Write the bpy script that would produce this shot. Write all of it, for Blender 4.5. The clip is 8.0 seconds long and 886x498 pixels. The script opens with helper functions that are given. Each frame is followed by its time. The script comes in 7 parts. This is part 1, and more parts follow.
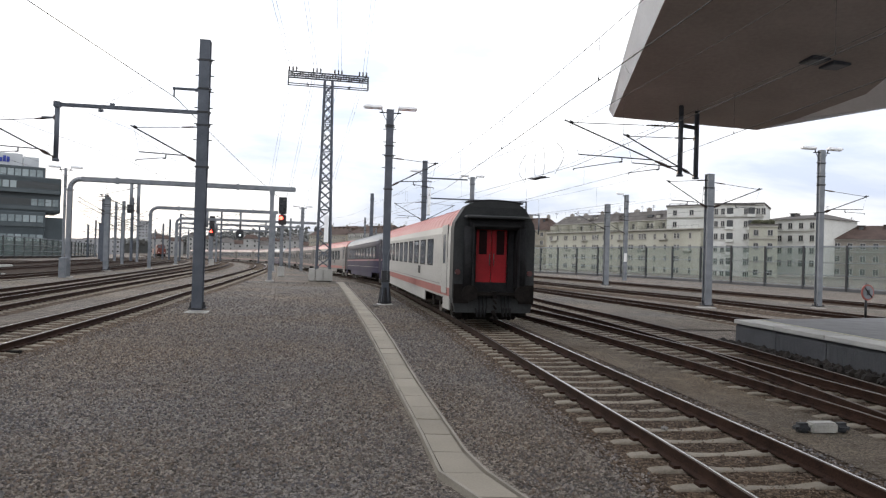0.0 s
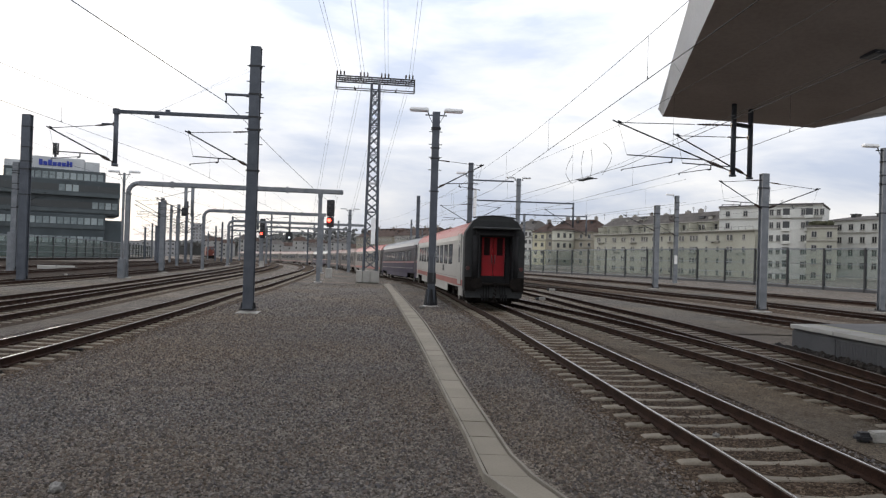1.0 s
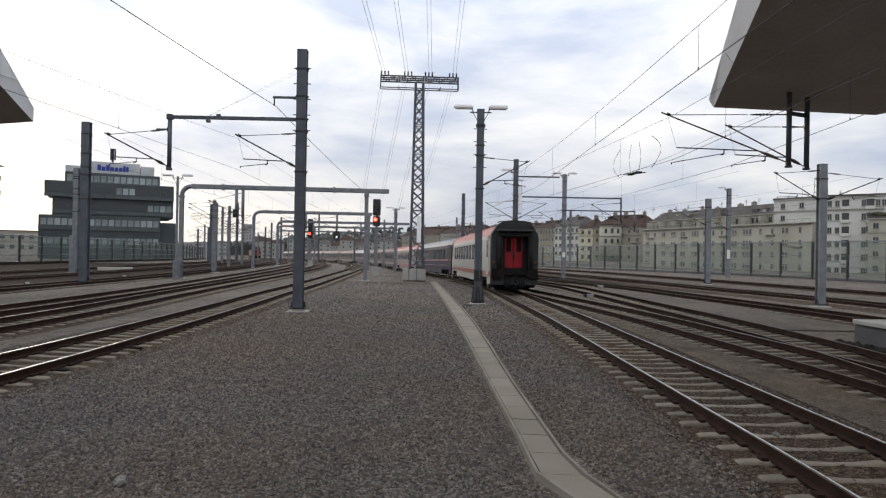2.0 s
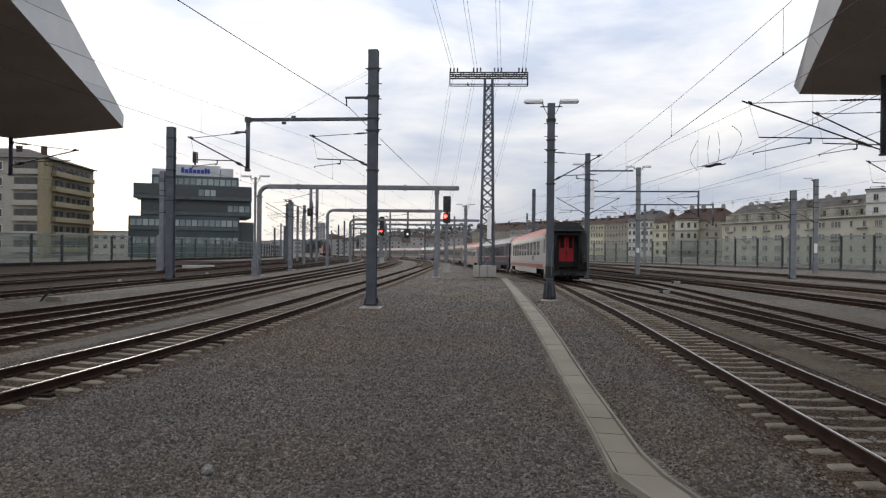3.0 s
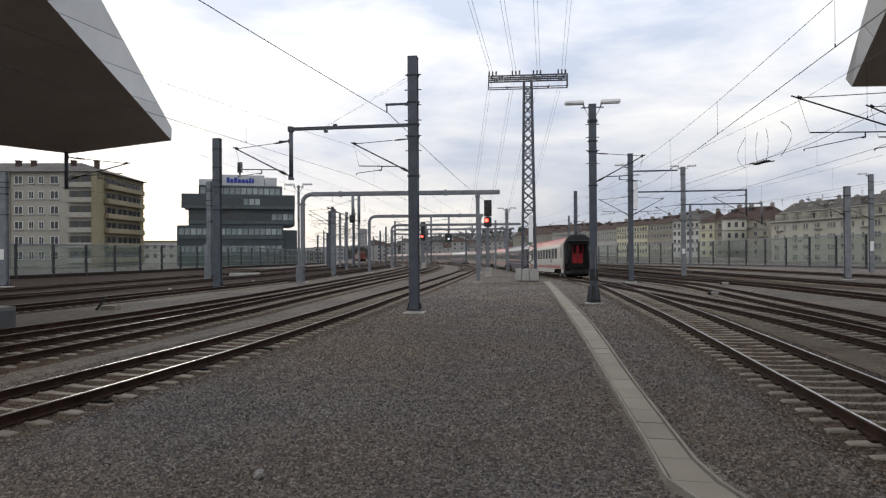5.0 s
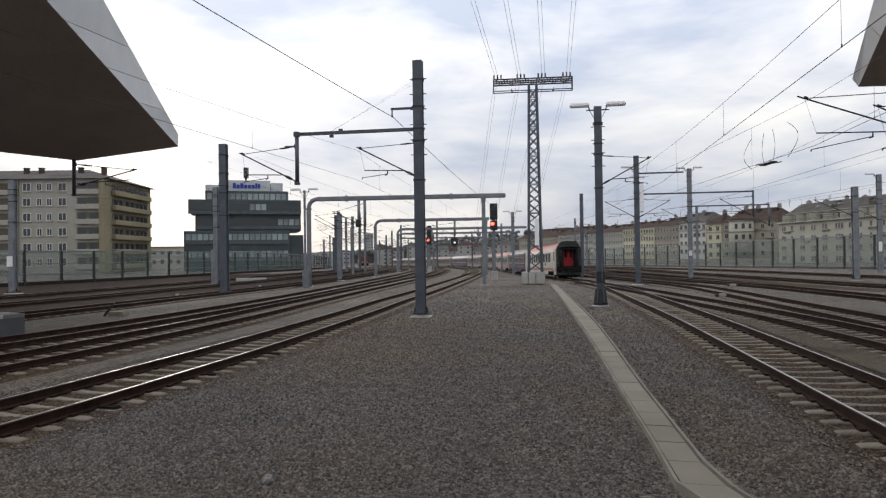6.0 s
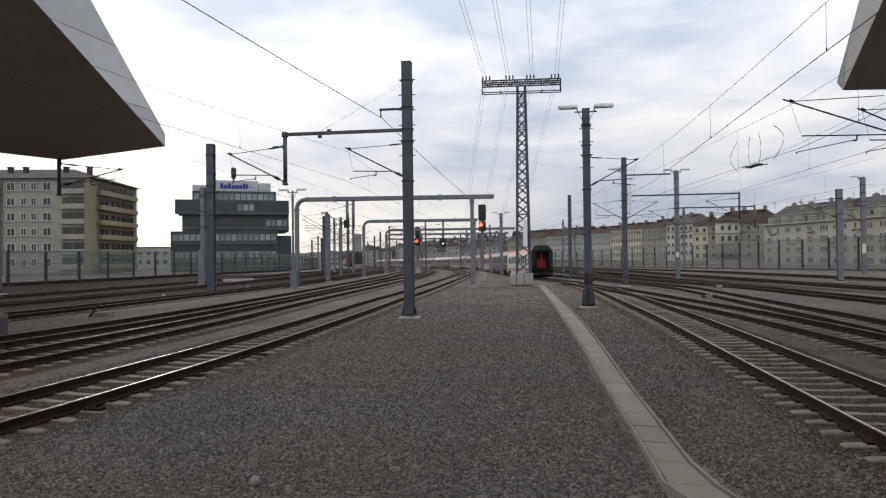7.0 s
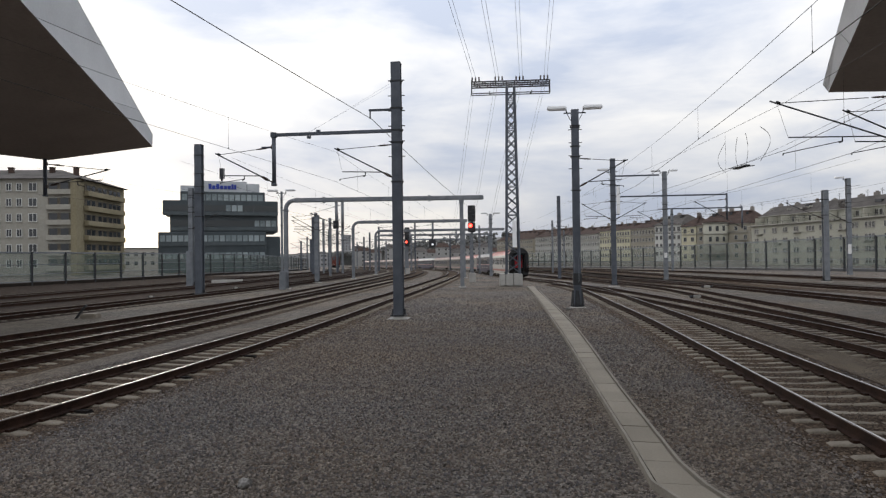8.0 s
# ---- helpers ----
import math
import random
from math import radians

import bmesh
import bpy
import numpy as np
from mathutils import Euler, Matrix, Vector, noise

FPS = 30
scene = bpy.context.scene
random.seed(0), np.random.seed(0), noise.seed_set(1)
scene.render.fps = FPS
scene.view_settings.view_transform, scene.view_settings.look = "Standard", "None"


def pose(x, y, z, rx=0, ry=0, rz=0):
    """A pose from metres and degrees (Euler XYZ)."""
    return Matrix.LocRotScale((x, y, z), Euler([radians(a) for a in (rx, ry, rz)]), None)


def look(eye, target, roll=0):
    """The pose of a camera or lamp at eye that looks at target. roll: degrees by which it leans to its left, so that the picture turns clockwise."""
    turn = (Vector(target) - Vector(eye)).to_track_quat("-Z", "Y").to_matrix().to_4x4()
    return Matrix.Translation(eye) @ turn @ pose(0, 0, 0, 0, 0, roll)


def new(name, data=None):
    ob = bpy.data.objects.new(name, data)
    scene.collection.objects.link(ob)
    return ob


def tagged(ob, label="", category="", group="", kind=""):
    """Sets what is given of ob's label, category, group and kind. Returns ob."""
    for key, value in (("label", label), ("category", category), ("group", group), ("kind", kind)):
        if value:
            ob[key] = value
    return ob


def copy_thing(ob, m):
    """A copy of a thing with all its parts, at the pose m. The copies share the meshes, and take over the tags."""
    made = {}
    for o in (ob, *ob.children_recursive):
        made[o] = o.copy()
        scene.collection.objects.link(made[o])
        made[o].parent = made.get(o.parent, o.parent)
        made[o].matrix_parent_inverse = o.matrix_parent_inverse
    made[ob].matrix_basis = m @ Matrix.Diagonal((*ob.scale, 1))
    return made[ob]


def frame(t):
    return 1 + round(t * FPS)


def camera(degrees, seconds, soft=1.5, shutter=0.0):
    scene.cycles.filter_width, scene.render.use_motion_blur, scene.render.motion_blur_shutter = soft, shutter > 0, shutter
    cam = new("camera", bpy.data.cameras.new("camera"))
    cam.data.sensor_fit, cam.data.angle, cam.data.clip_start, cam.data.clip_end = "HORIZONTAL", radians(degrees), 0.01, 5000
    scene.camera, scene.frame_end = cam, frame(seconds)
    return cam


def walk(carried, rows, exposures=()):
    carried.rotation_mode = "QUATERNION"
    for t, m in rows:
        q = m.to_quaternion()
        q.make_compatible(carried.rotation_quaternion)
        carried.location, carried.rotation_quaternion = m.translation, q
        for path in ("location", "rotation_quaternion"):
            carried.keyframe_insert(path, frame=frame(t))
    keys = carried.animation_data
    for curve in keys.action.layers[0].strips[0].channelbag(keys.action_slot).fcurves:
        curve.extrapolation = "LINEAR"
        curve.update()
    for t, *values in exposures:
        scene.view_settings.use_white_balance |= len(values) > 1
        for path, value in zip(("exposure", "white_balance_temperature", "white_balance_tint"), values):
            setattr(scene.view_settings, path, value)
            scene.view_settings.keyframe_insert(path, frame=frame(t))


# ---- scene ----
cam = camera(67.02, 8.0, soft=1.25)
EYE_Z = 2.25
VIEW = [(0.0, 0.194, 0.531, -1.667), (0.5, 3.357, 0.64, -1.661), (0.7, 3.62, 0.62, -1.68), (1.0, 4.14, 0.584, -1.72), (2.5, 11.266, 0.063, -0.578), (3.0, 14.029, -0.093, -0.57), (3.5, 14.159, -0.208, -0.703), (4.0, 14.53, -0.27, -0.5), (4.5, 15.968, -0.09, 0.22), (5.0, 17.548, 0.281, 0.373), (6.5, 18.08, 0.665, 0.809), (7.0, 17.077, 0.676, 0.69), (7.5, 16.424, 0.737, 0.765), (8.0, 16.179, 0.734, 0.745)]
EXPOSURES = [(0.0, 0.52), (0.5, 0.33), (1.0, 0.13), (2.5, -0.02), (3.0, -0.04), (5.0, -0.06), (8.0, -0.14)]
SWAY = {0.0: 0.0, 0.5: 0.01, 0.7: 0.01, 1.0: 0.01, 2.5: -0.05, 3.0: -0.06, 3.5: -0.06, 4.0: -0.075, 4.5: -0.095, 5.0: -0.1}   # the camera's small drift to its left
walk(cam, [(t, pose(SWAY.get(t, -0.11), 0, EYE_Z, 90 + p, r, y)) for t, y, p, r in VIEW], EXPOSURES)

# ---- sky and sun ----
world = bpy.data.worlds.new("sky")
scene.world = world
world.use_nodes = True
wn, wl = world.node_tree.nodes, world.node_tree.links
wn.clear()


def wnode(kind, **sets):
    n = wn.new(kind)
    for k, v in sets.items():
        n.inputs[k].default_value = v
    return n


SUN_AZ = radians(41)   # towards the left of straight ahead
SUN_EL = radians(9)
sky = wn.new("ShaderNodeTexSky")
sky.sky_type, sky.sun_disc, sky.sun_elevation, sky.sun_rotation = "NISHITA", False, SUN_EL, -SUN_AZ
sky.air_density, sky.dust_density, sky.ozone_density = 1.0, 1.5, 1.5
coord = wn.new("ShaderNodeTexCoord")
flat = wn.new("ShaderNodeMapping")
flat.inputs["Scale"].default_value = (1.0, 1.0, 3.6)
wl.new(coord.outputs["Generated"], flat.inputs["Vector"])
cloud = wnode("ShaderNodeTexNoise", Scale=2.6, Detail=7.0, Roughness=0.55, Distortion=0.25)
wl.new(flat.outputs["Vector"], cloud.inputs["Vector"])
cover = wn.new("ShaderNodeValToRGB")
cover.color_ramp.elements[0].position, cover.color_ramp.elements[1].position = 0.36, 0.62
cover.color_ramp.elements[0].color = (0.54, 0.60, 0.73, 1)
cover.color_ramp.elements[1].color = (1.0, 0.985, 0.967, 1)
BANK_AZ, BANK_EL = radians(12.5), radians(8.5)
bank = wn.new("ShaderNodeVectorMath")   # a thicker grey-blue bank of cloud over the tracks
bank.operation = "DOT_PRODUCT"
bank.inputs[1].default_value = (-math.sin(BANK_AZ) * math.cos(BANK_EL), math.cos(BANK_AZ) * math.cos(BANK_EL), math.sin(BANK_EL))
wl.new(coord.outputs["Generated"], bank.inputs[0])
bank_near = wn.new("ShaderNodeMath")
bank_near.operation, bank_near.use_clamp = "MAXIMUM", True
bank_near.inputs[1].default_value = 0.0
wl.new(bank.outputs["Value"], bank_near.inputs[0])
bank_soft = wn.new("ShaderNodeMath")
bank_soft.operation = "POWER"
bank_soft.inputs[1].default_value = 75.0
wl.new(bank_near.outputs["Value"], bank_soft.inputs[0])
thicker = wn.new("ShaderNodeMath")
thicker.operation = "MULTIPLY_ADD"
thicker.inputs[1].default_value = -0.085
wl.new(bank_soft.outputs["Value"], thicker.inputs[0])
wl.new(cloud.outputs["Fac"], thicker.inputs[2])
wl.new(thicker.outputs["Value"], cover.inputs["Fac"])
thin = wn.new("ShaderNodeMix")
thin.data_type = "RGBA"
thin.inputs["Factor"].default_value = 0.965
bright = wn.new("ShaderNodeVectorMath")
bright.operation = "SCALE"
wl.new(cover.outputs["Color"], bright.inputs[0])
height = wn.new("ShaderNodeSeparateXYZ")
wl.new(coord.outputs["Generated"], height.inputs["Vector"])
overcast = wn.new("ShaderNodeMapRange")
for key, value in (("From Min", 0.0), ("From Max", 0.45), ("To Min", 6.8), ("To Max", 12.8)):
    overcast.inputs[key].default_value = value
wl.new(height.outputs["Z"], overcast.inputs["Value"])
wl.new(overcast.outputs["Result"], bright.inputs["Scale"])
wl.new(sky.outputs["Color"], thin.inputs["A"])
wl.new(bright.outputs["Vector"], thin.inputs["B"])
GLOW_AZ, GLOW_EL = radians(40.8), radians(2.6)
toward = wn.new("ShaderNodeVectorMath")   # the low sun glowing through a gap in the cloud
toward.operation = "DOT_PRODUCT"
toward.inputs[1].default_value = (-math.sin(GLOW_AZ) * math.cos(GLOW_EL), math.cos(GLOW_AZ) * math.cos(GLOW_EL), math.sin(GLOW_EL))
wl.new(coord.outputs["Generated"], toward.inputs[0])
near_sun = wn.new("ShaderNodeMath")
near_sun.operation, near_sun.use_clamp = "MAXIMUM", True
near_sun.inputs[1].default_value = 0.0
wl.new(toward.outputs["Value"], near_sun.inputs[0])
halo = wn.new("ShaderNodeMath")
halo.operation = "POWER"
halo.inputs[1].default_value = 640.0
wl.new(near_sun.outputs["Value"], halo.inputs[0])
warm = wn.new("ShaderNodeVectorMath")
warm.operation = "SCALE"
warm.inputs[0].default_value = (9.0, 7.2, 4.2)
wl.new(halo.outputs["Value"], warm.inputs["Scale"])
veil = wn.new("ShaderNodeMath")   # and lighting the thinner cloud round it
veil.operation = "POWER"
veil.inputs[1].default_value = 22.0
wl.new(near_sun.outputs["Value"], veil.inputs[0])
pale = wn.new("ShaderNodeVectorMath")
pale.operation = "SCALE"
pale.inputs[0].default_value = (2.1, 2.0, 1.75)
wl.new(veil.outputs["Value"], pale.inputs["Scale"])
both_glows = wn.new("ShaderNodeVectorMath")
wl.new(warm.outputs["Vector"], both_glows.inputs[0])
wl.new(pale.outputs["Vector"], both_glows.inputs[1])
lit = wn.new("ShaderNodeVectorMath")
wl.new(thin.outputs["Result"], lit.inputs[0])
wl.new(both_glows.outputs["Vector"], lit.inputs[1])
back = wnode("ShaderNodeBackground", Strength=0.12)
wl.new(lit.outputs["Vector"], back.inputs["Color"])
out = wn.new("ShaderNodeOutputWorld")
wl.new(back.outputs["Background"], out.inputs["Surface"])

sun_data = bpy.data.lights.new("sun", "SUN")
sun_data.energy, sun_data.angle, sun_data.color = 0.6, radians(14), (1.0, 0.90, 0.78)
sun = new("sun", sun_data)
sun.matrix_world = look((0, 0, 60), (60 * math.sin(SUN_AZ) * 1, -60 * math.cos(SUN_AZ), 60 - 60 * math.tan(SUN_EL)))


# ---- materials ----
def material(name, dark, light, rough=0.7, metal=0.0, scale=4.0, fine=60.0, bump=0.15, spot=None, spec=0.4, per_object=0.0, stretch=(1, 1, 1)):
    """A surface that varies between two colours at two scales, with a fine relief."""
    m = bpy.data.materials.new(name)
    m.use_nodes = True
    n, l = m.node_tree.nodes, m.node_tree.links
    b = n["Principled BSDF"]
    b.inputs["Roughness"].default_value, b.inputs["Metallic"].default_value = rough, metal
    b.inputs["Specular IOR Level"].default_value = spec
    tc = n.new("ShaderNodeTexCoord")
    mp = n.new("ShaderNodeMapping")
    mp.inputs["Scale"].default_value = stretch
    l.new(tc.outputs["Object"], mp.inputs["Vector"])
    big = n.new("ShaderNodeTexNoise")
    big.inputs["Scale"].default_value, big.inputs["Detail"].default_value = scale, 5
    small = n.new("ShaderNodeTexNoise")
    small.inputs["Scale"].default_value, small.inputs["Detail"].default_value = fine, 3
    for t in (big, small):
        l.new(mp.outputs["Vector"], t.inputs["Vector"])
    add = n.new("ShaderNodeMath")
    add.operation = "MULTIPLY_ADD"
    add.inputs[1].default_value = 0.45
    half = n.new("ShaderNodeMath")
    half.operation = "MULTIPLY"
    half.inputs[1].default_value = 0.55
    l.new(big.outputs["Fac"], half.inputs[0])
    l.new(small.outputs["Fac"], add.inputs[0])
    l.new(half.outputs["Value"], add.inputs[2])
    last = add.outputs["Value"]
    if per_object:
        info = n.new("ShaderNodeObjectInfo")
        vary = n.new("ShaderNodeMath")
        vary.operation = "MULTIPLY_ADD"
        vary.inputs[1].default_value = per_object
        l.new(info.outputs["Random"], vary.inputs[0])
        l.new(last, vary.inputs[2])
        last = vary.outputs["Value"]
    ramp = n.new("ShaderNodeValToRGB")
    ramp.color_ramp.elements[0].position, ramp.color_ramp.elements[1].position = 0.36, 0.64 + per_object
    ramp.color_ramp.elements[0].color, ramp.color_ramp.elements[1].color = (*dark, 1), (*light, 1)
    if spot:
        e = ramp.color_ramp.elements.new(0.40)
        e.color = (*spot, 1)
    l.new(last, ramp.inputs["Fac"])
    l.new(ramp.outputs["Color"], b.inputs["Base Color"])
    if bump:
        bp = n.new("ShaderNodeBump")
        bp.inputs["Strength"].default_value, bp.inputs["Distance"].default_value = bump, 0.02
        l.new(small.outputs["Fac"], bp.inputs["Height"])
        l.new(bp.outputs["Normal"], b.inputs["Normal"])
    return m


def drift(n, l, colour):
    """Broad warm brown and cool grey drifts over a stony ground."""
    tc = n.new("ShaderNodeTexCoord")
    wide = n.new("ShaderNodeTexNoise")
    wide.inputs["Scale"].default_value, wide.inputs["Detail"].default_value = 0.16, 4
    l.new(tc.outputs["Object"], wide.inputs["Vector"])
    tint = n.new("ShaderNodeValToRGB")
    tint.color_ramp.elements[0].position, tint.color_ramp.elements[1].position = 0.38, 0.62
    tint.color_ramp.elements[0].color, tint.color_ramp.elements[1].color = (0.95, 0.97, 1.0, 1), (1.045, 0.98, 0.895, 1)
    l.new(wide.outputs["Fac"], tint.inputs["Fac"])
    mul = n.new("ShaderNodeVectorMath")
    mul.operation = "MULTIPLY"
    l.new(colour, mul.inputs[0])
    l.new(tint.outputs["Color"], mul.inputs[1])
    return mul.outputs["Vector"]


def gravel_material(name, tones, scale=33.0, patch=0.25, spec=0.06):
    """Broken stones: a cell pattern whose cells differ in tone, with dark gaps and large faint stains."""
    m = bpy.data.materials.new(name)
    m.use_nodes = True
    n, l = m.node_tree.nodes, m.node_tree.links
    b = n["Principled BSDF"]
    b.inputs["Roughness"].default_value, b.inputs["Specular IOR Level"].default_value = 0.9, spec
    tc = n.new("ShaderNodeTexCoord")
    cells = n.new("ShaderNodeTexVoronoi")
    cells.inputs["Scale"].default_value = scale
    edge = n.new("ShaderNodeTexVoronoi")
    edge.feature = "DISTANCE_TO_EDGE"
    edge.inputs["Scale"].default_value = scale
    stain = n.new("ShaderNodeTexNoise")
    stain.inputs["Scale"].default_value, stain.inputs["Detail"].default_value = patch, 6
    for t in (cells, edge, stain):
        l.new(tc.outputs["Object"], t.inputs["Vector"])
    grey = n.new("ShaderNodeSeparateColor")
    l.new(cells.outputs["Color"], grey.inputs["Color"])
    ramp = n.new("ShaderNodeValToRGB")
    ramp.color_ramp.elements[0].color = (*tones[0], 1)
    ramp.color_ramp.elements[1].color = (*tones[-1], 1)
    for i, tone in enumerate(tones[1:-1]):
        ramp.color_ramp.elements.new((i + 1) / (len(tones) - 1)).color = (*tone, 1)
    l.new(grey.outputs["Red"], ramp.inputs["Fac"])
    gap = n.new("ShaderNodeMapRange")
    gap.inputs["From Max"].default_value = 0.12
    gap.inputs["To Min"].default_value = 0.35
    l.new(edge.outputs["Distance"], gap.inputs["Value"])
    st = n.new("ShaderNodeMapRange")
    st.inputs["From Min"].default_value, st.inputs["From Max"].default_value = 0.3, 0.7
    st.inputs["To Min"].default_value, st.inputs["To Max"].default_value = 0.78, 1.15
    l.new(stain.outputs["Fac"], st.inputs["Value"])
    patchy = n.new("ShaderNodeTexNoise")
    patchy.inputs["Scale"].default_value, patchy.inputs["Detail"].default_value, patchy.inputs["Roughness"].default_value = 2.6, 8, 0.7
    l.new(tc.outputs["Object"], patchy.inputs["Vector"])
    pm = n.new("ShaderNodeMapRange")
    pm.inputs["From Min"].default_value, pm.inputs["From Max"].default_value = 0.3, 0.7
    pm.inputs["To Min"].default_value, pm.inputs["To Max"].default_value = 0.72, 1.28
    l.new(patchy.outputs["Fac"], pm.inputs["Value"])
    mottled = n.new("ShaderNodeMath")
    mottled.operation = "MULTIPLY"
    l.new(gap.outputs["Result"], mottled.inputs[0])
    l.new(pm.outputs["Result"], mottled.inputs[1])
    both = n.new("ShaderNodeMath")
    both.operation = "MULTIPLY"
    l.new(mottled.outputs["Value"], both.inputs[0])
    l.new(st.outputs["Result"], both.inputs[1])
    mul = n.new("ShaderNodeVectorMath")
    mul.operation = "SCALE"
    l.new(ramp.outputs["Color"], mul.inputs[0])
    l.new(both.outputs["Value"], mul.inputs["Scale"])
    l.new(drift(n, l, mul.outputs["Vector"]), b.inputs["Base Color"])
    bp = n.new("ShaderNodeBump")
    bp.inputs["Strength"].default_value, bp.inputs["Distance"].default_value = 0.9, 0.03
    l.new(edge.outputs["Distance"], bp.inputs["Height"])
    l.new(bp.outputs["Normal"], b.inputs["Normal"])
    return m


def glow(name, colour, strength):
    m = bpy.data.materials.new(name)
    m.use_nodes = True
    b = m.node_tree.nodes["Principled BSDF"]
    b.inputs["Base Color"].default_value = (*colour, 1)
    b.inputs["Emission Color"].default_value = (*colour, 1)
    b.inputs["Emission Strength"].default_value = strength
    return m


def glass_material(name, tint, rough=0.05, alpha=1.0):
    m = bpy.data.materials.new(name)
    m.use_nodes = True
    b = m.node_tree.nodes["Principled BSDF"]
    b.inputs["Base Color"].default_value = (*tint, 1)
    b.inputs["Roughness"].default_value = rough
    b.inputs["Specular IOR Level"].default_value = 0.7
    b.inputs["Alpha"].default_value = alpha
    return m


GRAVEL = gravel_material("grey gravel", [(0.066, 0.056, 0.048), (0.138, 0.120, 0.104), (0.194, 0.171, 0.150), (0.272, 0.244, 0.217)], spec=0.15)
BALLAST = gravel_material("brown ballast", [(0.031, 0.021, 0.015), (0.068, 0.049, 0.035), (0.099, 0.073, 0.054), (0.155, 0.120, 0.091)], 20.0, 0.4)
DARK_BALLAST = gravel_material("very dark brown ballast", [(0.013, 0.009, 0.007), (0.029, 0.020, 0.015), (0.043, 0.031, 0.024), (0.073, 0.055, 0.043)], 20.0, 0.3)
PALE_GRAVEL = gravel_material("pale gravel", [(0.085, 0.075, 0.064), (0.143, 0.127, 0.111), (0.177, 0.160, 0.141), (0.226, 0.206, 0.182)], 30.0)
TAN_GRAVEL = gravel_material("fine tan gravel", [(0.092, 0.074, 0.055), (0.158, 0.128, 0.097), (0.198, 0.163, 0.126), (0.265, 0.222, 0.174)], 55.0, 0.5)
STONE_CHIP = material("stone chips", (0.07, 0.066, 0.062), (0.28, 0.27, 0.255), 0.9, scale=9.0, fine=40.0)
RUST = material("rusty rail steel", (0.012, 0.0062, 0.0046), (0.040, 0.021, 0.014), 0.85, 0.0, 3, 50, spec=0.12)
SHINE = material("polished rail head", (0.42, 0.41, 0.405), (0.62, 0.61, 0.60), 0.26, 1.0, 2, 30, 0.02)
BRIGHT_WORN = material("mostly polished rail head", (0.25, 0.24, 0.235), (0.42, 0.41, 0.40), 0.32, 1.0, 2, 30, 0.02)
WORN_HEAD = material("half-polished rail head", (0.115, 0.105, 0.098), (0.25, 0.235, 0.225), 0.42, 0.9, 2, 30, 0.02)
DULL_HEAD = material("dull rail head", (0.045, 0.032, 0.025), (0.115, 0.090, 0.073), 0.6, 0.4, 2, 30, 0.03)
SLEEPER = material("weathered concrete sleeper", (0.110, 0.094, 0.072), (0.270, 0.236, 0.188), 0.85, 0, 3, 40, 0.2, per_object=0.2)
CONCRETE = material("pale concrete", (0.27, 0.265, 0.245), (0.42, 0.41, 0.385), 0.85, 0, 1.5, 35, 0.2, per_object=0.15)
LID = material("cable trough lid", (0.165, 0.144, 0.112), (0.250, 0.222, 0.178), 0.85, 0, 1.2, 40, 0.2, per_object=0.22)
TROUGH_EDGE = material("cable trough edge", (0.17, 0.152, 0.124), (0.255, 0.232, 0.195), 0.85, 0, 2, 40, 0.2)
MAST_DARK = material("dark grey mast paint", (0.056, 0.065, 0.081), (0.098, 0.110, 0.132), 0.55, 0.2, 2, 30, 0.06)
MAST_GREY = material("grey galvanised steel", (0.125, 0.138, 0.155), (0.225, 0.238, 0.255), 0.55, 0.4, 2, 30, 0.06)
IRON = material("dark iron", (0.018, 0.019, 0.021), (0.045, 0.047, 0.052), 0.6, 0.3, 4, 40, 0.08)
WIRE = material("overhead wire", (0.016, 0.016, 0.016), (0.034, 0.032, 0.030), 0.7, 0.1, 4, 40, 0)
INSULATOR = material("brown insulator", (0.035, 0.022, 0.018), (0.07, 0.045, 0.035), 0.25, 0, 6, 40, 0.02)
WHITE_PAINT = material("white paint", (0.60, 0.60, 0.58), (0.80, 0.80, 0.78), 0.5, 0, 3, 40, 0.05)
YELLOW_PAINT = material("yellow line", (0.30, 0.285, 0.20), (0.42, 0.40, 0.29), 0.7, 0, 5, 60, 0.05)
ASPHALT = material("platform asphalt", (0.10, 0.10, 0.102), (0.16, 0.16, 0.162), 0.9, 0, 2, 80, 0.2)
PANEL_DARK = material("dark grey ribbed panel", (0.045, 0.046, 0.050), (0.085, 0.086, 0.092), 0.7, 0, 1, 30, 0.08, per_object=0.1)
SOFFIT = material("dark brown soffit", (0.33, 0.29, 0.265), (0.42, 0.37, 0.345), 0.7, 0, 0.4, 8, 0.03)
FASCIA = material("white aluminium fascia", (0.78, 0.79, 0.80), (0.87, 0.88, 0.89), 0.4, 0.0, 0.6, 12, 0.02)
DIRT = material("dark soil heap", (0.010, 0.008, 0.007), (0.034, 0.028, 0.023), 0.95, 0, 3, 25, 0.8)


# ---- building blocks ----
def box(bm, centre, size, turn=0.0, mat=0):
    """A box in a bmesh: centre, full sizes and a turn about z in degrees."""
    m = Matrix.Translation(centre) @ Matrix.Rotation(radians(turn), 4, "Z") @ Matrix.Diagonal((*size, 1))
    made = bmesh.ops.create_cube(bm, size=1.0, matrix=m)
    for f in {f for v in made["verts"] for f in v.link_faces}:
        f.material_index = mat
    return made["verts"]


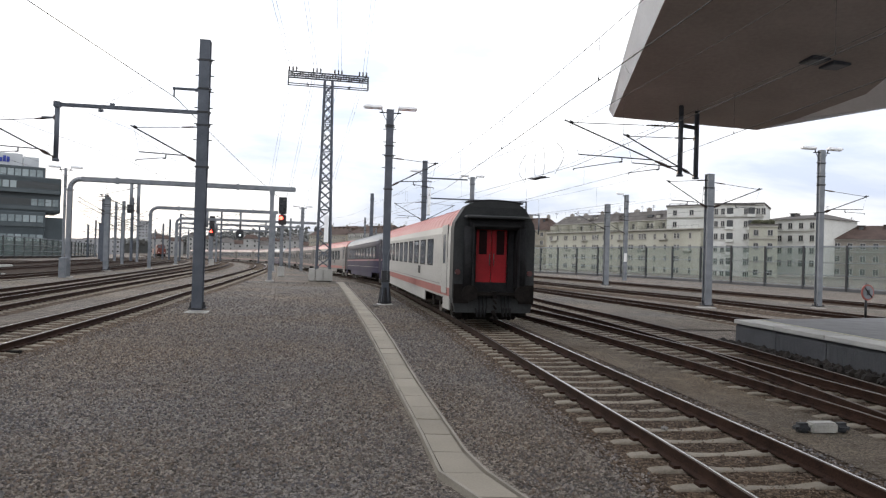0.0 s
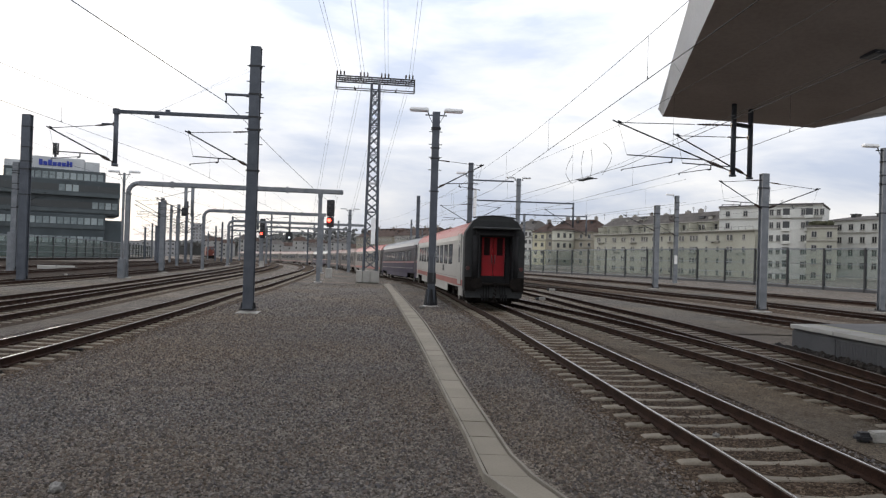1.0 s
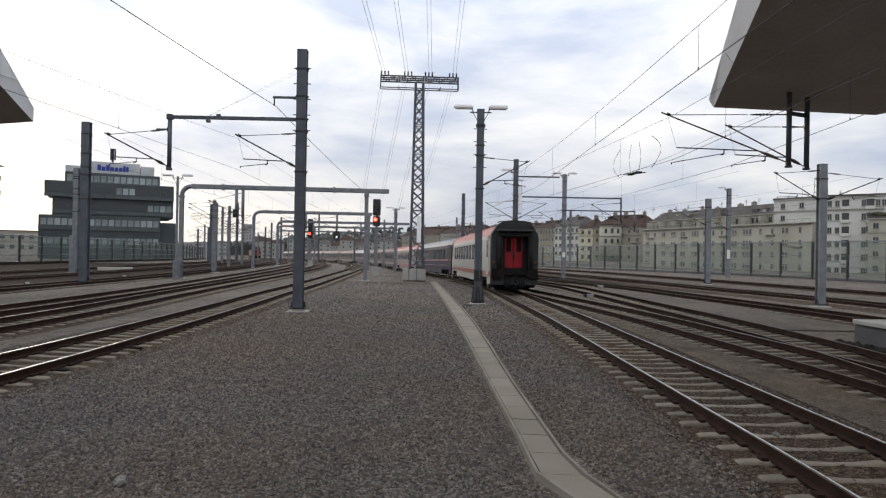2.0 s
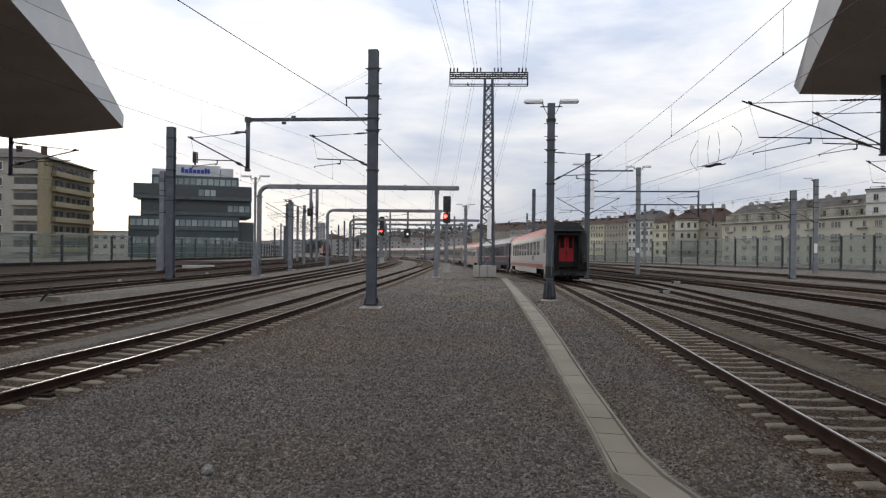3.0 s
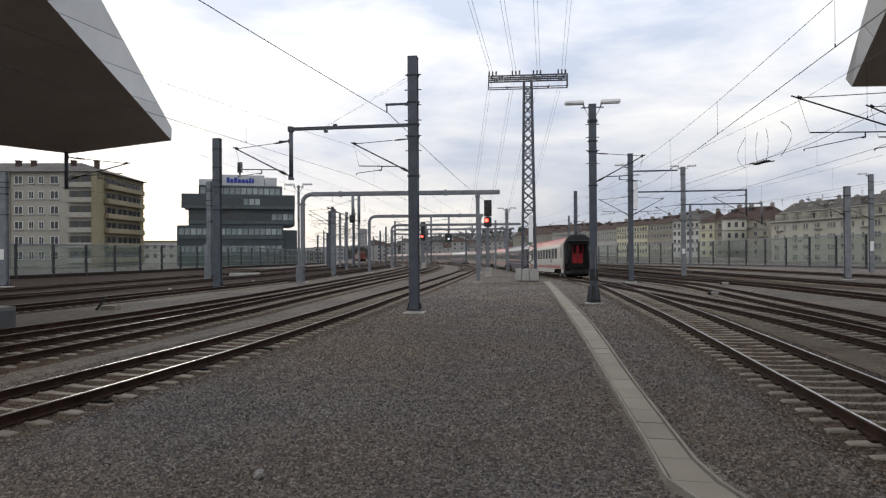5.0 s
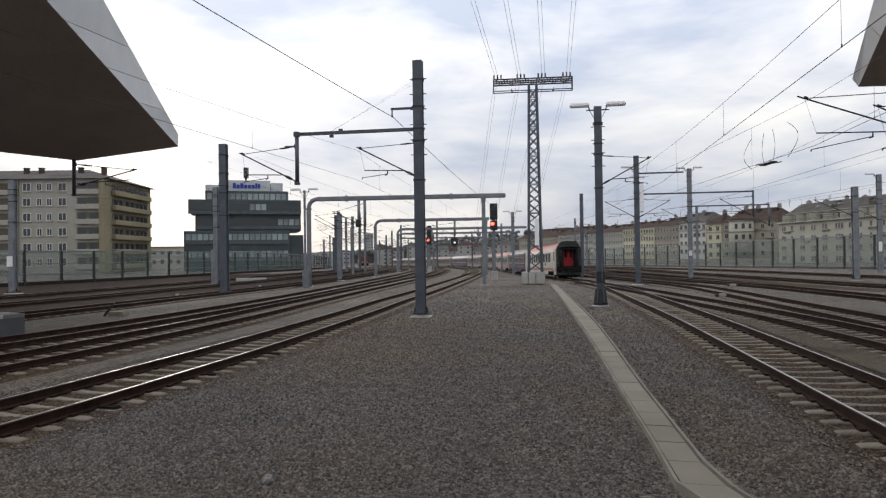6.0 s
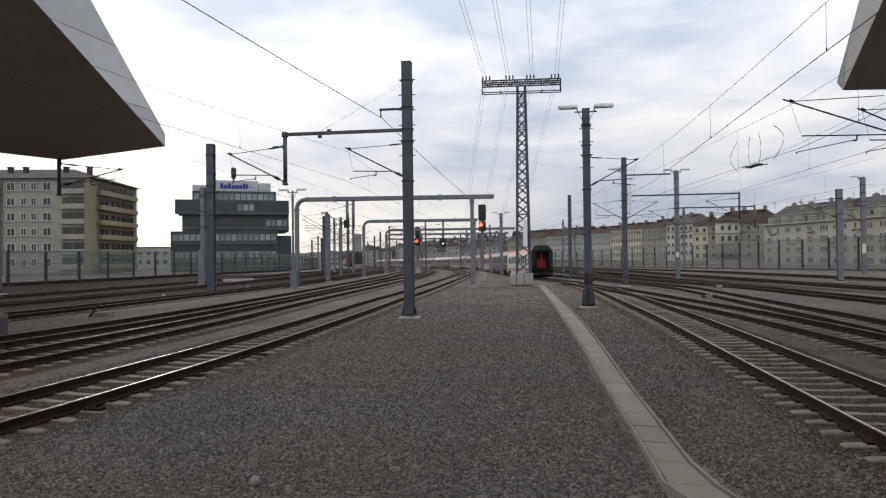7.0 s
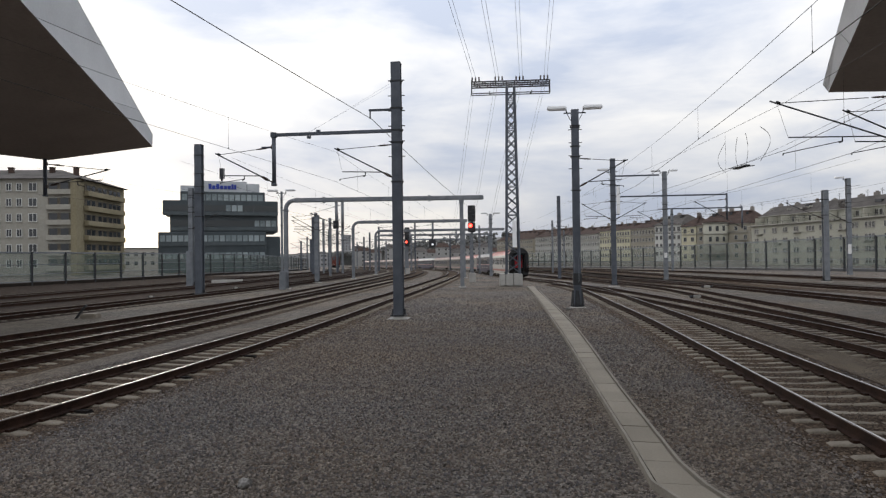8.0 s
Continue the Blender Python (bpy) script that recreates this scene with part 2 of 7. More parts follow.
def rod(bm, a, b, r, seg=8, r2=None, mat=0):
    """A round bar from a to b."""
    a, b = Vector(a), Vector(b)
    d = b - a
    m = Matrix.Translation((a + b) / 2) @ d.to_track_quat("Z", "Y").to_matrix().to_4x4()
    made = bmesh.ops.create_cone(bm, cap_ends=True, segments=seg, radius1=r, radius2=r if r2 is None else r2, depth=d.length, matrix=m)
    for f in {f for v in made["verts"] for f in v.link_faces}:
        f.material_index = mat
        f.smooth = seg > 6 and len(f.verts) == 4
    return made["verts"]


def bar(bm, a, b, w, h=None, mat=0):
    """A square bar from a to b."""
    a, b = Vector(a), Vector(b)
    d = b - a
    m = Matrix.Translation((a + b) / 2) @ d.to_track_quat("Z", "Y").to_matrix().to_4x4() @ Matrix.Diagonal((w, h or w, d.length, 1))
    made = bmesh.ops.create_cube(bm, size=1.0, matrix=m)
    for f in {f for v in made["verts"] for f in v.link_faces}:
        f.material_index = mat


def prism(bm, corners, z0, z1, mat=0):
    """An upright prism over corners given counter-clockwise."""
    low = [bm.verts.new((x, y, z0)) for x, y in corners]
    top = [bm.verts.new((x, y, z1)) for x, y in corners]
    k = len(corners)
    faces = [bm.faces.new(top), bm.faces.new(low[::-1])]
    faces += [bm.faces.new((low[i], low[(i + 1) % k], top[(i + 1) % k], top[i])) for i in range(k)]
    for f in faces:
        f.material_index = mat


def soften(bm, width, segments=2):
    bmesh.ops.bevel(bm, geom=list(bm.edges), offset=width, segments=segments, affect="EDGES", clamp_overlap=True)


def mesh_of(name, bm, mats):
    me = bpy.data.meshes.new(name)
    bm.normal_update()
    bm.to_mesh(me)
    bm.free()
    for m in mats if isinstance(mats, (list, tuple)) else [mats]:
        me.materials.append(m)
    return me


def part(name, bm, mats, parent=None, label=""):
    ob = new(name, mesh_of(name, bm, mats))
    ob.parent = parent
    return tagged(ob, label) if label else ob


def piece(name, me, parent, m):
    """One more piece on shared mesh data."""
    ob = new(name, me)
    ob.parent = parent
    ob.matrix_basis = m
    return ob


def thing(name, label, category, m=None, group="", kind=""):
    ob = new(name)
    ob.empty_display_size = 0.2
    if m is not None:
        ob.matrix_basis = m
    return tagged(ob, label, category, group, kind)


def smooth_line(points, step=1.0):
    """A smooth line through the points, at even steps."""
    p = np.array(points, float)
    p = np.vstack([2 * p[0] - p[1], p, 2 * p[-1] - p[-2]])
    fine = []
    for i in range(1, len(p) - 2):
        a, b, c, d = p[i - 1:i + 3]
        for u in np.linspace(0, 1, 24, endpoint=False):
            fine.append(0.5 * (2 * b + (c - a) * u + (2 * a - 5 * b + 4 * c - d) * u ** 2 + (3 * b - a - 3 * c + d) * u ** 3))
    fine = np.array(fine + [p[-2]])
    run = np.r_[0, np.cumsum(np.linalg.norm(np.diff(fine, axis=0), axis=1))]
    s = np.arange(0, run[-1], step)
    return np.c_[np.interp(s, run, fine[:, 0]), np.interp(s, run, fine[:, 1])]


def fall(y):
    """The line runs downhill beyond the station throat."""
    return -0.009 * max(0.0, y - 95.0)


R1 = [(5.97, -12.26), (4.41, -0.02), (3.82, 6.6), (3.15, 11.19), (2.61, 14.76), (2.01, 18.84), (0.98, 25.47), (-0.31, 32.61), (-1.8, 40.77), (-3.29, 48.42), (-6.67, 63.22), (-11.35, 79.03),
      (-16.88, 95.47), (-28.27, 130.58), (-41.46, 166.31), (-57.65, 202.06), (-75.83, 234.76), (-104.09, 280.76), (-155.56, 362.54), (-218.11, 459.67), (-293.75, 572.14)]


def sink(x, y):
    """The through track and its neighbours sink into a shallow cutting."""
    aside = x - np.interp(y, [p[1] for p in R1], [p[0] for p in R1])
    across = min(1.0, max(0.0, (aside + 6.0) / 4.0)) * min(1.0, max(0.0, (14.0 - aside) / 6.0))
    return float(-0.0155 * max(0.0, min(y, 95.0) - 48.0) * across)


def normals(line):
    d = np.gradient(line, axis=0)
    d /= np.linalg.norm(d, axis=1)[:, None]
    return np.c_[d[:, 1], -d[:, 0]]   # to the right of the way


def sweep(bm, line, section, drop=0.0, mats=None, closed=True):
    """Draws a cross-section (to the right, up) along a line on the ground."""
    nrm = normals(line)
    rings = []
    for (x, y), (nx, ny) in zip(line, nrm):
        rings.append([bm.verts.new((x + nx * u, y + ny * u, v + fall(y) + sink(x, y) + drop)) for u, v in section])
    k = len(section)
    for a, b in zip(rings, rings[1:]):
        for i in range(k if closed else k - 1):
            f = bm.faces.new((a[i], a[(i + 1) % k], b[(i + 1) % k], b[i]))
            f.material_index = mats[i] if mats else 0
    if closed:
        bm.faces.new(rings[0])
        bm.faces.new(rings[-1][::-1])
    bmesh.ops.recalc_face_normals(bm, faces=bm.faces)


# ---- ground ----
GROUND_Z = -0.21


def build_ground():
    bm = bmesh.new()
    xs = [-2500, -600, -200, -130, -90] + list(range(-70, 42, 2)) + [60, 90, 200, 600, 2500]
    ys = [-2500, -300, -60, -10, 0, 20, 40] + list(range(46, 126, 4)) + [130, 145, 160, 180, 200, 220, 260, 300, 450, 700, 1200, 4000]
    grid = [[bm.verts.new((x, y, GROUND_Z + fall(min(y, 450)) + sink(x, y) - 0.02 * (y > 48))) for x in xs] for y in ys]
    for a, b in zip(grid, grid[1:]):
        for i in range(len(xs) - 1):
            bm.faces.new((a[i], a[i + 1], b[i + 1], b[i]))
    ob = part("ground", bm, GRAVEL)
    tagged(ob, "grey gravel ground of a railway yard", "ground", kind="structure")


build_ground()

# ---- tracks: centre lines seen from above, walking away ----
R2A = [(8.67, -12.27), (7.96, -0.04), (7.57, 8.12), (7.05, 12.19), (6.28, 16.27), (5.41, 20.35), (4.49, 24.44), (3.42, 28.52), (2.04, 33.11), (0.31, 38.72), (-1.93, 45.87), (-4.47, 54.03), (-7.22, 63.22)]
R2B = [(8.67, -12.27), (8.01, -0.04), (7.69, 8.11), (7.64, 14.23), (7.41, 19.63), (6.48, 26.46), (5.61, 31.05), (4.68, 36.15), (3.6, 42.27), (1.24, 54.01), (-2.54, 69.31), (-7.02, 85.64), (-12, 99.93), (-22.67, 132.59), (-51.04, 199.99), (-97.49, 281.75)]
R4 = [(16.45, 14.19), (14.41, 22.35), (12.27, 30.51), (10.33, 37.15), (7.79, 45.82), (5.75, 52.96), (2.19, 65.21), (-2.4, 81.54), (-7.49, 98.89), (-17.67, 132.57), (-46.03, 200.99), (-92.49, 283.76)]
R5 = [(24.98, 10.07), (21.92, 22.31), (19.27, 31.5), (15.81, 43.74), (12.77, 51.4), (8.9, 63.14), (4.13, 77.43), (-2.99, 99.89), (-12.66, 133.56), (-41.03, 201.98), (-87.5, 285.78)]
R6 = [(33.99, 10.02), (28.87, 34.51), (22.26, 54.92), (16.68, 71.25), (9.58, 89.63), (2.47, 109.03), (-8.68, 137.62), (-36.04, 204), (-82.51, 288.81)]
L1 = [(-8.87, -8.11), (-9.31, 0.05), (-9.65, 7.18), (-10.07, 11.26), (-10.79, 16.36), (-12.34, 25.54), (-13.88, 33.7), (-15.22, 41.86), (-17.48, 54.1), (-20.98, 72.46), (-24.26, 87.76), (-29.05, 105.11), (-36.67, 128.59), (-48.82, 157.18), (-66.01, 191.92), (-110.44, 268.57), (-166.92, 352.41)]
L2 = [(-13.9, -4.01), (-14.36, 8.22), (-15.09, 14.85), (-16.33, 22.5), (-18.07, 30.66), (-20.53, 42.9), (-22.9, 55.14), (-25.77, 69.43), (-29.45, 85.75), (-34.55, 104.12), (-42.17, 127.59), (-53.83, 156.19), (-72.03, 193.98), (-116.46, 270.64)]
L3 = [(-17.75, 6.2), (-18.29, 14.36), (-19.13, 22.51), (-21.5, 35.77), (-25.8, 55.16), (-30.4, 74.54), (-34.99, 91.89), (-40.08, 108.22), (-47.69, 129.66), (-59.35, 159.27), (-78.06, 198.09), (-122.48, 273.72)]
L4 = [(-26.09, 12.36), (-27.15, 24.59), (-28.4, 33.77), (-30.27, 47.03), (-34.37, 67.43), (-40.5, 91.92), (-50.66, 122.54), (-64.85, 158.28), (-85.07, 199.14)]
L5 = [(-33.33, 18.51), (-34.8, 31.76), (-36.34, 40.94), (-38.31, 53.18), (-42.92, 75.62), (-49.56, 102.15), (-59.72, 132.78), (-73.9, 166.48), (-95.13, 207.35)]
L6 = [(x - 6.8, y + 1.0) for x, y in L5]
RAIL = [(-0.07, -0.17), (0.07, -0.17), (0.07, -0.155), (0.012, -0.135), (0.012, -0.045), (0.036, -0.035), (0.036, -0.008), (0.012, 0.0), (-0.013, 0.0), (-0.036, -0.006), (-0.036, -0.035), (-0.012, -0.045), (-0.012, -0.135), (-0.07, -0.155)]
RAIL_MATS = [0, 0, 0, 0, 0, 0, 2, 1, 2, 0, 0, 0, 0, 0]


def sleeper_mesh():
    """A concrete sleeper that dips between the rails and narrows towards its top."""
    bm = bmesh.new()
    rings = []
    half = ((0.0, -0.196, 0.070), (0.28, -0.188, 0.078), (0.55, -0.166, 0.092), (0.95, -0.166, 0.092), (1.14, -0.176, 0.088), (1.19, -0.190, 0.08))
    for x, top, w in [(-x, top, w) for x, top, w in half[:0:-1]] + list(half):
        rings.append([bm.verts.new(p) for p in ((x, -w - 0.03, -0.26), (x, -w, top - 0.012), (x, -w + 0.02, top), (x, w - 0.02, top), (x, w, top - 0.012), (x, w + 0.03, -0.26))])
    for a, b in zip(rings, rings[1:]):
        for k in range(5):
            bm.faces.new((a[k], a[k + 1], b[k + 1], b[k]))
    bm.faces.new(rings[0])
    bm.faces.new(rings[-1][::-1])
    bmesh.ops.recalc_face_normals(bm, faces=bm.faces)
    for s in (-1, 1):
        for u in (-0.12, 0.12):
            box(bm, (s * 0.753 + u, 0, -0.150), (0.08, 0.13, 0.045), mat=1)
    return mesh_of("sleeper", bm, [SLEEPER, RUST])


SLEEPER_MESH = sleeper_mesh()


def build_track(points, heads, label, near=75.0, drop=0.0, first=0.0, sleepers=True, bed=BALLAST):
    line = smooth_line(points, 1.0)
    track = thing("railway_track", label, "railway track", kind="structure")
    if bed:
        bm = bmesh.new()
        sweep(bm, line, [(-1.6, GROUND_Z + 0.001), (-1.25, GROUND_Z + 0.010), (1.25, GROUND_Z + 0.010), (1.6, GROUND_Z + 0.001)], drop, closed=False)
        part("ballast_bed", bm, bed, track, "brown crushed-stone ballast")
    for s, head in zip((-1, 1), heads if isinstance(heads, tuple) else (heads, heads)):
        bm = bmesh.new()
        sweep(bm, line, [(u + s * 0.753, v) for u, v in RAIL], drop, RAIL_MATS)
        part("rail", bm, [RUST, head, DULL_HEAD], track)
    if sleepers:
        dense = smooth_line(points, 0.6)
        nrm = normals(dense)
        rng = random.Random(len(points))
        for (x, y), (nx, ny) in zip(dense, nrm):
            if first <= y <= near:
                turn = math.atan2(ny, nx) + rng.uniform(-0.01, 0.01)
                piece("sleeper", SLEEPER_MESH, track, Matrix.Translation((x + rng.uniform(-0.02, 0.02), y, drop + sink(x, y) + rng.uniform(-0.008, 0.006))) @ Matrix.Rotation(turn, 4, "Z"))
    return track


# ---- train ----
TRAIN_LINE = smooth_line(R1, 0.5)
TRAIN_RUN = np.r_[0, np.cumsum(np.linalg.norm(np.diff(TRAIN_LINE, axis=0), axis=1))]
COACH = 26.4


def on_line(s):
    x, y = np.interp(s, TRAIN_RUN, TRAIN_LINE[:, 0]), np.interp(s, TRAIN_RUN, TRAIN_LINE[:, 1])
    return Vector((x, y, fall(y) + sink(x, y)))


START_RUN = float(np.interp(22.16, TRAIN_LINE[:, 1], TRAIN_RUN))


def tail(t):
    """How far along the line the train's rear end is."""
    return START_RUN + 8.3 * t + 0.10 * t * t


def coach_pose(i, t):
    s = tail(t) + COACH * i
    a, b = on_line(s + 3.7), on_line(s + 22.7)
    d = b - a
    mid = (a + b) / 2
    return pose(*mid, math.degrees(math.atan2(d.z, d.xy.length)), 0, math.degrees(math.atan2(-d.x, d.y)))


COACH_GREY = material("light grey coach paint", (0.29, 0.285, 0.265), (0.41, 0.405, 0.38), 0.45, 0.0, 0.7, 14, 0.02, spec=0.25, stretch=(1, 0.3, 2))
COACH_MID = material("dusty grey coach paint", (0.145, 0.136, 0.130), (0.210, 0.198, 0.190), 0.6, 0.0, 0.7, 14, 0.02, spec=0.2, stretch=(1, 0.3, 2))
COACH_RED = material("faded red coach paint", (0.23, 0.060, 0.050), (0.33, 0.095, 0.080), 0.5, 0.0, 0.8, 14, 0.02)
ROOF_RED = material("pinkish red roof paint", (0.40, 0.165, 0.145), (0.54, 0.25, 0.225), 0.45, 0.0, 0.5, 8, 0.04)
COACH_BLUE = material("dark blue coach paint", (0.012, 0.010, 0.034), (0.026, 0.021, 0.058), 0.6, 0.0, 0.7, 14, 0.02, spec=0.12)
COACH_DUSK = material("dark grey-blue window band paint", (0.022, 0.021, 0.034), (0.045, 0.043, 0.060), 0.6, 0.0, 0.7, 14, 0.02, spec=0.12)
BERRY = material("dark berry red stripe", (0.12, 0.02, 0.035), (0.18, 0.035, 0.055), 0.4, 0.0, 0.7, 14, 0.02)
COACH_DULL = material("grimy grey-brown coach paint", (0.095, 0.087, 0.082), (0.160, 0.147, 0.140), 0.75, 0.0, 0.7, 14, 0.02, spec=0.15)
STRIPE_DULL = material("dull brown-red stripe", (0.13, 0.065, 0.055), (0.20, 0.10, 0.09), 0.45, 0.0, 0.7, 14, 0.02)
ROOF_DULL = material("dull pinkish roof", (0.20, 0.135, 0.125), (0.29, 0.205, 0.19), 0.55, 0.0, 0.5, 8, 0.02)
ROOF_GREY = material("grey coach roof", (0.26, 0.265, 0.275), (0.38, 0.385, 0.395), 0.5, 0.1, 0.5, 8, 0.04)
END_GREY = material("dark grey coach end", (0.015, 0.017, 0.018), (0.034, 0.036, 0.037), 0.7, 0.0, 1.5, 20, 0.05)
RUBBER = material("black rubber", (0.010, 0.010, 0.011), (0.023, 0.023, 0.024), 0.8, 0.0, 3, 20, 0.1, spec=0.15)
DOOR_RED = material("bright red end door", (0.24, 0.003, 0.008), (0.36, 0.006, 0.013), 0.6, 0.0, 1.5, 20, 0.02)
UNDER = material("grimy underframe", (0.007, 0.006, 0.006), (0.020, 0.017, 0.015), 0.9, 0.0, 4, 30, 0.3, spec=0.1)
COACH_GLASS = glass_material("dark coach glass", (0.10, 0.11, 0.12), 0.06)
DOOR_GLASS = material("shaded door glass", (0.010, 0.002, 0.003), (0.020, 0.004, 0.005), 0.5, 0.0, 2, 20, 0, spec=0.1)
TAIL_RED = glass_material("red lamp lens", (0.06, 0.004, 0.004), 0.3)
STEEL = material("worn steel", (0.10, 0.095, 0.09), (0.22, 0.21, 0.20), 0.4, 0.8, 4, 30, 0.05)

SIDE = [(1.40, 0.80), (1.41, 0.88), (1.425, 1.16), (1.424, 1.72), (1.423, 1.86), (1.41, 3.02), (1.36, 3.25)]
TOP = [(1.36, 3.25), (1.22, 3.55), (0.93, 3.83), (0.5, 3.98), (0.0, 4.03)]


def shell(bm, section, y0, y1, mats):
    """Both sides of a coach's skin from one half of its cross-section."""
    ring = section + [(-x, z) for x, z in reversed(section) if x > 0]
    index = mats + (mats[::-1] if section[-1][0] == 0 else [mats[-1]] + mats[::-1])
    rings = [[bm.verts.new((x * k, y, z)) for x, z in ring] for y, k in ((y0, 0.955), (y0 + 2.2, 1.0), (y1 - 2.2, 1.0), (y1, 0.955))]
    for a, b in zip(rings, rings[1:]):
        for i in range(len(ring) - 1):
            f = bm.faces.new((a[i], a[i + 1], b[i + 1], b[i]))
            f.material_index = index[i]
            f.smooth = False
    return rings[0], rings[-1]


def build_coach(label, upper, stripe, lower, roof_mat, rear, bands=(2, 1, 0, 0, 0, 0)):
    coach = thing("railway_coach", label, "railway coach", group="coaches of the departing train")
    half = COACH / 2 - 0.35
    bm = bmesh.new()
    shell(bm, SIDE, -half, half, list(bands))
    for y in (-half, half):
        f = bm.faces.new([bm.verts.new((x * 0.955, y, z)) for x, z in SIDE + [(-x, z) for x, z in reversed(SIDE)]])
        f.material_index = 0
    box(bm, (0, 0, 0.78), (2.2, 2 * half - 0.1, 0.4), mat=3)
    for s in (-1, 1):   # side skirts, cut out round the bogies
        for y0, y1 in ((-half + 0.1, -half + 1.3), (-7.6, 7.6), (half - 1.3, half - 0.1)):
            box(bm, (s * (1.37 if y1 - y0 > 2 else 1.335), (y0 + y1) / 2, 0.63), (0.05, y1 - y0, 0.42), mat=2)
    bmesh.ops.recalc_face_normals(bm, faces=bm.faces)
    body = part("body", bm, [upper, stripe, lower, UNDER], coach)
    bm = bmesh.new()
    a, b = shell(bm, TOP, -half, half, [0, 0, 0, 0])
    bm.faces.new(a)
    bm.faces.new(b[::-1])
    bmesh.ops.recalc_face_normals(bm, faces=bm.faces)
    roof = part("roof", bm, roof_mat, coach)
    rib = bmesh.new()
    for p, q in zip(TOP, TOP[1:]):
        for s in (-1, 1):
            bar(rib, (s * p[0], 0, p[1] + 0.008), (s * q[0], 0, q[1] + 0.008), 0.05, 0.02)
    rib_me = mesh_of("roof_rib", rib, roof_mat)
    for i in range(32):
        piece("roof_rib", rib_me, roof, pose(0, -half + 0.5 + i * (2 * half - 1.0) / 31, 0))
    # windows and doors on both sides
    win = bmesh.new()
    box(win, (0, 0, 0), (0.03, 1.25, 0.92))
    soften(win, 0.012, 1)
    win_me = mesh_of("window", win, COACH_GLASS)
    frm = bmesh.new()
    for u in (-0.66, 0.66):
        box(frm, (0, u, 0), (0.036, 0.05, 1.02))
    for w in (-0.485, 0.485):
        box(frm, (0, 0, w), (0.036, 1.37, 0.05))
    frm_me = mesh_of("window_frame", frm, RUBBER)
    door = bmesh.new()
    box(door, (0, 0, 0), (0.03, 0.86, 2.35))
    soften(door, 0.012, 1)
    door_me = mesh_of("entrance_door", door, upper)
    pane = bmesh.new()
    box(pane, (0, 0, 0), (0.03, 0.34, 1.0))
    pane_me = mesh_of("door_window", pane, COACH_GLASS)
    seam = bmesh.new()
    for u in (-0.45, 0.45):
        box(seam, (0, u, 0), (0.02, 0.03, 2.4))
    seam_me = mesh_of("door_seal", seam, RUBBER)
    for s in (-1, 1):
        for i in range(10):
            y = -8.9 + i * 1.98
            w = piece("window", win_me, coach, pose(s * 1.417, y, 2.36))
            piece("window_frame", frm_me, w, pose(0, 0, 0))
        for y in (-half + 1.0, half - 1.0):
            d = piece("entrance_door", door_me, coach, pose(s * 1.384, y, 2.12, 0, 0, s * (1.65 if y > 0 else -1.65)))
            piece("door_window", pane_me, d, pose(s * 0.012, 0, 0.35))
            piece("door_seal", seam_me, d, pose(s * -0.003, 0, 0))
    vent = bmesh.new()
    box(vent, (-1.425, -6.0, 1.62), (0.02, 0.62, 0.32))
    for k in range(5):
        box(vent, (-1.437, -6.0, 1.50 + k * 0.06), (0.012, 0.56, 0.02))
    part("side_vent", vent, END_GREY, coach, "dark louvred vent")
    rail = bmesh.new()
    for s in (-1, 1):
        box(rail, (s * 1.428, 0, 1.25), (0.012, 2 * half - 3.4, 0.03))
    part("trim_strip", rail, STEEL, coach)
    # boxes under the floor
    for y, w, h in ((-4.2, 2.6, 0.42), (-0.6, 3.2, 0.48), (3.6, 2.4, 0.40)):
        bm = bmesh.new()
        box(bm, (0, y, 0.52), (2.3, w, h))
        soften(bm, 0.04, 1)
        part("equipment_box", bm, UNDER, coach)
    # bogies
    for y in (-9.5, 9.5):
        bm = bmesh.new()
        for s in (-1, 1):
            box(bm, (s * 1.02, y, 0.62), (0.16, 3.2, 0.22))
            for u in (-1.25, 1.25):
                box(bm, (s * 1.04, y + u, 0.46), (0.22, 0.42, 0.34))
                rod(bm, (s * 1.04, y + u, 0.6), (s * 1.04, y + u, 0.85), 0.12, 10)
            rod(bm, (s * 1.06, y - 0.3, 0.40), (s * 1.06, y - 0.3, 0.85), 0.07, 8)
        box(bm, (0, y, 0.62), (2.0, 0.5, 0.3))
        bogie = part("bogie", bm, UNDER, coach, "grimy bogie frame")
        for u in (-1.25, 1.25):
            bm = bmesh.new()
            for s in (-1, 1):
                rod(bm, (s * 0.72, 0, 0), (s * 0.84, 0, 0), 0.46, 24)
                rod(bm, (s * 0.68, 0, 0), (s * 0.72, 0, 0), 0.49, 24)
                for k in range(6):
                    c, z = math.cos(k * math.pi / 3) * 0.3, math.sin(k * math.pi / 3) * 0.3
                    rod(bm, (s * 0.84, c, z), (s * 0.855, c, z), 0.05, 8)
            rod(bm, (-0.7, 0, 0), (0.7, 0, 0), 0.09, 10)
            wheels = part("wheelset", bm, STEEL, bogie)
            wheels.matrix_basis = pose(0, y + u, 0.46)
    # gangway at the front end, in shade between the coaches
    bm = bmesh.new()
    box(bm, (0, half + 0.17, 2.25), (1.5, 0.36, 2.5))
    soften(bm, 0.08, 2)
    part("gangway_bellows", bm, RUBBER, coach)
    if rear:
        build_rear(coach, half)
    return coach


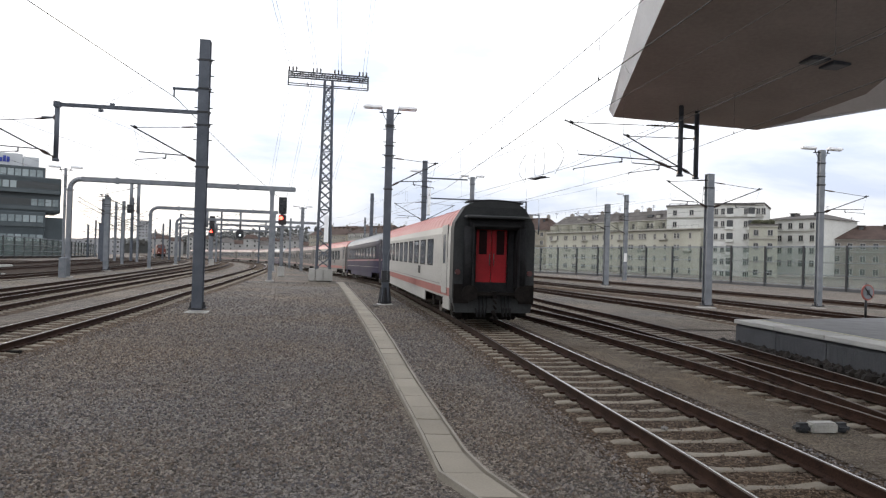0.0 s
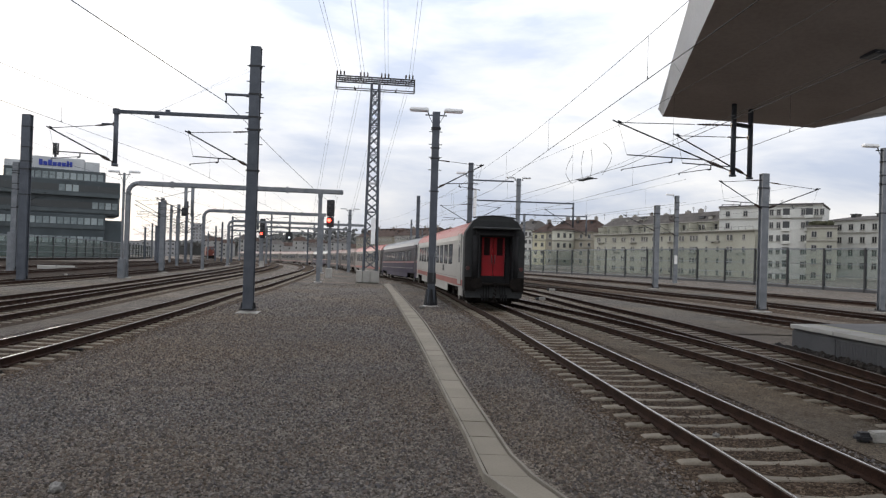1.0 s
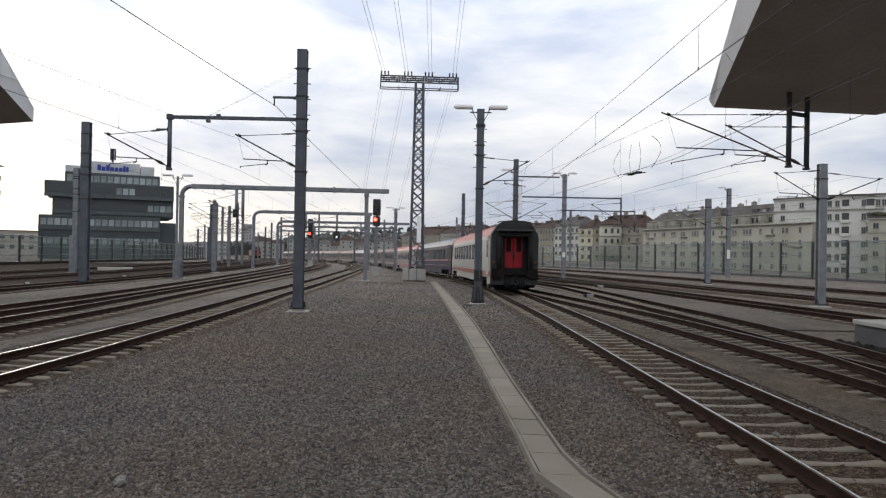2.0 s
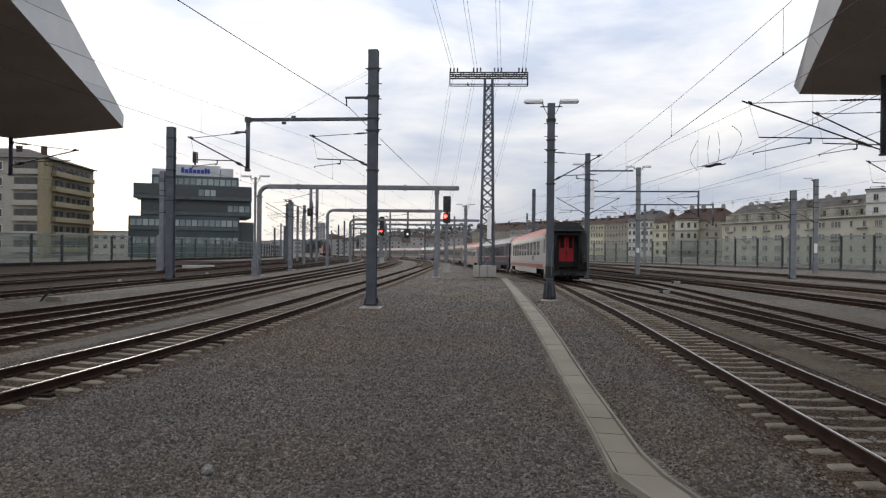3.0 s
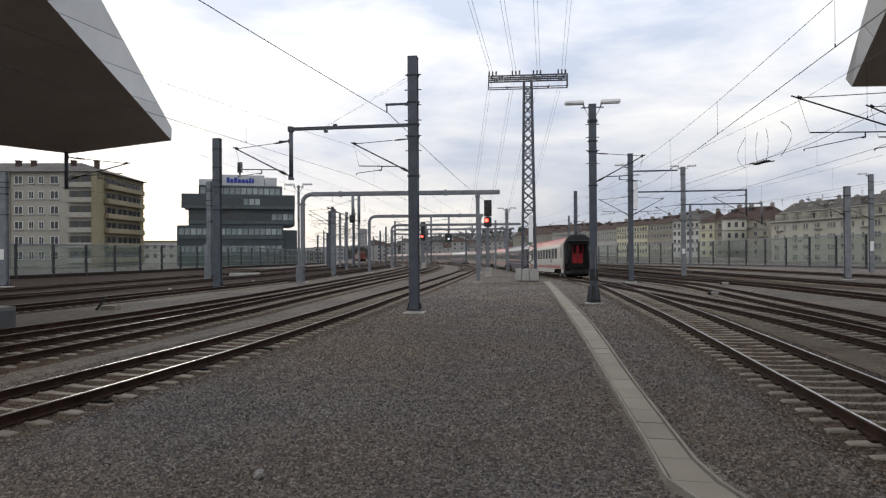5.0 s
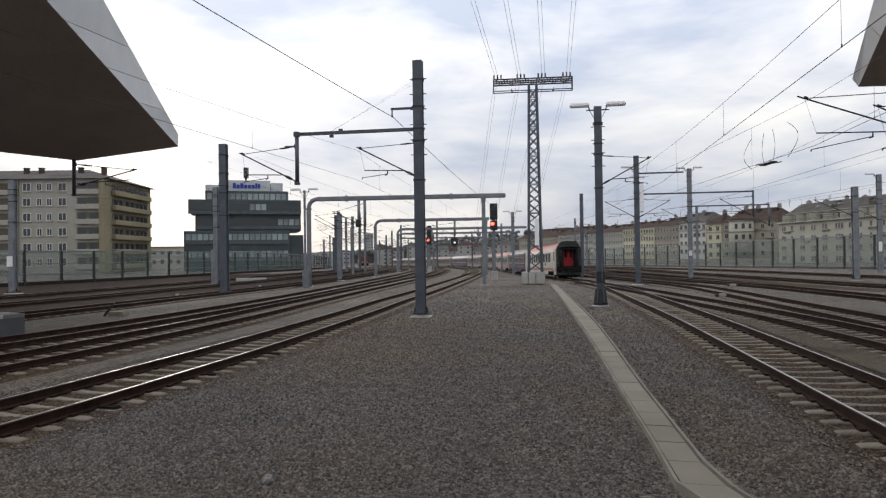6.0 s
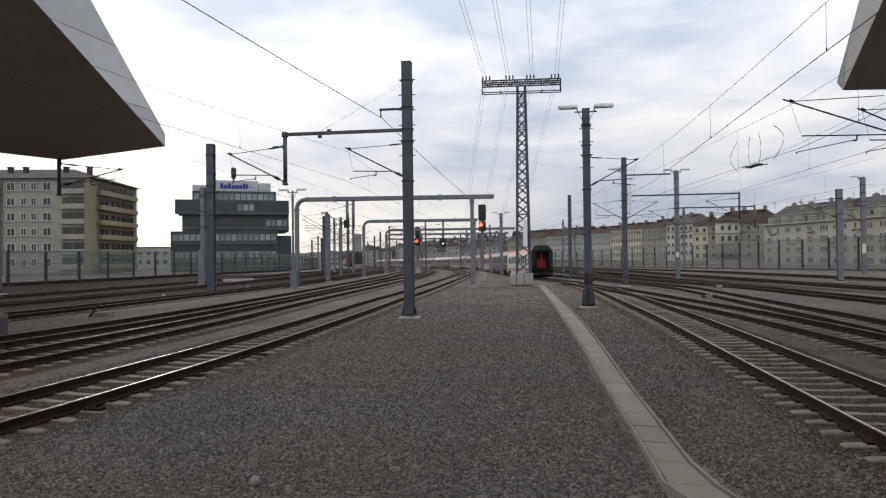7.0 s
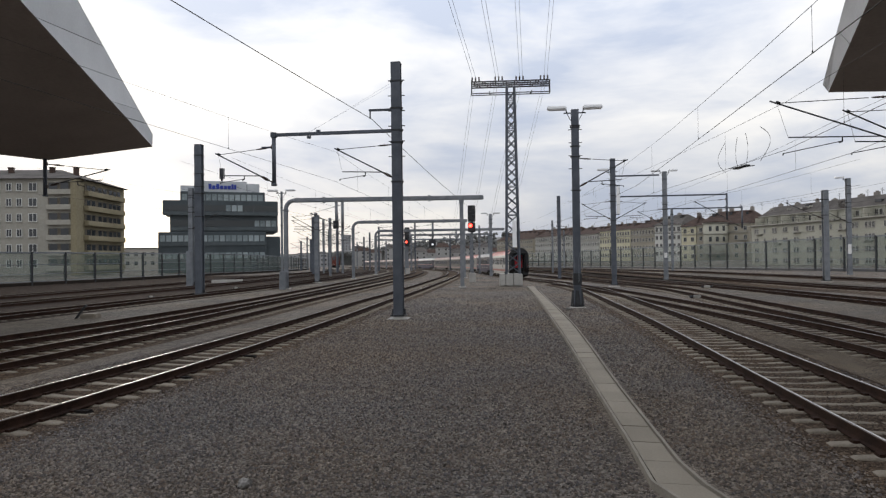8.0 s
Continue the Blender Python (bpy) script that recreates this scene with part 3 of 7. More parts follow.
def build_rear(coach, half):
    y = -half
    outline = [(1.27, 0.40), (1.375, 0.9), (1.375, 3.12), (1.34, 3.34), (1.02, 3.86), (0.72, 4.03), (0.0, 4.10)]
    ring = outline + [(-x, z) for x, z in reversed(outline[:-1])]
    hole = [(0.80, 0.98), (0.80, 3.30), (-0.80, 3.30), (-0.80, 0.98)]
    bm = bmesh.new()
    k = len(ring)
    f0 = [bm.verts.new((x, y - 0.50, z)) for x, z in ring]
    f1 = [bm.verts.new((x * 1.004, y + 0.02, z * 1.002)) for x, z in ring]
    for i in range(k):
        bm.faces.new((f0[i], f0[(i + 1) % k], f1[(i + 1) % k], f1[i]))
    inner = [bm.verts.new((x, y - 0.44, z)) for x, z in hole]
    deep = [bm.verts.new((x, y - 0.02, z)) for x, z in hole]
    for i in range(4):
        bm.faces.new((inner[i], inner[(i + 1) % 4], deep[(i + 1) % 4], deep[i]))
    # end wall face round the opening: right side, top, left side, sill
    bm.faces.new([f0[0], f0[1], f0[2], f0[3], inner[1], inner[0]])
    bm.faces.new([f0[3], f0[4], f0[5], f0[6], f0[7], f0[8], f0[9], inner[2], inner[1]])
    bm.faces.new([f0[9], f0[10], f0[11], f0[12], inner[3], inner[2]])
    bm.faces.new([f0[12], f0[0], inner[0], inner[3]])
    bmesh.ops.recalc_face_normals(bm, faces=bm.faces)
    end = part("end_wall", bm, END_GREY, coach, "dark grey coach end with bevelled corners")
    ribs = bmesh.new()
    for i in range(24):
        x = -0.92 + i * 0.08
        box(ribs, (x, y - 0.24, 4.105 - abs(x) ** 2 * 0.09), (0.045, 0.54, 0.05))
    part("roof_edge_rib", ribs, RUBBER, end)
    # gangway: rubber tubes, hood, threshold
    bm = bmesh.new()
    for s in (-1, 1):
        rod(bm, (s * 0.88, y - 0.60, 1.1), (s * 0.88, y - 0.60, 3.2), 0.17, 12)
    rod(bm, (-0.9, y - 0.60, 3.30), (0.9, y - 0.60, 3.30), 0.17, 12)
    part("gangway_tube", bm, RUBBER, end, "black rubber gangway tube")
    bm = bmesh.new()
    box(bm, (0, y - 0.70, 3.52), (2.1, 0.6, 0.10))
    soften(bm, 0.03, 1)
    part("gangway_hood", bm, END_GREY, end)
    bm = bmesh.new()
    box(bm, (0, y - 0.45, 1.02), (1.5, 0.6, 0.10))
    soften(bm, 0.02, 1)
    part("gangway_bridge", bm, UNDER, end)
    bm = bmesh.new()
    for s in (-1, 1):
        box(bm, (s * 0.270, y - 0.08, 2.27), (0.525, 0.06, 1.84))
    soften(bm, 0.02, 1)
    door = part("end_door", bm, DOOR_RED, end, "bright red double end door")
    for s in (-1, 1):
        bm = bmesh.new()
        box(bm, (s * 0.30, y - 0.118, 2.72), (0.27, 0.02, 0.80))
        part("door_window", bm, DOOR_GLASS, door)
        bm = bmesh.new()
        rod(bm, (s * 0.07, y - 0.16, 1.95), (s * 0.07, y - 0.16, 2.35), 0.018, 8)
        part("door_handle", bm, STEEL, door)
        bm = bmesh.new()
        box(bm, (s * 0.68, y - 0.14, 2.1), (0.26, 0.16, 2.3))
        part("door_jamb", bm, RUBBER, end)
    for s in (-1, 1):   # black rubber screens added only to shade the door recess
        bm = bmesh.new()
        box(bm, (s * 0.765, y - 0.46, 2.2), (0.06, 0.72, 2.2))
        soften(bm, 0.02, 1)
        part("gangway_curtain", bm, RUBBER, end, "added black screen shading the door recess")
    # a third added screen shades the recess from above
    bm = bmesh.new()
    box(bm, (0, y - 0.48, 3.24), (1.56, 0.76, 0.07))
    soften(bm, 0.02, 1)
    part("gangway_curtain", bm, RUBBER, end, "added black screen shading the door recess")
    bm = bmesh.new()
    box(bm, (0, y - 0.12, 1.18), (1.16, 0.10, 0.42))
    part("kick_plate", bm, RUBBER, end, "black plate below the door")
    for s in (-1, 1):
        bm = bmesh.new()
        rod(bm, (s * 1.22, y - 0.49, 1.72), (s * 1.22, y - 0.55, 1.72), 0.09, 16)
        part("tail_lamp", bm, [TAIL_RED], end, "unlit red tail lamp")
        bm = bmesh.new()
        box(bm, (s * 1.10, y - 0.54, 1.02), (0.50, 0.10, 0.62))
        part("end_panel", bm, UNDER, end)
        bm = bmesh.new()
        rod(bm, (s * 0.875, y - 0.28, 1.06), (s * 0.875, y - 0.84, 1.06), 0.10, 12)
        rod(bm, (s * 0.875, y - 0.84, 1.06), (s * 0.875, y - 0.90, 1.06), 0.26, 20)
        box(bm, (s * 0.875, y - 0.53, 1.06), (0.36, 0.08, 0.36))
        part("buffer", bm, UNDER, coach, "greasy round buffer")
        for k in range(3):
            bm = bmesh.new()
            x = s * (0.25 + 0.12 * k)
            pts = [Vector((x, y - 0.53, 0.95)), Vector((x, y - 0.66, 0.6)), Vector((x + s * 0.06, y - 0.64, 0.28)), Vector((x + s * 0.1, y - 0.53, 0.55))]
            for p, q in zip(pts, pts[1:]):
                rod(bm, p, q, 0.025, 6)
            part("brake_hose", bm, RUBBER, coach)
        bm = bmesh.new()
        box(bm, (s * 1.18, y - 0.16, 0.46), (0.30, 0.30, 0.05))
        box(bm, (s * 1.32, y - 0.16, 0.66), (0.03, 0.30, 0.42))
        part("step", bm, UNDER, coach)
    bm = bmesh.new()
    box(bm, (0, y - 0.55, 1.0), (0.14, 0.42, 0.22))
    for k in range(3):
        rod(bm, (-0.06, y - 0.72, 0.85 - 0.18 * k), (0.06, y - 0.72, 0.72 - 0.18 * k), 0.035, 8)
    rod(bm, (-0.06, y - 0.72, 0.5), (0.06, y - 0.72, 0.20), 0.06, 8)
    rod(bm, (-0.14, y - 0.70, 0.24), (0.14, y - 0.70, 0.24), 0.045, 8)
    part("coupling_hook", bm, UNDER, coach, "screw coupling hanging from its hook")
    bm = bmesh.new()
    box(bm, (0, y - 0.1, 0.72), (2.55, 0.4, 0.5))
    part("buffer_beam", bm, UNDER, coach)
    # dark plate added for the shade under the coach end, with guards before it
    bm = bmesh.new()
    box(bm, (0, y + 0.5, 0.36), (2.1, 0.3, 0.52))
    for s in (-1, 1):
        box(bm, (s * 0.753, y + 0.25, 0.30), (0.20, 0.12, 0.42))
        box(bm, (s * 1.1, y + 0.1, 0.40), (0.34, 0.5, 0.34))
    soften(bm, 0.06, 1)
    part("rail_guard", bm, UNDER, coach)


def build_train():
    red = "light grey railway coach with red roof and red stripe"
    first = build_coach("light grey last coach with red roof and red end door", COACH_GREY, COACH_RED, COACH_GREY, ROOF_RED, True)
    blue = build_coach("dark blue sleeping coach with grey roof", COACH_DUSK, BERRY, COACH_BLUE, ROOF_GREY, False, (2, 2, 2, 1, 0, 0))
    grey = build_coach(red, COACH_MID, COACH_RED, COACH_MID, ROOF_RED, False)
    coaches = [first, blue, grey]
    dull = build_coach("grimy grey-brown railway coach with dull pink roof", COACH_DULL, STRIPE_DULL, COACH_DULL, ROOF_DULL, False)
    coaches.append(dull)
    for i in range(4, 11):
        coaches.append(copy_thing(blue if i == 5 else dull, pose(0, 0, 0)))
    return coaches


ORANGE = material("orange-red locomotive paint", (0.085, 0.018, 0.010), (0.15, 0.032, 0.018), 0.5, 0.0, 0.7, 14, 0.02)


def build_shunter():
    """The orange-red locomotive creeping along far off among the left tracks."""
    e = thing("locomotive", "orange-red locomotive far off among the masts", "locomotive")
    bm = bmesh.new()
    box(bm, (0, 0, 2.0), (2.9, 9.0, 2.0))
    soften(bm, 0.25, 2)
    part("body", bm, ORANGE, e)
    bm = bmesh.new()
    box(bm, (0, -2.2, 3.55), (2.7, 3.4, 1.5))
    soften(bm, 0.3, 2)
    cab = part("cab", bm, ORANGE, e)
    for x in (-0.62, 0.62):
        bm = bmesh.new()
        box(bm, (x, -3.92, 3.65), (0.95, 0.06, 0.75))
        part("cab_window", bm, COACH_GLASS, cab)
        bm = bmesh.new()
        rod(bm, (x * 1.5, -4.48, 1.6), (x * 1.5, -4.56, 1.6), 0.14, 12)
        part("headlight", bm, WHITE_PAINT, e)
        bm = bmesh.new()
        rod(bm, (x * 1.4, -4.4, 1.0), (x * 1.4, -4.95, 1.0), 0.2, 12)
        part("buffer", bm, UNDER, e)
    bm = bmesh.new()
    box(bm, (0, -4.3, 0.6), (2.6, 0.4, 0.7))
    box(bm, (0, 0, 0.75), (2.5, 8.6, 0.6))
    part("underframe", bm, UNDER, e)
    for y in (-2.6, 2.6):
        bm = bmesh.new()
        for s in (-1, 1):
            rod(bm, (s * 0.7, y, 0.46), (s * 0.84, y, 0.46), 0.46, 18)
        rod(bm, (-0.7, y, 0.46), (0.7, y, 0.46), 0.09, 8)
        part("wheelset", bm, STEEL, e)
    return e


def shunter_pose(t):
    az, d = radians(23.2 + 0.28 * t), 255.0
    y = d * math.cos(az)
    return pose(-d * math.sin(az), y, fall(y), 0, 0, 34)


COACHES = build_train()
SHUNTER = build_shunter()
WHEELSETS = [c for b in COACHES[0].children if b.name.startswith("bogie") for c in b.children]


def motions():
    for i, c in enumerate(COACHES):
        walk(c, [(t, coach_pose(i, t)) for t in np.arange(0, 8.01, 0.5)])
    walk(SHUNTER, [(t, shunter_pose(t)) for t in np.arange(0, 8.01, 1.0)])
    for w in WHEELSETS:
        y = w.matrix_basis.translation.y
        walk(w, [(k / 30, pose(0, y, 0.46, -math.degrees((tail(k / 30) - tail(0)) / 0.46))) for k in range(241)])


# ---- masts, lamps, overhead line ----
def h_beam(bm, x, y, z0, z1, w, turn=9.0):
    """A rolled steel post: two flanges joined by a thick web, in one piece."""
    h, t, g = w / 2, w * 0.11, w * 0.30
    outline = [(-h, -h), (h, -h), (h, -h + t), (g, -h + t), (g, h - t), (h, h - t), (h, h), (-h, h), (-h, h - t), (-g, h - t), (-g, -h + t), (-h, -h + t)]
    c, s = math.cos(radians(turn)), math.sin(radians(turn))
    prism(bm, [(x + u * c - v * s, y + u * s + v * c) for u, v in outline], z0, z1)


def base_of(thing_ob, w, turn=9.0):
    bm = bmesh.new()
    box(bm, (0, 0, GROUND_Z - 0.012), (w * 2.2, w * 2.2, 0.10), turn)
    soften(bm, 0.03, 1)
    part("footing", bm, CONCRETE, thing_ob, "pale concrete footing")
    bm = bmesh.new()
    box(bm, (0, 0, GROUND_Z + 0.15), (w * 1.55, w * 1.55, 0.04), turn)
    r = Matrix.Rotation(radians(turn), 3, "Z")
    for sx in (-1, 1):
        for sy in (-1, 1):
            o = r @ Vector((sx * w * 0.62, sy * w * 0.62, 0))
            rod(bm, (o.x, o.y, GROUND_Z + 0.15), (o.x, o.y, GROUND_Z + 0.27), 0.025, 8)
    for s in (-1, 1):
        o = r @ Vector((s * w * 0.62, 0, 0))
        box(bm, (o.x, o.y, GROUND_Z + 0.28), (w * 0.22, 0.03, 0.24), turn)
    part("base_plate", bm, IRON, thing_ob)


def arm_dir(turn):
    return Vector((math.cos(radians(turn)), math.sin(radians(turn)), 0))


def spindle(bm, a, b, r):
    """A slender insulator: a row of sheds that swells towards its middle."""
    a, b = Vector(a), Vector(b)
    n = 7
    for k in range(n):
        u = k / n
        swell = r * (0.55 + 0.45 * math.sin(math.pi * (k + 0.5) / n))
        rod(bm, a.lerp(b, u), a.lerp(b, u + 0.55 / n), swell, 10, swell * 0.7)
    rod(bm, a, b, r * 0.45, 6)


def cantilever(owner, at, turn, reach, low=5.35, high=6.75, tie=7.0, wire=5.5):
    """The hinged bracket that holds the overhead line over a track; turn: the way it points, 0 to the right."""
    u = arm_dir(turn)
    up = Vector((0, 0, 1))
    p = Vector((at[0], at[1], 0))
    bm = bmesh.new()
    a, b = p + up * low, p + u * reach + up * high
    rod(bm, a + (b - a) * 0.22, b + (b - a) * 0.05, 0.027, 8)
    c = p + up * tie
    rod(bm, c + (b - c) * 0.34, b, 0.014, 6)
    rod(bm, b - (b - a).normalized() * 0.1 + up * 0.03, b + (b - a).normalized() * 0.02 + up * 0.03, 0.055, 8)
    start = a + (b - a) * 0.25
    end = p + u * (reach * 0.92) + up * (start.z + 0.06)
    rod(bm, start, end, 0.021, 8)
    rod(bm, b, end, 0.005, 4)
    hook = start.lerp(end, 0.42)
    low_end = Vector((hook.x, hook.y, hook.z - 0.16))
    rod(bm, hook, low_end, 0.022, 6)
    rod(bm, low_end, low_end + u * 0.10 - up * 0.03, 0.020, 6)
    steady = p + u * (reach * 0.96) + up * min(wire + 0.03, low_end.z - 0.02)
    rod(bm, low_end + up * 0.02, steady, 0.014, 6)
    rod(bm, steady, steady - up * 0.06, 0.022, 6)
    arm = part("cantilever", bm, IRON, owner)
    for s, e, v0, v1, r in ((a, b, 0.09, 0.23, 0.075), (c, b, 0.12, 0.32, 0.05)):
        bm = bmesh.new()
        spindle(bm, s.lerp(e, v0), s.lerp(e, v1), r)
        rod(bm, s, s.lerp(e, v0 + 0.02), 0.024, 6)
        box(bm, tuple(s + u * 0.04), (0.14, 0.10, 0.16), turn)
        part("insulator", bm, INSULATOR, arm)


def lamp_heads(owner, z, turn, sides=(-1, 1), spread=0.62, mat=None):
    bm = bmesh.new()
    u = arm_dir(turn)
    for s in sides:
        bar(bm, Vector((0, 0, z - 0.12)), u * s * (spread - 0.1) + Vector((0, 0, z - 0.12)), 0.05)
        bar(bm, u * s * (spread - 0.25) + Vector((0, 0, z - 0.14)), u * s * (spread - 0.2) + Vector((0, 0, z + 0.08)), 0.05)
        bar(bm, u * s * 0.12 + Vector((0, 0, z - 0.6)), u * s * (spread - 0.25) + Vector((0, 0, z - 0.14)), 0.025)
    arm = part("lamp_arm", bm, IRON, owner)
    for s in sides:
        bm = bmesh.new()
        o = u * s * (spread + 0.22)
        box(bm, (o.x, o.y, z + 0.13), (0.92, 0.36, 0.18), turn)
        soften(bm, 0.05, 2)
        part("lamp_head", bm, mat or FASCIA, arm, "flat pale lamp head, unlit")


def build_mast(x, y, top, w, mat, label, turn=9.0, arms=(), lamps=(), cap=True, name="catenary_mast", category="mast", steps=True, z0=None):
    """A mast; arms: (turn, reach[, low, high, tie]) of its brackets."""
    z = fall(y) + sink(x, y)
    m = thing(name, label, category, pose(x, y, z), group="masts of the overhead line")
    bm = bmesh.new()
    h_beam(bm, 0, 0, GROUND_Z + 0.1, top - z, w, turn)
    if cap:
        box(bm, (0, 0, top - z + 0.01), (w * 1.04, w * 1.04, 0.03), turn)
    part("post", bm, mat, m)
    if y < 65:
        base_of(m, w, turn)
    if steps:
        step_bm = bmesh.new()
        box(step_bm, (0, 0, 0), (0.16, 0.05, 0.03), turn)
        step_me = mesh_of("step_iron", step_bm, IRON)
        k = 6.4
        while k < top - z - 0.5:
            for s in (-1, 1):
                o = arm_dir(turn) * s * (w * 0.5 + 0.07)
                piece("step_iron", step_me, m, pose(o.x, o.y, k))
            k += 0.62
    for k in (5.35, 6.95, 7.45, 8.35, top - z - 0.75):
        if k <= top - z - 0.7:
            bm = bmesh.new()
            box(bm, (0, 0, k), (w * 1.09, w * 1.09, 0.07), turn)
            box(bm, (0, 0, k + 0.02), (w * 1.4, 0.07, 0.05), turn)
            part("clamp", bm, IRON, m)
    for a in arms:
        cantilever(m, (0, 0), *a)
    if lamps:
        lamp_heads(m, top - z, turn, lamps)
    return m


def build_masts():
    # the tall mast between the platform roads, with its long arm and drop post
    m = build_mast(-9.44, 25.63, 10.2, 0.38, MAST_DARK, "dark grey steel catenary mast with a long cross arm", arms=((189, 2.5, 5.45, 6.75, 6.9),))
    u = arm_dir(189)
    bm = bmesh.new()
    bar(bm, Vector((0, 0, 7.45)), u * 5.25 + Vector((0, 0, 7.45)), 0.12, 0.13)
    rod(bm, u * 5.22 + Vector((0, 0, 7.5)), u * 5.22 + Vector((0, 0, 5.35)), 0.085, 12)
    box(bm, tuple(u * 5.22 + Vector((0, 0, 7.45))), (0.22, 0.2, 0.2), 9)
    rod(bm, u * 5.22 + Vector((0, 0, 5.33)), u * 5.22 + Vector((0, 0, 5.42)), 0.12, 12)
    for k, d in ((3.3, 0.10), (3.7, -0.14)):
        box(bm, tuple(u * k + Vector((0, 0, 7.45 + d))), (0.16, 0.10, 0.10), 9)
    for d in (-0.04, 0.05):
        rod(bm, u * 3.7 + Vector((0, d, 7.52)), u * 0.2 + Vector((0, d, 9.35 + 2 * d)), 0.003, 4)
    bar(bm, u * 5.22 + Vector((0, 0, 6.95)), u * 5.75 + Vector((0, 0, 6.95)), 0.06)
    part("cross_arm", bm, MAST_DARK, m)
    cantilever(m, tuple((u * 5.22)[:2]), 189, 2.45, 5.45, 6.7, 6.95)
    bm = bmesh.new()
    bar(bm, Vector((0, 0, 8.32)), u * 1.15 + Vector((0, 0, 8.32)), 0.10, 0.08)
    rod(bm, u * 1.1 + Vector((0, 0, 8.3)), u * 1.1 + Vector((0, 0, 7.98)), 0.03, 8)
    part("feeder_bracket", bm, MAST_DARK, m)

    lamp = build_mast(-2.86, 32.32, 9.18, 0.34, MAST_DARK, "dark grey mast with twin platform lamps", arms=((9, 2.3, 5.45, 6.7, 6.9),), lamps=(-1, 1), name="lamp_mast", category="mast")
    bm = bmesh.new()
    for s in (-1, 1):
        bar(bm, (s * 0.1, -0.18, 1.0), (s * 0.1, -0.18, 2.1), 0.02, 0.03)
        bar(bm, (s * 0.1, -0.18, 2.1), (s * 0.2, -0.18, 2.5), 0.02, 0.03)
    part("cable_guard", bm, MAST_GREY, lamp)
    bm = bmesh.new()
    box(bm, (0, 0, 1.15), (0.40, 0.40, 0.55), 9)
    part("mast_sleeve", bm, IRON, lamp, "black sleeve round the mast")
    bm = bmesh.new()
    rod(bm, (0, 0, GROUND_Z + 0.05), (0, 0, 0.62), 0.33, 4, 0.24)
    part("mast_boot", bm, IRON, lamp, "black tapered mast boot")

    build_mast(-29.63, 40.4, 10.4, 0.48, MAST_DARK, "dark grey steel catenary mast beside the outer tracks")
    build_mast(-41.62, 55.54, 9.3, 0.42, MAST_GREY, "grey steel catenary mast near the glass fence", arms=((9, 2.6),))
    build_mast(-47.85, 38.96, 8.6, 0.45, MAST_GREY, "grey steel mast beside the glass fence")
    a = build_mast(-1.99, 58.3, 10.4, 0.40, MAST_DARK, "grey catenary mast with cross arm over two tracks", arms=((9, 2.6), (189, 2.5)))
    b = build_mast(2.66, 70.92, 10.6, 0.40, MAST_GREY, "grey catenary mast with lamps and cross arm", arms=((189, 2.6),), lamps=(-1, 1))
    for m, z, reach in ((a, 7.35, 9.2), (b, 7.0, 7.4), (a, 9.1, 3.8)):
        u = arm_dir(9 if z != 9.1 else 9)
        bm = bmesh.new()
        bar(bm, Vector((0, 0, z)), u * reach + Vector((0, 0, z)), 0.12)
        if z < 9:
            rod(bm, u * reach + Vector((0, 0, z + 0.1)), u * reach + Vector((0, 0, z - 2.1)), 0.08, 8)
        part("cross_arm", bm, MAST_DARK, m)
        if z < 9:
            cantilever(m, tuple((u * reach)[:2]), 189, 2.5, z - 2.0, z - 0.6, z - 0.4)
    lamp_heads(a, 9.55, 189, (1,), 0.6)
    build_mast(14.92, 62.09, 7.4, 0.42, MAST_GREY, "grey catenary mast before the glass fence", arms=((189, 3.0, 5.0, 6.4, 6.7),))
    build_mast(21.14, 78.77, 9.95, 0.40, MAST_GREY, "grey lamp mast with a single head", lamps=(-1,), arms=((189, 2.6),))
    build_mast(14.38, 36.72, 7.1, 0.37, MAST_GREY, "grey catenary mast with two brackets", arms=((9, 3.0, 5.2, 6.4, 6.7), (189, 2.4, 5.2, 6.6, 6.8)))
    build_mast(21.70, 38.92, 8.96, 0.30, MAST_GREY, "grey lamp mast with twin heads and brackets", lamps=(-1, 1), arms=((9, 3.0, 5.3, 6.4, 6.7),))
    build_mast(-10.26, 91.77, 10.4, 0.45, MAST_DARK, "tall grey catenary mast beside the through track", arms=((9, 2.6),))
    build_mast(-18.95, 88.04, 8.0, 0.38, MAST_GREY, "grey lamp mast between the curving tracks", lamps=(-1, 1))
    build_mast(-32.55, 64.16, 6.9, 0.42, MAST_GREY, "grey catenary mast between curving tracks", arms=((189, 2.6),))
    build_mast(-31, 54.16, 8.4, 0.16, MAST_GREY, "slender grey lamp post with twin heads", lamps=(-1, 1), name="lamp_post", category="lamp post", steps=False)
    for x, y, top in ((-35.89, 70.49, 7.6), (-41.47, 85.81, 8.0), (-47.56, 103.16, 8.2), (-52.58, 106.25, 9.2), (-39.59, 112.3, 7.5), (-58.68, 124.62, 8.2), (-64.73, 133.82, 8.6), (-46.21, 134.75, 7.0),
                      (-57.83, 155.19, 7.4), (-73.84, 153.23, 8.2), (-88.94, 169.61, 8.6), (-69.97, 181.74, 7.2), (-87.08, 200.17, 7.6), (-29.66, 127.53, 8.4), (-26.59, 114.27, 7.0), (-14.6, 120.32, 8.6), (-36.77, 148.97, 7.6), (4.99, 105.96, 9.0), (-4.64, 130.47, 8.5), (-16.8, 161.1, 8.4)):
        build_mast(x, y, top, 0.32, MAST_GREY, "grey catenary mast in the station throat", arms=((9, 2.8), (189, 2.8)))
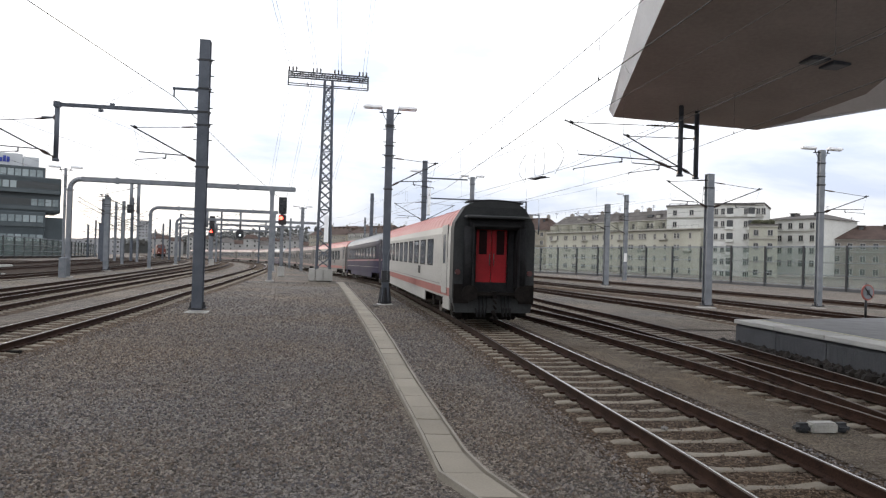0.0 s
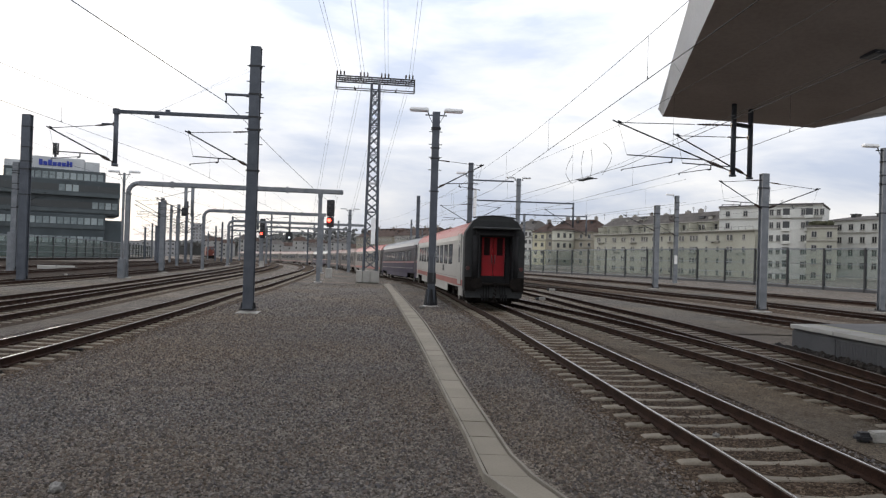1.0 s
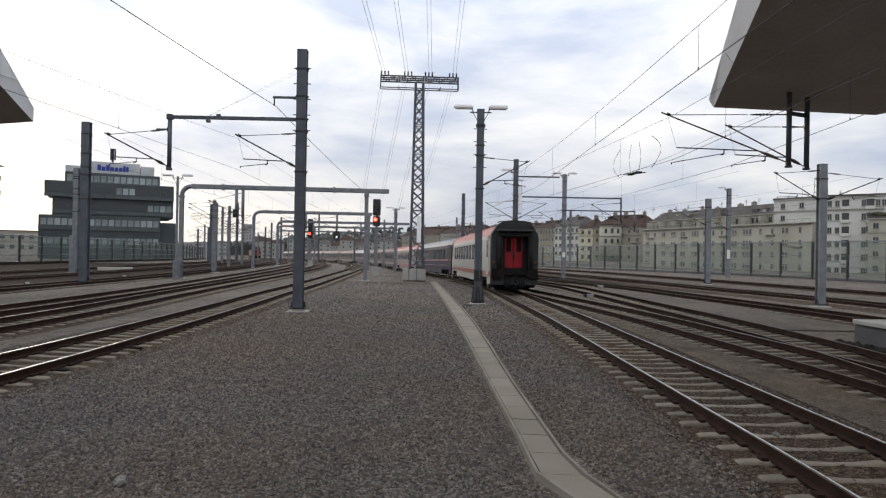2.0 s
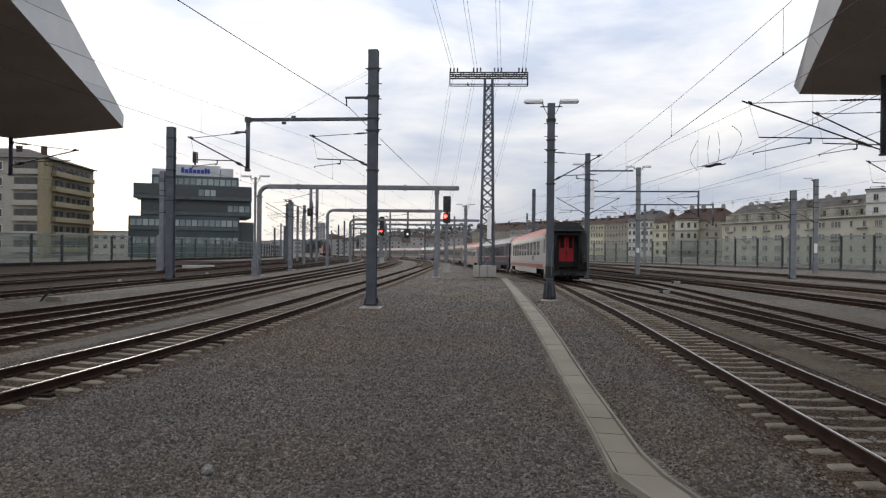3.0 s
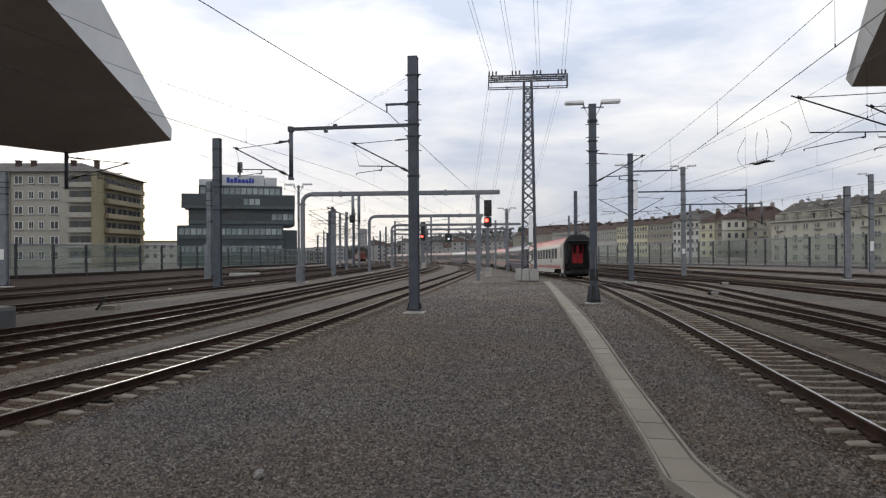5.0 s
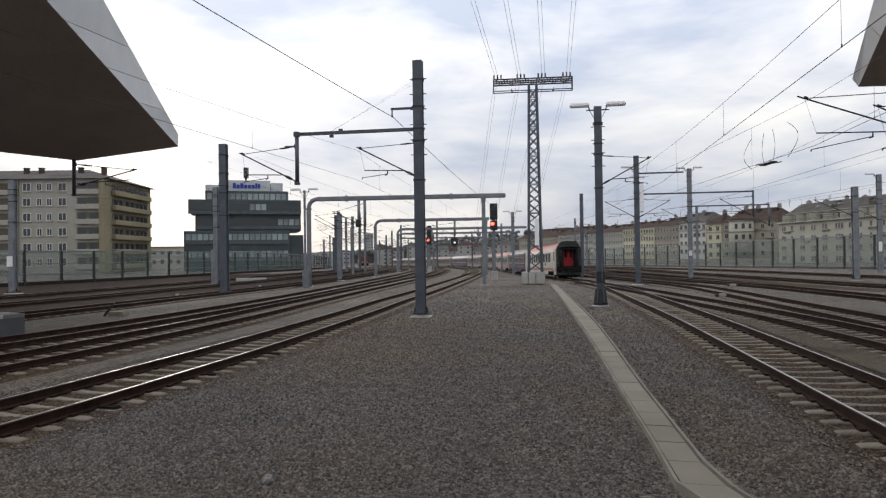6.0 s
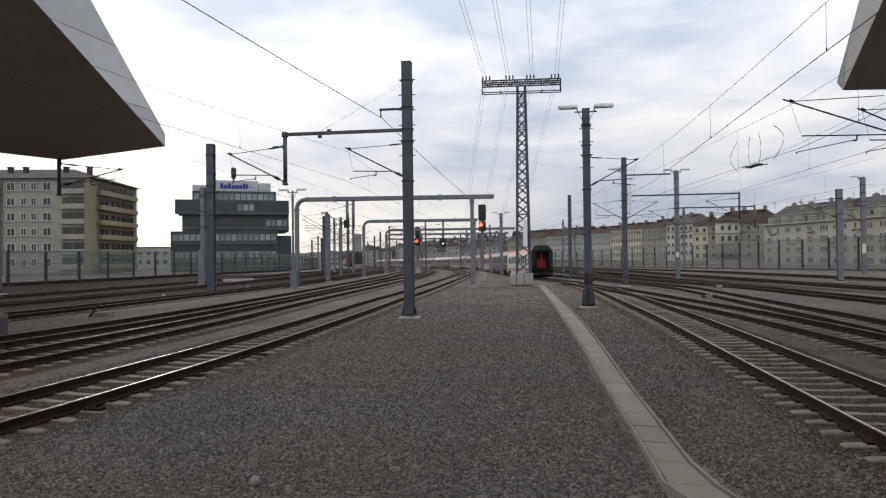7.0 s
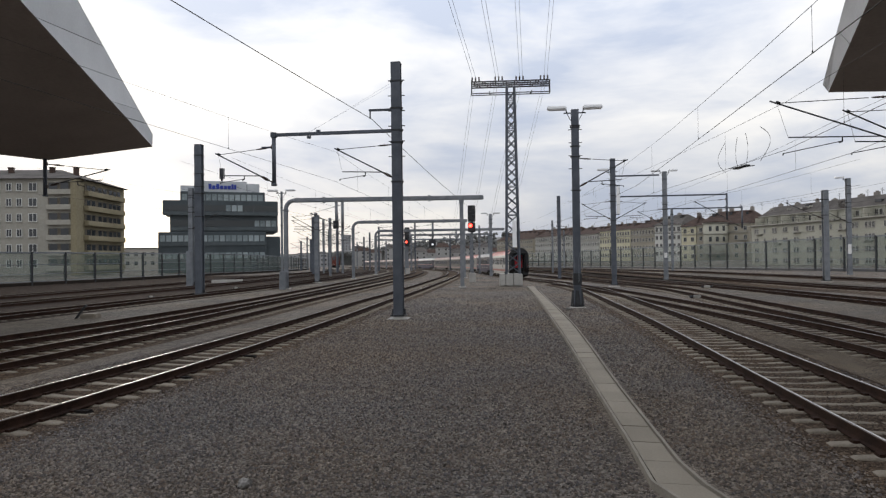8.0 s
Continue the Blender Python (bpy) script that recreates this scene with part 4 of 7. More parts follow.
    for x, y, top in ((-51.2, 99.6, 9.2), (-61.1, 126.0, 8.4), (-53.2, 113.2, 10.4), (-80.3, 149.9, 6.8), (-69.0, 133.2, 6.6), (-68.2, 161.2, 7.9), (-63.0, 152.5, 8.6), (-55.4, 139.4, 9.3), (-54.2, 161.2, 11.2), (-48.4, 173.4, 8.4)):
        build_mast(x, y, top, 0.34, MAST_DARK, "dark steel catenary mast far off in the station throat", arms=((12, 3.0), (192, 2.6)))


def build_gantry(left, right, z, over=0.0, label="grey steel portal over the tracks", w=0.31, hangers=()):
    l, r = Vector((*left, 0)), Vector((*right, 0))
    u = (r - l).normalized()
    turn = math.degrees(math.atan2(u.y, u.x))
    zl, zr = fall(l.y), fall(r.y)
    g = thing("signal_gantry", label, "gantry", group="portals over the tracks")
    for p, zz in ((l, zl), (r, zr)):
        bm = bmesh.new()
        h_beam(bm, p.x, p.y, GROUND_Z + zz, z if p is r else z - 0.75, w, turn)
        box(bm, (p.x, p.y, GROUND_Z + zz + 0.05), (w * 2.0, w * 2.0, 0.12), turn, 1)
        part("post", bm, [MAST_GREY, CONCRETE], g)
    bm = bmesh.new()
    q = r + u * over
    bar(bm, l + Vector((0, 0, z)) + u * 0.72, q + Vector((0, 0, z)), 0.34, 0.36)
    soften(bm, 0.05, 2)
    bend = [l + u * (0.75 - 0.75 * math.cos(a)) + Vector((0, 0, z - 0.75 + 0.75 * math.sin(a))) for a in np.linspace(0, math.pi / 2, 7)]
    for p, s in zip(bend, bend[1:]):
        rod(bm, p - (s - p) * 0.12, s + (s - p) * 0.12, 0.175, 12)
    for k in (0.22, 0.82):
        p = l + (r - l) * k
        box(bm, (p.x, p.y, z), (0.16, 0.46, 0.48), turn)
    box(bm, (r.x, r.y, z - 0.2), (w * 1.25, w * 1.25, 0.5), turn)
    box(bm, (l.x, l.y, z - 0.82), (w * 1.3, w * 1.3, 0.14), turn)
    part("beam", bm, MAST_GREY, g)
    for k, low, box_h in hangers:
        p = l + (r - l) * k
        bm = bmesh.new()
        rod(bm, (p.x, p.y, z), (p.x, p.y, z - low), 0.12, 10)
        part("hanger", bm, MAST_GREY, g)
        if box_h:
            bm = bmesh.new()
            box(bm, (p.x, p.y - 0.1, z - low + 0.1), (0.42, 0.35, box_h * 0.7), turn)
            rod(bm, (p.x, p.y - 0.26, z - low), (p.x, p.y - 0.42, z - low), 0.14, 12)
            soften(bm, 0.05, 1)
            part("signal_box", bm, IRON, g)
        else:
            cantilever(g, (p.x, p.y), turn + 180, 2.6, z - low + 0.1, z - low + 1.3, z - 0.4, z - low)
    return g


LAMP_GLOW = glow("red signal light", (1.0, 0.035, 0.02), 14.0)
WHITE_GLOW = glow("white signal light", (0.9, 0.95, 1.0), 0.6)
LENS = glass_material("dark lens", (0.01, 0.01, 0.012), 0.1)


def build_signal(x, y, top, head, light, label, turn=12.0, foot=True, width=0.75):
    z = fall(y)
    s = thing("railway_signal", label, "signal", pose(x, y, 0), group="railway signals")
    r = Matrix.Rotation(radians(turn), 3, "Z")
    if foot:
        bm = bmesh.new()
        h_beam(bm, 0, 0, GROUND_Z + z, top - 0.2, 0.26, turn)
        part("post", bm, MAST_GREY, s)
        bm = bmesh.new()
        box(bm, (0, 0, z + GROUND_Z + 0.45), (0.62, 0.62, 0.95), turn)
        soften(bm, 0.04, 1)
        part("footing", bm, CONCRETE, s)
    o = r @ Vector((0, -0.25, 0))
    bm = bmesh.new()
    box(bm, (o.x, o.y, top - head * 0.30), (width, 0.22, head * 0.60), turn)
    soften(bm, 0.05, 2)
    board = part("signal_head", bm, IRON, s, "black signal head")
    bm = bmesh.new()
    box(bm, (o.x, o.y, top - head * 0.80), (width * 0.95, 0.22, head * 0.36), turn)
    soften(bm, 0.05, 2)
    part("lower_board", bm, IRON, s)
    k = r @ Vector((0, -0.12, 0))
    for i in range(4):
        zz = top - head * (0.10 + 0.14 * i)
        lens = r @ Vector((-0.14 if i % 2 else 0.14, -0.38, 0))
        bm = bmesh.new()
        rod(bm, (lens.x, lens.y, zz), (lens.x + k.x * 0.3, lens.y + k.y * 0.3, zz), 0.10, 14)
        part("lens", bm, LENS, board)
    lit = r @ Vector((-0.12, -0.38, 0))
    bm = bmesh.new()
    rod(bm, (lit.x, lit.y, light), (lit.x + k.x * 0.5, lit.y + k.y * 0.5, light), 0.17, 18)
    part("red_light", bm, LAMP_GLOW, board, "glowing red signal light")
    bm = bmesh.new()
    hood = r @ Vector((-0.12, -0.55, 0))
    box(bm, (hood.x, hood.y, light + 0.2), (0.42, 0.36, 0.03), turn)
    part("hood", bm, IRON, board)


def build_lattice():
    m = thing("lattice_mast", "dark steel lattice mast with wide crossarm on concrete block", "pylon", pose(-10.39, 57.02, 0, 0, 0, 12))
    wide = lambda z: 0.56 - (z - 0.8) * 0.0150
    legs = [(-1, -1), (1, -1), (1, 1), (-1, 1)]
    z0, z1 = 0.7, 16.9
    for sx, sy in legs:
        bm = bmesh.new()
        bar(bm, (sx * wide(z0), sy * wide(z0), z0), (sx * wide(z1), sy * wide(z1), z1), 0.15)
        part("leg", bm, MAST_DARK, m)
    n = 19
    zs = np.linspace(z0 + 0.2, z1 - 0.4, n + 1)

    def brace(p, q, w):
        bm = bmesh.new()
        bar(bm, p, q, w)
        part("brace", bm, MAST_DARK, m)

    for i in range(n):
        a, b = zs[i], zs[i + 1]
        for k in range(4):
            p, q = legs[k], legs[(k + 1) % 4]
            brace((p[0] * wide(a), p[1] * wide(a), a), (q[0] * wide(b), q[1] * wide(b), b), 0.07)
            brace((q[0] * wide(a), q[1] * wide(a), a), (p[0] * wide(b), p[1] * wide(b), b), 0.07)
            if i % 3 == 2:
                brace((p[0] * wide(b), p[1] * wide(b), b), (q[0] * wide(b), q[1] * wide(b), b), 0.06)
    bm = bmesh.new()
    for y in (-0.34, 0.34):
        for z in (17.35, 17.0):
            bar(bm, (-3.35, y, z), (3.35, y, z), 0.10)
        for i in range(14):
            x = -3.2 + i * 0.457
            bar(bm, (x, y, 17.0 if i % 2 else 17.35), (x + 0.457, y, 17.35 if i % 2 else 17.0), 0.06)
        bar(bm, (-3.35, y, 16.35), (3.35, y, 16.35), 0.07)
        for x in (-3.35, 3.35, -1.8, 1.8):
            bar(bm, (x, y, 16.35), (x, y, 16.5 if abs(x) < 3 else 17.4), 0.07)
    for z in (17.35, 16.35):
        for x in (-3.35, -1.7, 1.7, 3.35):
            bar(bm, (x, -0.34, z), (x, 0.34, z), 0.08)
    part("crossarm", bm, IRON, m)
    pin = bmesh.new()
    rod(pin, (0, 0, 0), (0, 0, 0.46), 0.035, 8)
    for k in range(4):
        rod(pin, (0, 0, 0.14 + k * 0.08), (0, 0, 0.18 + k * 0.08), 0.075, 10)
    me = mesh_of("pin_insulator", pin, INSULATOR)
    for cx in (-3.0, -1.0, 0.8, 2.9):
        for d in (-0.3, 0.0, 0.3):
            piece("pin_insulator", me, m, pose(cx + d, 0, 17.4))
    bm = bmesh.new()
    box(bm, (0.15, -0.66, 4.2), (0.36, 0.06, 2.3))
    soften(bm, 0.02, 1)
    part("notice_plate", bm, FASCIA, m, "tall pale blank plate")
    for x, w in ((-0.92, 0.50), (-0.32, 0.62), (0.40, 0.76)):
        bm = bmesh.new()
        box(bm, (x, 0, GROUND_Z + 0.50), (w, 1.9, 1.0))
        soften(bm, 0.04, 2)
        part("foundation_block", bm, CONCRETE, m, "pale concrete foundation block")


# ---- overhead wires ----
def tube_along(pts, r):
    bm = bmesh.new()
    pts = [Vector(p) for p in pts]
    rings = []
    for i, p in enumerate(pts):
        d = (pts[min(i + 1, len(pts) - 1)] - pts[max(i - 1, 0)]).normalized()
        s = d.cross(Vector((0, 0, 1))).normalized()
        t = s.cross(d)
        rings.append([bm.verts.new(p + (s * math.cos(a) + t * math.sin(a)) * r) for a in (0.5, 2.07, 3.64, 5.21)])
    for a, b in zip(rings, rings[1:]):
        for k in range(4):
            bm.faces.new((a[k], a[(k + 1) % 4], b[(k + 1) % 4], b[k]))
    return bm


def wire_run(points, label, supports, last=190.0, low=5.5, high=6.75, aside=(), sag=0.62):
    """Contact wire, sagging catenary wire and droppers above a track; aside: how far each support pulls the wire to the right."""
    line = smooth_line(points, 1.0)
    w = thing("overhead_line", label, "overhead line", group="overhead lines")
    stops = [s for s in supports if line[0][1] - 14 < s < min(last, line[-1][1])]
    hold = []
    for k, s in enumerate(stops):
        if s < line[0][1]:
            d = line[0] - line[1]
            x = line[0][0] + d[0] / d[1] * (s - line[0][1])
        else:
            x = np.interp(s, line[:, 1], line[:, 0])
        pull = aside[k] if k < len(aside) else (0.15 if k % 2 else -0.15)
        hold.append(Vector((x + pull, s, fall(s))))
    top, bottom = [], []
    for a, b in zip(hold, hold[1:]):
        span = (b - a).length
        n = max(4, int(span / 4))
        for i in range(n):
            u = i / n
            p = a.lerp(b, u)
            zz = p.z + high - sag * (span / 50) ** 2 * 4 * u * (1 - u)
            top.append((p.x, p.y, zz))
            bottom.append((p.x, p.y, p.z + low))
            if i % 2 == 1 and p.y < 70:
                drop = bmesh.new()
                rod(drop, (p.x, p.y, p.z + low), (p.x, p.y, zz), 0.0035, 4)
                rod(drop, (p.x, p.y, p.z + low - 0.01), (p.x, p.y, p.z + low + 0.05), 0.012, 5)
                part("dropper", drop, WIRE, w)
    p = hold[-1]
    top.append((p.x, p.y, p.z + high))
    bottom.append((p.x, p.y, p.z + low))
    part("contact_wire", tube_along(bottom, 0.0075), WIRE, w)
    part("catenary_wire", tube_along(top, 0.0055), WIRE, w)


def feeder(pts, r=0.014, label="single dark feeder wire"):
    fine = []
    for a, b in zip(pts, pts[1:]):
        a, b = Vector(a), Vector(b)
        sag = (b - a).length * 0.004
        for k in range(12):
            u = k / 12
            fine.append(a.lerp(b, u) - Vector((0, 0, sag * 4 * u * (1 - u))))
    fine.append(Vector(pts[-1]))
    ob = part("feeder_wire", tube_along(fine, r), WIRE)
    tagged(ob, label, "wire", group="feeder wires")


def build_wires():
    wire_run(R1, "thin overhead line above the train's track", [-16, 32.2, 58.3, 91, 125, 160, 200], aside=(0.02, 0.22, -0.15), high=6.85, sag=0.62)
    wire_run(R2A, "thin overhead line above the siding", [-20, 23.2, 46, 62], last=63, aside=(0.1, -0.33, 0.3, 0.1), high=7.0, sag=0.4)
    wire_run(R2B, "thin overhead line above the siding's second branch", [-20, 24.9, 58.3, 91], last=95, aside=(0.1, -0.05, 0.5, 0.2), high=6.8)
    wire_run(R4, "thin overhead line above an empty track", [-14, 36.7, 62, 91, 125, 160, 200])
    wire_run(R5, "thin overhead line above an outer track", [-12, 39, 78.7, 110, 150, 200])
    wire_run(L1, "thin overhead line above the curving track", [-22, 25.6, 51, 74, 95, 120, 150, 200])
    wire_run(L2, "thin overhead line above the second curving track", [-22, 25.6, 51, 74, 95, 120, 150, 200])
    wire_run(L3, "thin overhead line above the third curving track", [-22, 25.6, 51, 74, 95, 120, 150, 200])
    wire_run(L4, "thin overhead line above an outer track", [-8, 25, 40, 63, 84, 110, 150, 200])
    feeder([(-10.08, -6.06, 9.0), (-10.49, 25.53, 7.98), (-15.93, 63.26, 7.3)])
    u = arm_dir(12)
    for k, d in ((-3.0, 0.0), (-3.25, 0.0), (-1.0, 0), (-1.25, 0), (0.8, 0), (1.05, 0), (2.9, 0), (3.15, 0)):
        x, y = -10.39 + u.x * k, 57.02 + u.y * k
        feeder([(x + 9.0 + k * 0.35, y - 62, 24.5), (x, y, 17.85)], 0.012, "thin high feeder wire to the lattice mast")
        feeder([(x, y, 17.7), (x - 14 + k * 0.4, y + 48, 5.5)], 0.012, "thin feeder wire falling away behind the lattice mast")


def build_section_insulator():
    s = thing("section_insulator", "dark section insulator with hanging jumper loops", "insulator", pose(3.77, 27.7, 0, 0, 0, 13))
    bm = bmesh.new()
    for x in (-0.12, 0.12):
        rod(bm, (x, -0.9, 5.5), (x, 0.9, 5.62), 0.020, 8)
    for k in range(6):
        rod(bm, (-0.12, -0.5 + 0.2 * k, 5.56), (0.12, -0.5 + 0.2 * k, 5.56), 0.030, 8)
    part("insulator_frame", bm, IRON, s)
    for y0, bulge in ((-1.7, -0.5), (1.7, 0.5), (-0.4, -0.12), (0.4, 0.12)):
        pts = []
        for k in range(13):
            u = k / 12
            pts.append((0.02, y0 + bulge * 1.7 * math.sin(math.pi * u), 6.78 - 1.22 * u))
        part("jumper_loop", tube_along(pts, 0.010), WIRE, s)


# ---- cable trough walkway ----
def build_trough():
    left = [(1.03, 5.29), (0.39, 6.62), (0.04, 7.29), (-0.06, 7.64), (-0.21, 8.66), (-0.63, 11.01), (-1.08, 13.56), (-2.03, 18.96), (-3.22, 25.39), (-5.82, 39.26), (-8.67, 53.75)]
    right = [(1.63, 5.29), (0.87, 6.72), (0.43, 7.84), (0.19, 9.07), (-0.17, 11.11), (-0.55, 13.35), (-1.45, 18.96), (-2.59, 25.59), (-5.26, 39.36), (-8.17, 54.15)]
    n = 62
    walk_way = thing("cable_trough", "pale concrete cable trough with flat lids in the gravel", "cable trough", kind="structure")
    resample = lambda p: np.array([smooth_line(p, 0.05)[int(i)] for i in np.linspace(0, len(smooth_line(p, 0.05)) - 1, n + 1)])
    l, r = resample(left), resample(right)
    rng = random.Random(4)
    for i in range(n):
        a, b, c, d = (Vector((*p, 0)) for p in (l[i], r[i], r[i + 1], l[i + 1]))
        gap = 0.012
        e0, e1 = a.lerp(d, gap), b.lerp(c, gap)
        e2, e3 = c.lerp(b, gap), d.lerp(a, gap)
        inl = 0.115
        z = GROUND_Z + 0.065 + rng.uniform(-0.006, 0.006)
        bm = bmesh.new()
        prism(bm, [tuple(e0.lerp(e1, inl)[:2]), tuple(e1.lerp(e0, inl)[:2]), tuple(e2.lerp(e3, inl)[:2]), tuple(e3.lerp(e2, inl)[:2])], GROUND_Z - 0.02, z)
        part("lid", bm, LID, walk_way)
    for side, s in ((l, 1), (r, -1)):
        bm = bmesh.new()
        sweep(bm, side, [(0, GROUND_Z - 0.02), (s * 0.034, GROUND_Z - 0.02), (s * 0.034, GROUND_Z + 0.085), (0, GROUND_Z + 0.085)])
        part("trough_edge", bm, TROUGH_EDGE, walk_way)


# ---- platforms ----
def build_platform(corners, label, edge_from, edge_to, panel=2.0):
    """corners counter-clockwise; the faced edge runs from one corner to the next."""
    p = thing("platform", label, "platform", kind="structure")
    bm = bmesh.new()
    prism(bm, corners, GROUND_Z - 0.05, 0.44)
    part("platform_core", bm, PANEL_DARK, p)
    bm = bmesh.new()
    prism(bm, corners, 0.44, 0.56)
    part("platform_surface", bm, ASPHALT, p, "grey asphalt platform surface")
    a, b = Vector((*edge_from, 0)), Vector((*edge_to, 0))
    d = (b - a).normalized()
    inw = Vector((-d.y, d.x, 0))
    turn = math.degrees(math.atan2(d.y, d.x))
    n = int((b - a).length / panel)
    for i in range(n):
        m = a + d * (panel * (i + 0.5))
        bm = bmesh.new()
        c = m - inw * 0.02
        box(bm, (c.x, c.y, 0.12), (panel - 0.04, 0.06, 0.52), turn)
        for k in range(32 if i % 3 else 0):   # every third panel is smooth
            q = m - inw * 0.053 + d * (-panel / 2 + 0.10 + k * (panel - 0.2) / 31)
            box(bm, (q.x, q.y, 0.12), (0.022, 0.012, 0.46), turn)
        part("side_panel", bm, PANEL_DARK, p)
        bm = bmesh.new()
        c = m + inw * 0.24
        box(bm, (c.x, c.y, 0.51), (panel - 0.03, 0.72, 0.12), turn)
        soften(bm, 0.015, 1)
        part("edge_slab", bm, CONCRETE, p, "pale concrete edge slab")
    c = (a + b) / 2 + inw * 0.66
    bm = bmesh.new()
    box(bm, (c.x, c.y, 0.573), ((b - a).length, 0.10, 0.008), turn)
    part("warning_line", bm, YELLOW_PAINT, p, "worn yellow line")
    return p


def build_platforms():
    build_platform([(8.91, 20.34), (9.66, 14.52), (11.3, 1.98), (12.67, -10.25), (21.08, -10.3), (18.58, 8.06), (15.91, 23.16)], "raised platform end with pale edge slabs and yellow line", (8.91, 20.34), (12.67, -10.25))
    build_platform([(-19.73, -10.09), (-19.97, 8.25), (-20.15, 16.75), (-24.35, 17.6), (-23.98, -10.07)], "raised platform end with dark side face", (-19.73, -10.09), (-20.15, 16.75))


# ---- canopies ----
def build_canopy(under, lip, label, cuts_of):
    """under: corners of the soffit in order; lip: the outer upper edge, corner by corner."""
    c = thing("platform_canopy", label, "canopy", kind="structure")
    bm = bmesh.new()
    vs = [bm.verts.new(v) for v in under]
    face = bm.faces.new(vs)
    bmesh.ops.triangulate(bm, faces=[face])
    bmesh.ops.recalc_face_normals(bm, faces=bm.faces)
    for f in bm.faces:
        f.smooth = True
    part("soffit", bm, SOFFIT, c, "dark brown smooth soffit")
    k = len(under)
    for i in range(k):
        j = (i + 1) % k
        a, b, p, q = Vector(under[i]), Vector(under[j]), Vector(lip[i]), Vector(lip[j])
        cuts = cuts_of.get(i, [(0, 0), (1, 1)])   # slanting seams: share along the lower and the upper edge
        for (u, s), (v, w) in zip(cuts, cuts[1:]):
            g = 0.0022
            bm = bmesh.new()
            bm.faces.new([bm.verts.new(x) for x in (a.lerp(b, u + g), a.lerp(b, v - g), p.lerp(q, w - g), p.lerp(q, s + g))])
            bmesh.ops.solidify(bm, geom=list(bm.faces), thickness=0.03)
            part("fascia_panel", bm, FASCIA, c)
    bm = bmesh.new()
    vs = [bm.verts.new(Vector(v) + Vector((0, 0, 0.02))) for v in lip]
    mid = bm.verts.new(sum((Vector(v) for v in lip), Vector()) / len(lip) + Vector((0, 0, 0.5)))
    for i in range(len(vs)):
        bm.faces.new((vs[i], vs[(i + 1) % len(vs)], mid))
    part("roof_skin", bm, FASCIA, c)
    return c


def hang_post(x, y, top, low, arms):
    h = thing("catenary_hanger", "dark drop posts with brackets hung from the canopy", "catenary bracket", pose(x, y, 0))
    bm = bmesh.new()
    rod(bm, (0, 0, top), (0, 0, low), 0.09, 14)
    rod(bm, (0, 0, low - 0.06), (0, 0, low), 0.125, 14)
    part("drop_post", bm, MAST_DARK, h)
    for a in arms:
        cantilever(h, (0, 0), *a)
    return h


def build_canopies():
    under = [(6.58, 26.87, 8.0), (5.54, 17.4, 9.1), (3.61, -2.06, 11.3), (5.58, -14.3, 11.3), (20.1, -14.37, 8.4), (14.51, 21.74, 8.0), (13.18, 28.67, 8.0)]
    lip = [(6.42, 26.97, 8.30), (5.22, 17.45, 10.35), (3.41, -2.06, 14.3), (5.38, -14.6, 14.3), (20.4, -14.37, 7.7), (14.7, 21.26, 7.48), (13.3, 28.77, 8.12)]
    c = build_canopy(under, lip, "angular platform canopy with dark soffit and white edge", {0: [(0, 0), (0.45, 0.4), (1, 1)], 1: [(0, 0), (0.35, 0.3), (0.7, 0.65), (1, 1)]})
    for k in range(2):
        bm = bmesh.new()
        box(bm, (10.92 + k * 0.72, 20.07 + 0.2 * k, 8.42 - 0.075 * k), (0.6, 0.61, 0.10), 10)
        rim = part("soffit_lamp", bm, MAST_DARK, c, "small square soffit lamp, unlit")
        bm = bmesh.new()
        box(bm, (10.92 + k * 0.72, 20.07 + 0.2 * k, 8.368 - 0.075 * k), (0.46, 0.47, 0.02), 10)
        part("lamp_cover", bm, MAST_GREY, rim, "pale lamp cover")
    under = [(-23.37, 28.14, 8.0), (-27.36, 25.71, 7.2), (-33.15, 22.07, 7.9), (-38.01, -7.96, 8.4), (-19.98, -10.09, 10.4), (-15.08, 13.12, 9.05)]
    lip = [(-23.47, 28.29, 8.62), (-27.46, 25.92, 7.5), (-33.45, 22.38, 8.3), (-38.61, -7.96, 8.9), (-19.58, -10.09, 15.6), (-15.13, 13.22, 11.75)]
    build_canopy(under, lip, "angular platform canopy with dark soffit and pale fascia", {5: [(0, 0), (0.085, 0.47), (0.545, 0.816), (1, 1)]})
    hang_post(8.64, 24.92, 8.1, 5.5, ((189, 4.3, 5.6, 7.2, 7.3),))
    tie = bmesh.new()
    bar(tie, (8.64, 24.92, 7.35), (9.42, 25.43, 7.35), 0.12)
    tagged(part("tie_bar", tie, IRON), "short dark bar between the two drop posts", "bracket")
    hang_post(9.42, 25.43, 8.1, 5.48, ((189, 2.8, 5.5, 6.9, 6.95),))
    hang_post(-27.36, 25.51, 7.4, 5.5, ((9, 3.2, 5.9, 6.6, 7.0),))


# ---- glass noise fence ----
FENCE_FOOT_DARK = material("very dark fence foot", (0.012, 0.010, 0.009), (0.036, 0.029, 0.024), 0.95, 0, 3, 25, 0.6, spec=0.1)
FENCE_GLASS = glass_material("pale green fence glass", (0.135, 0.180, 0.160), 0.12, 0.26)


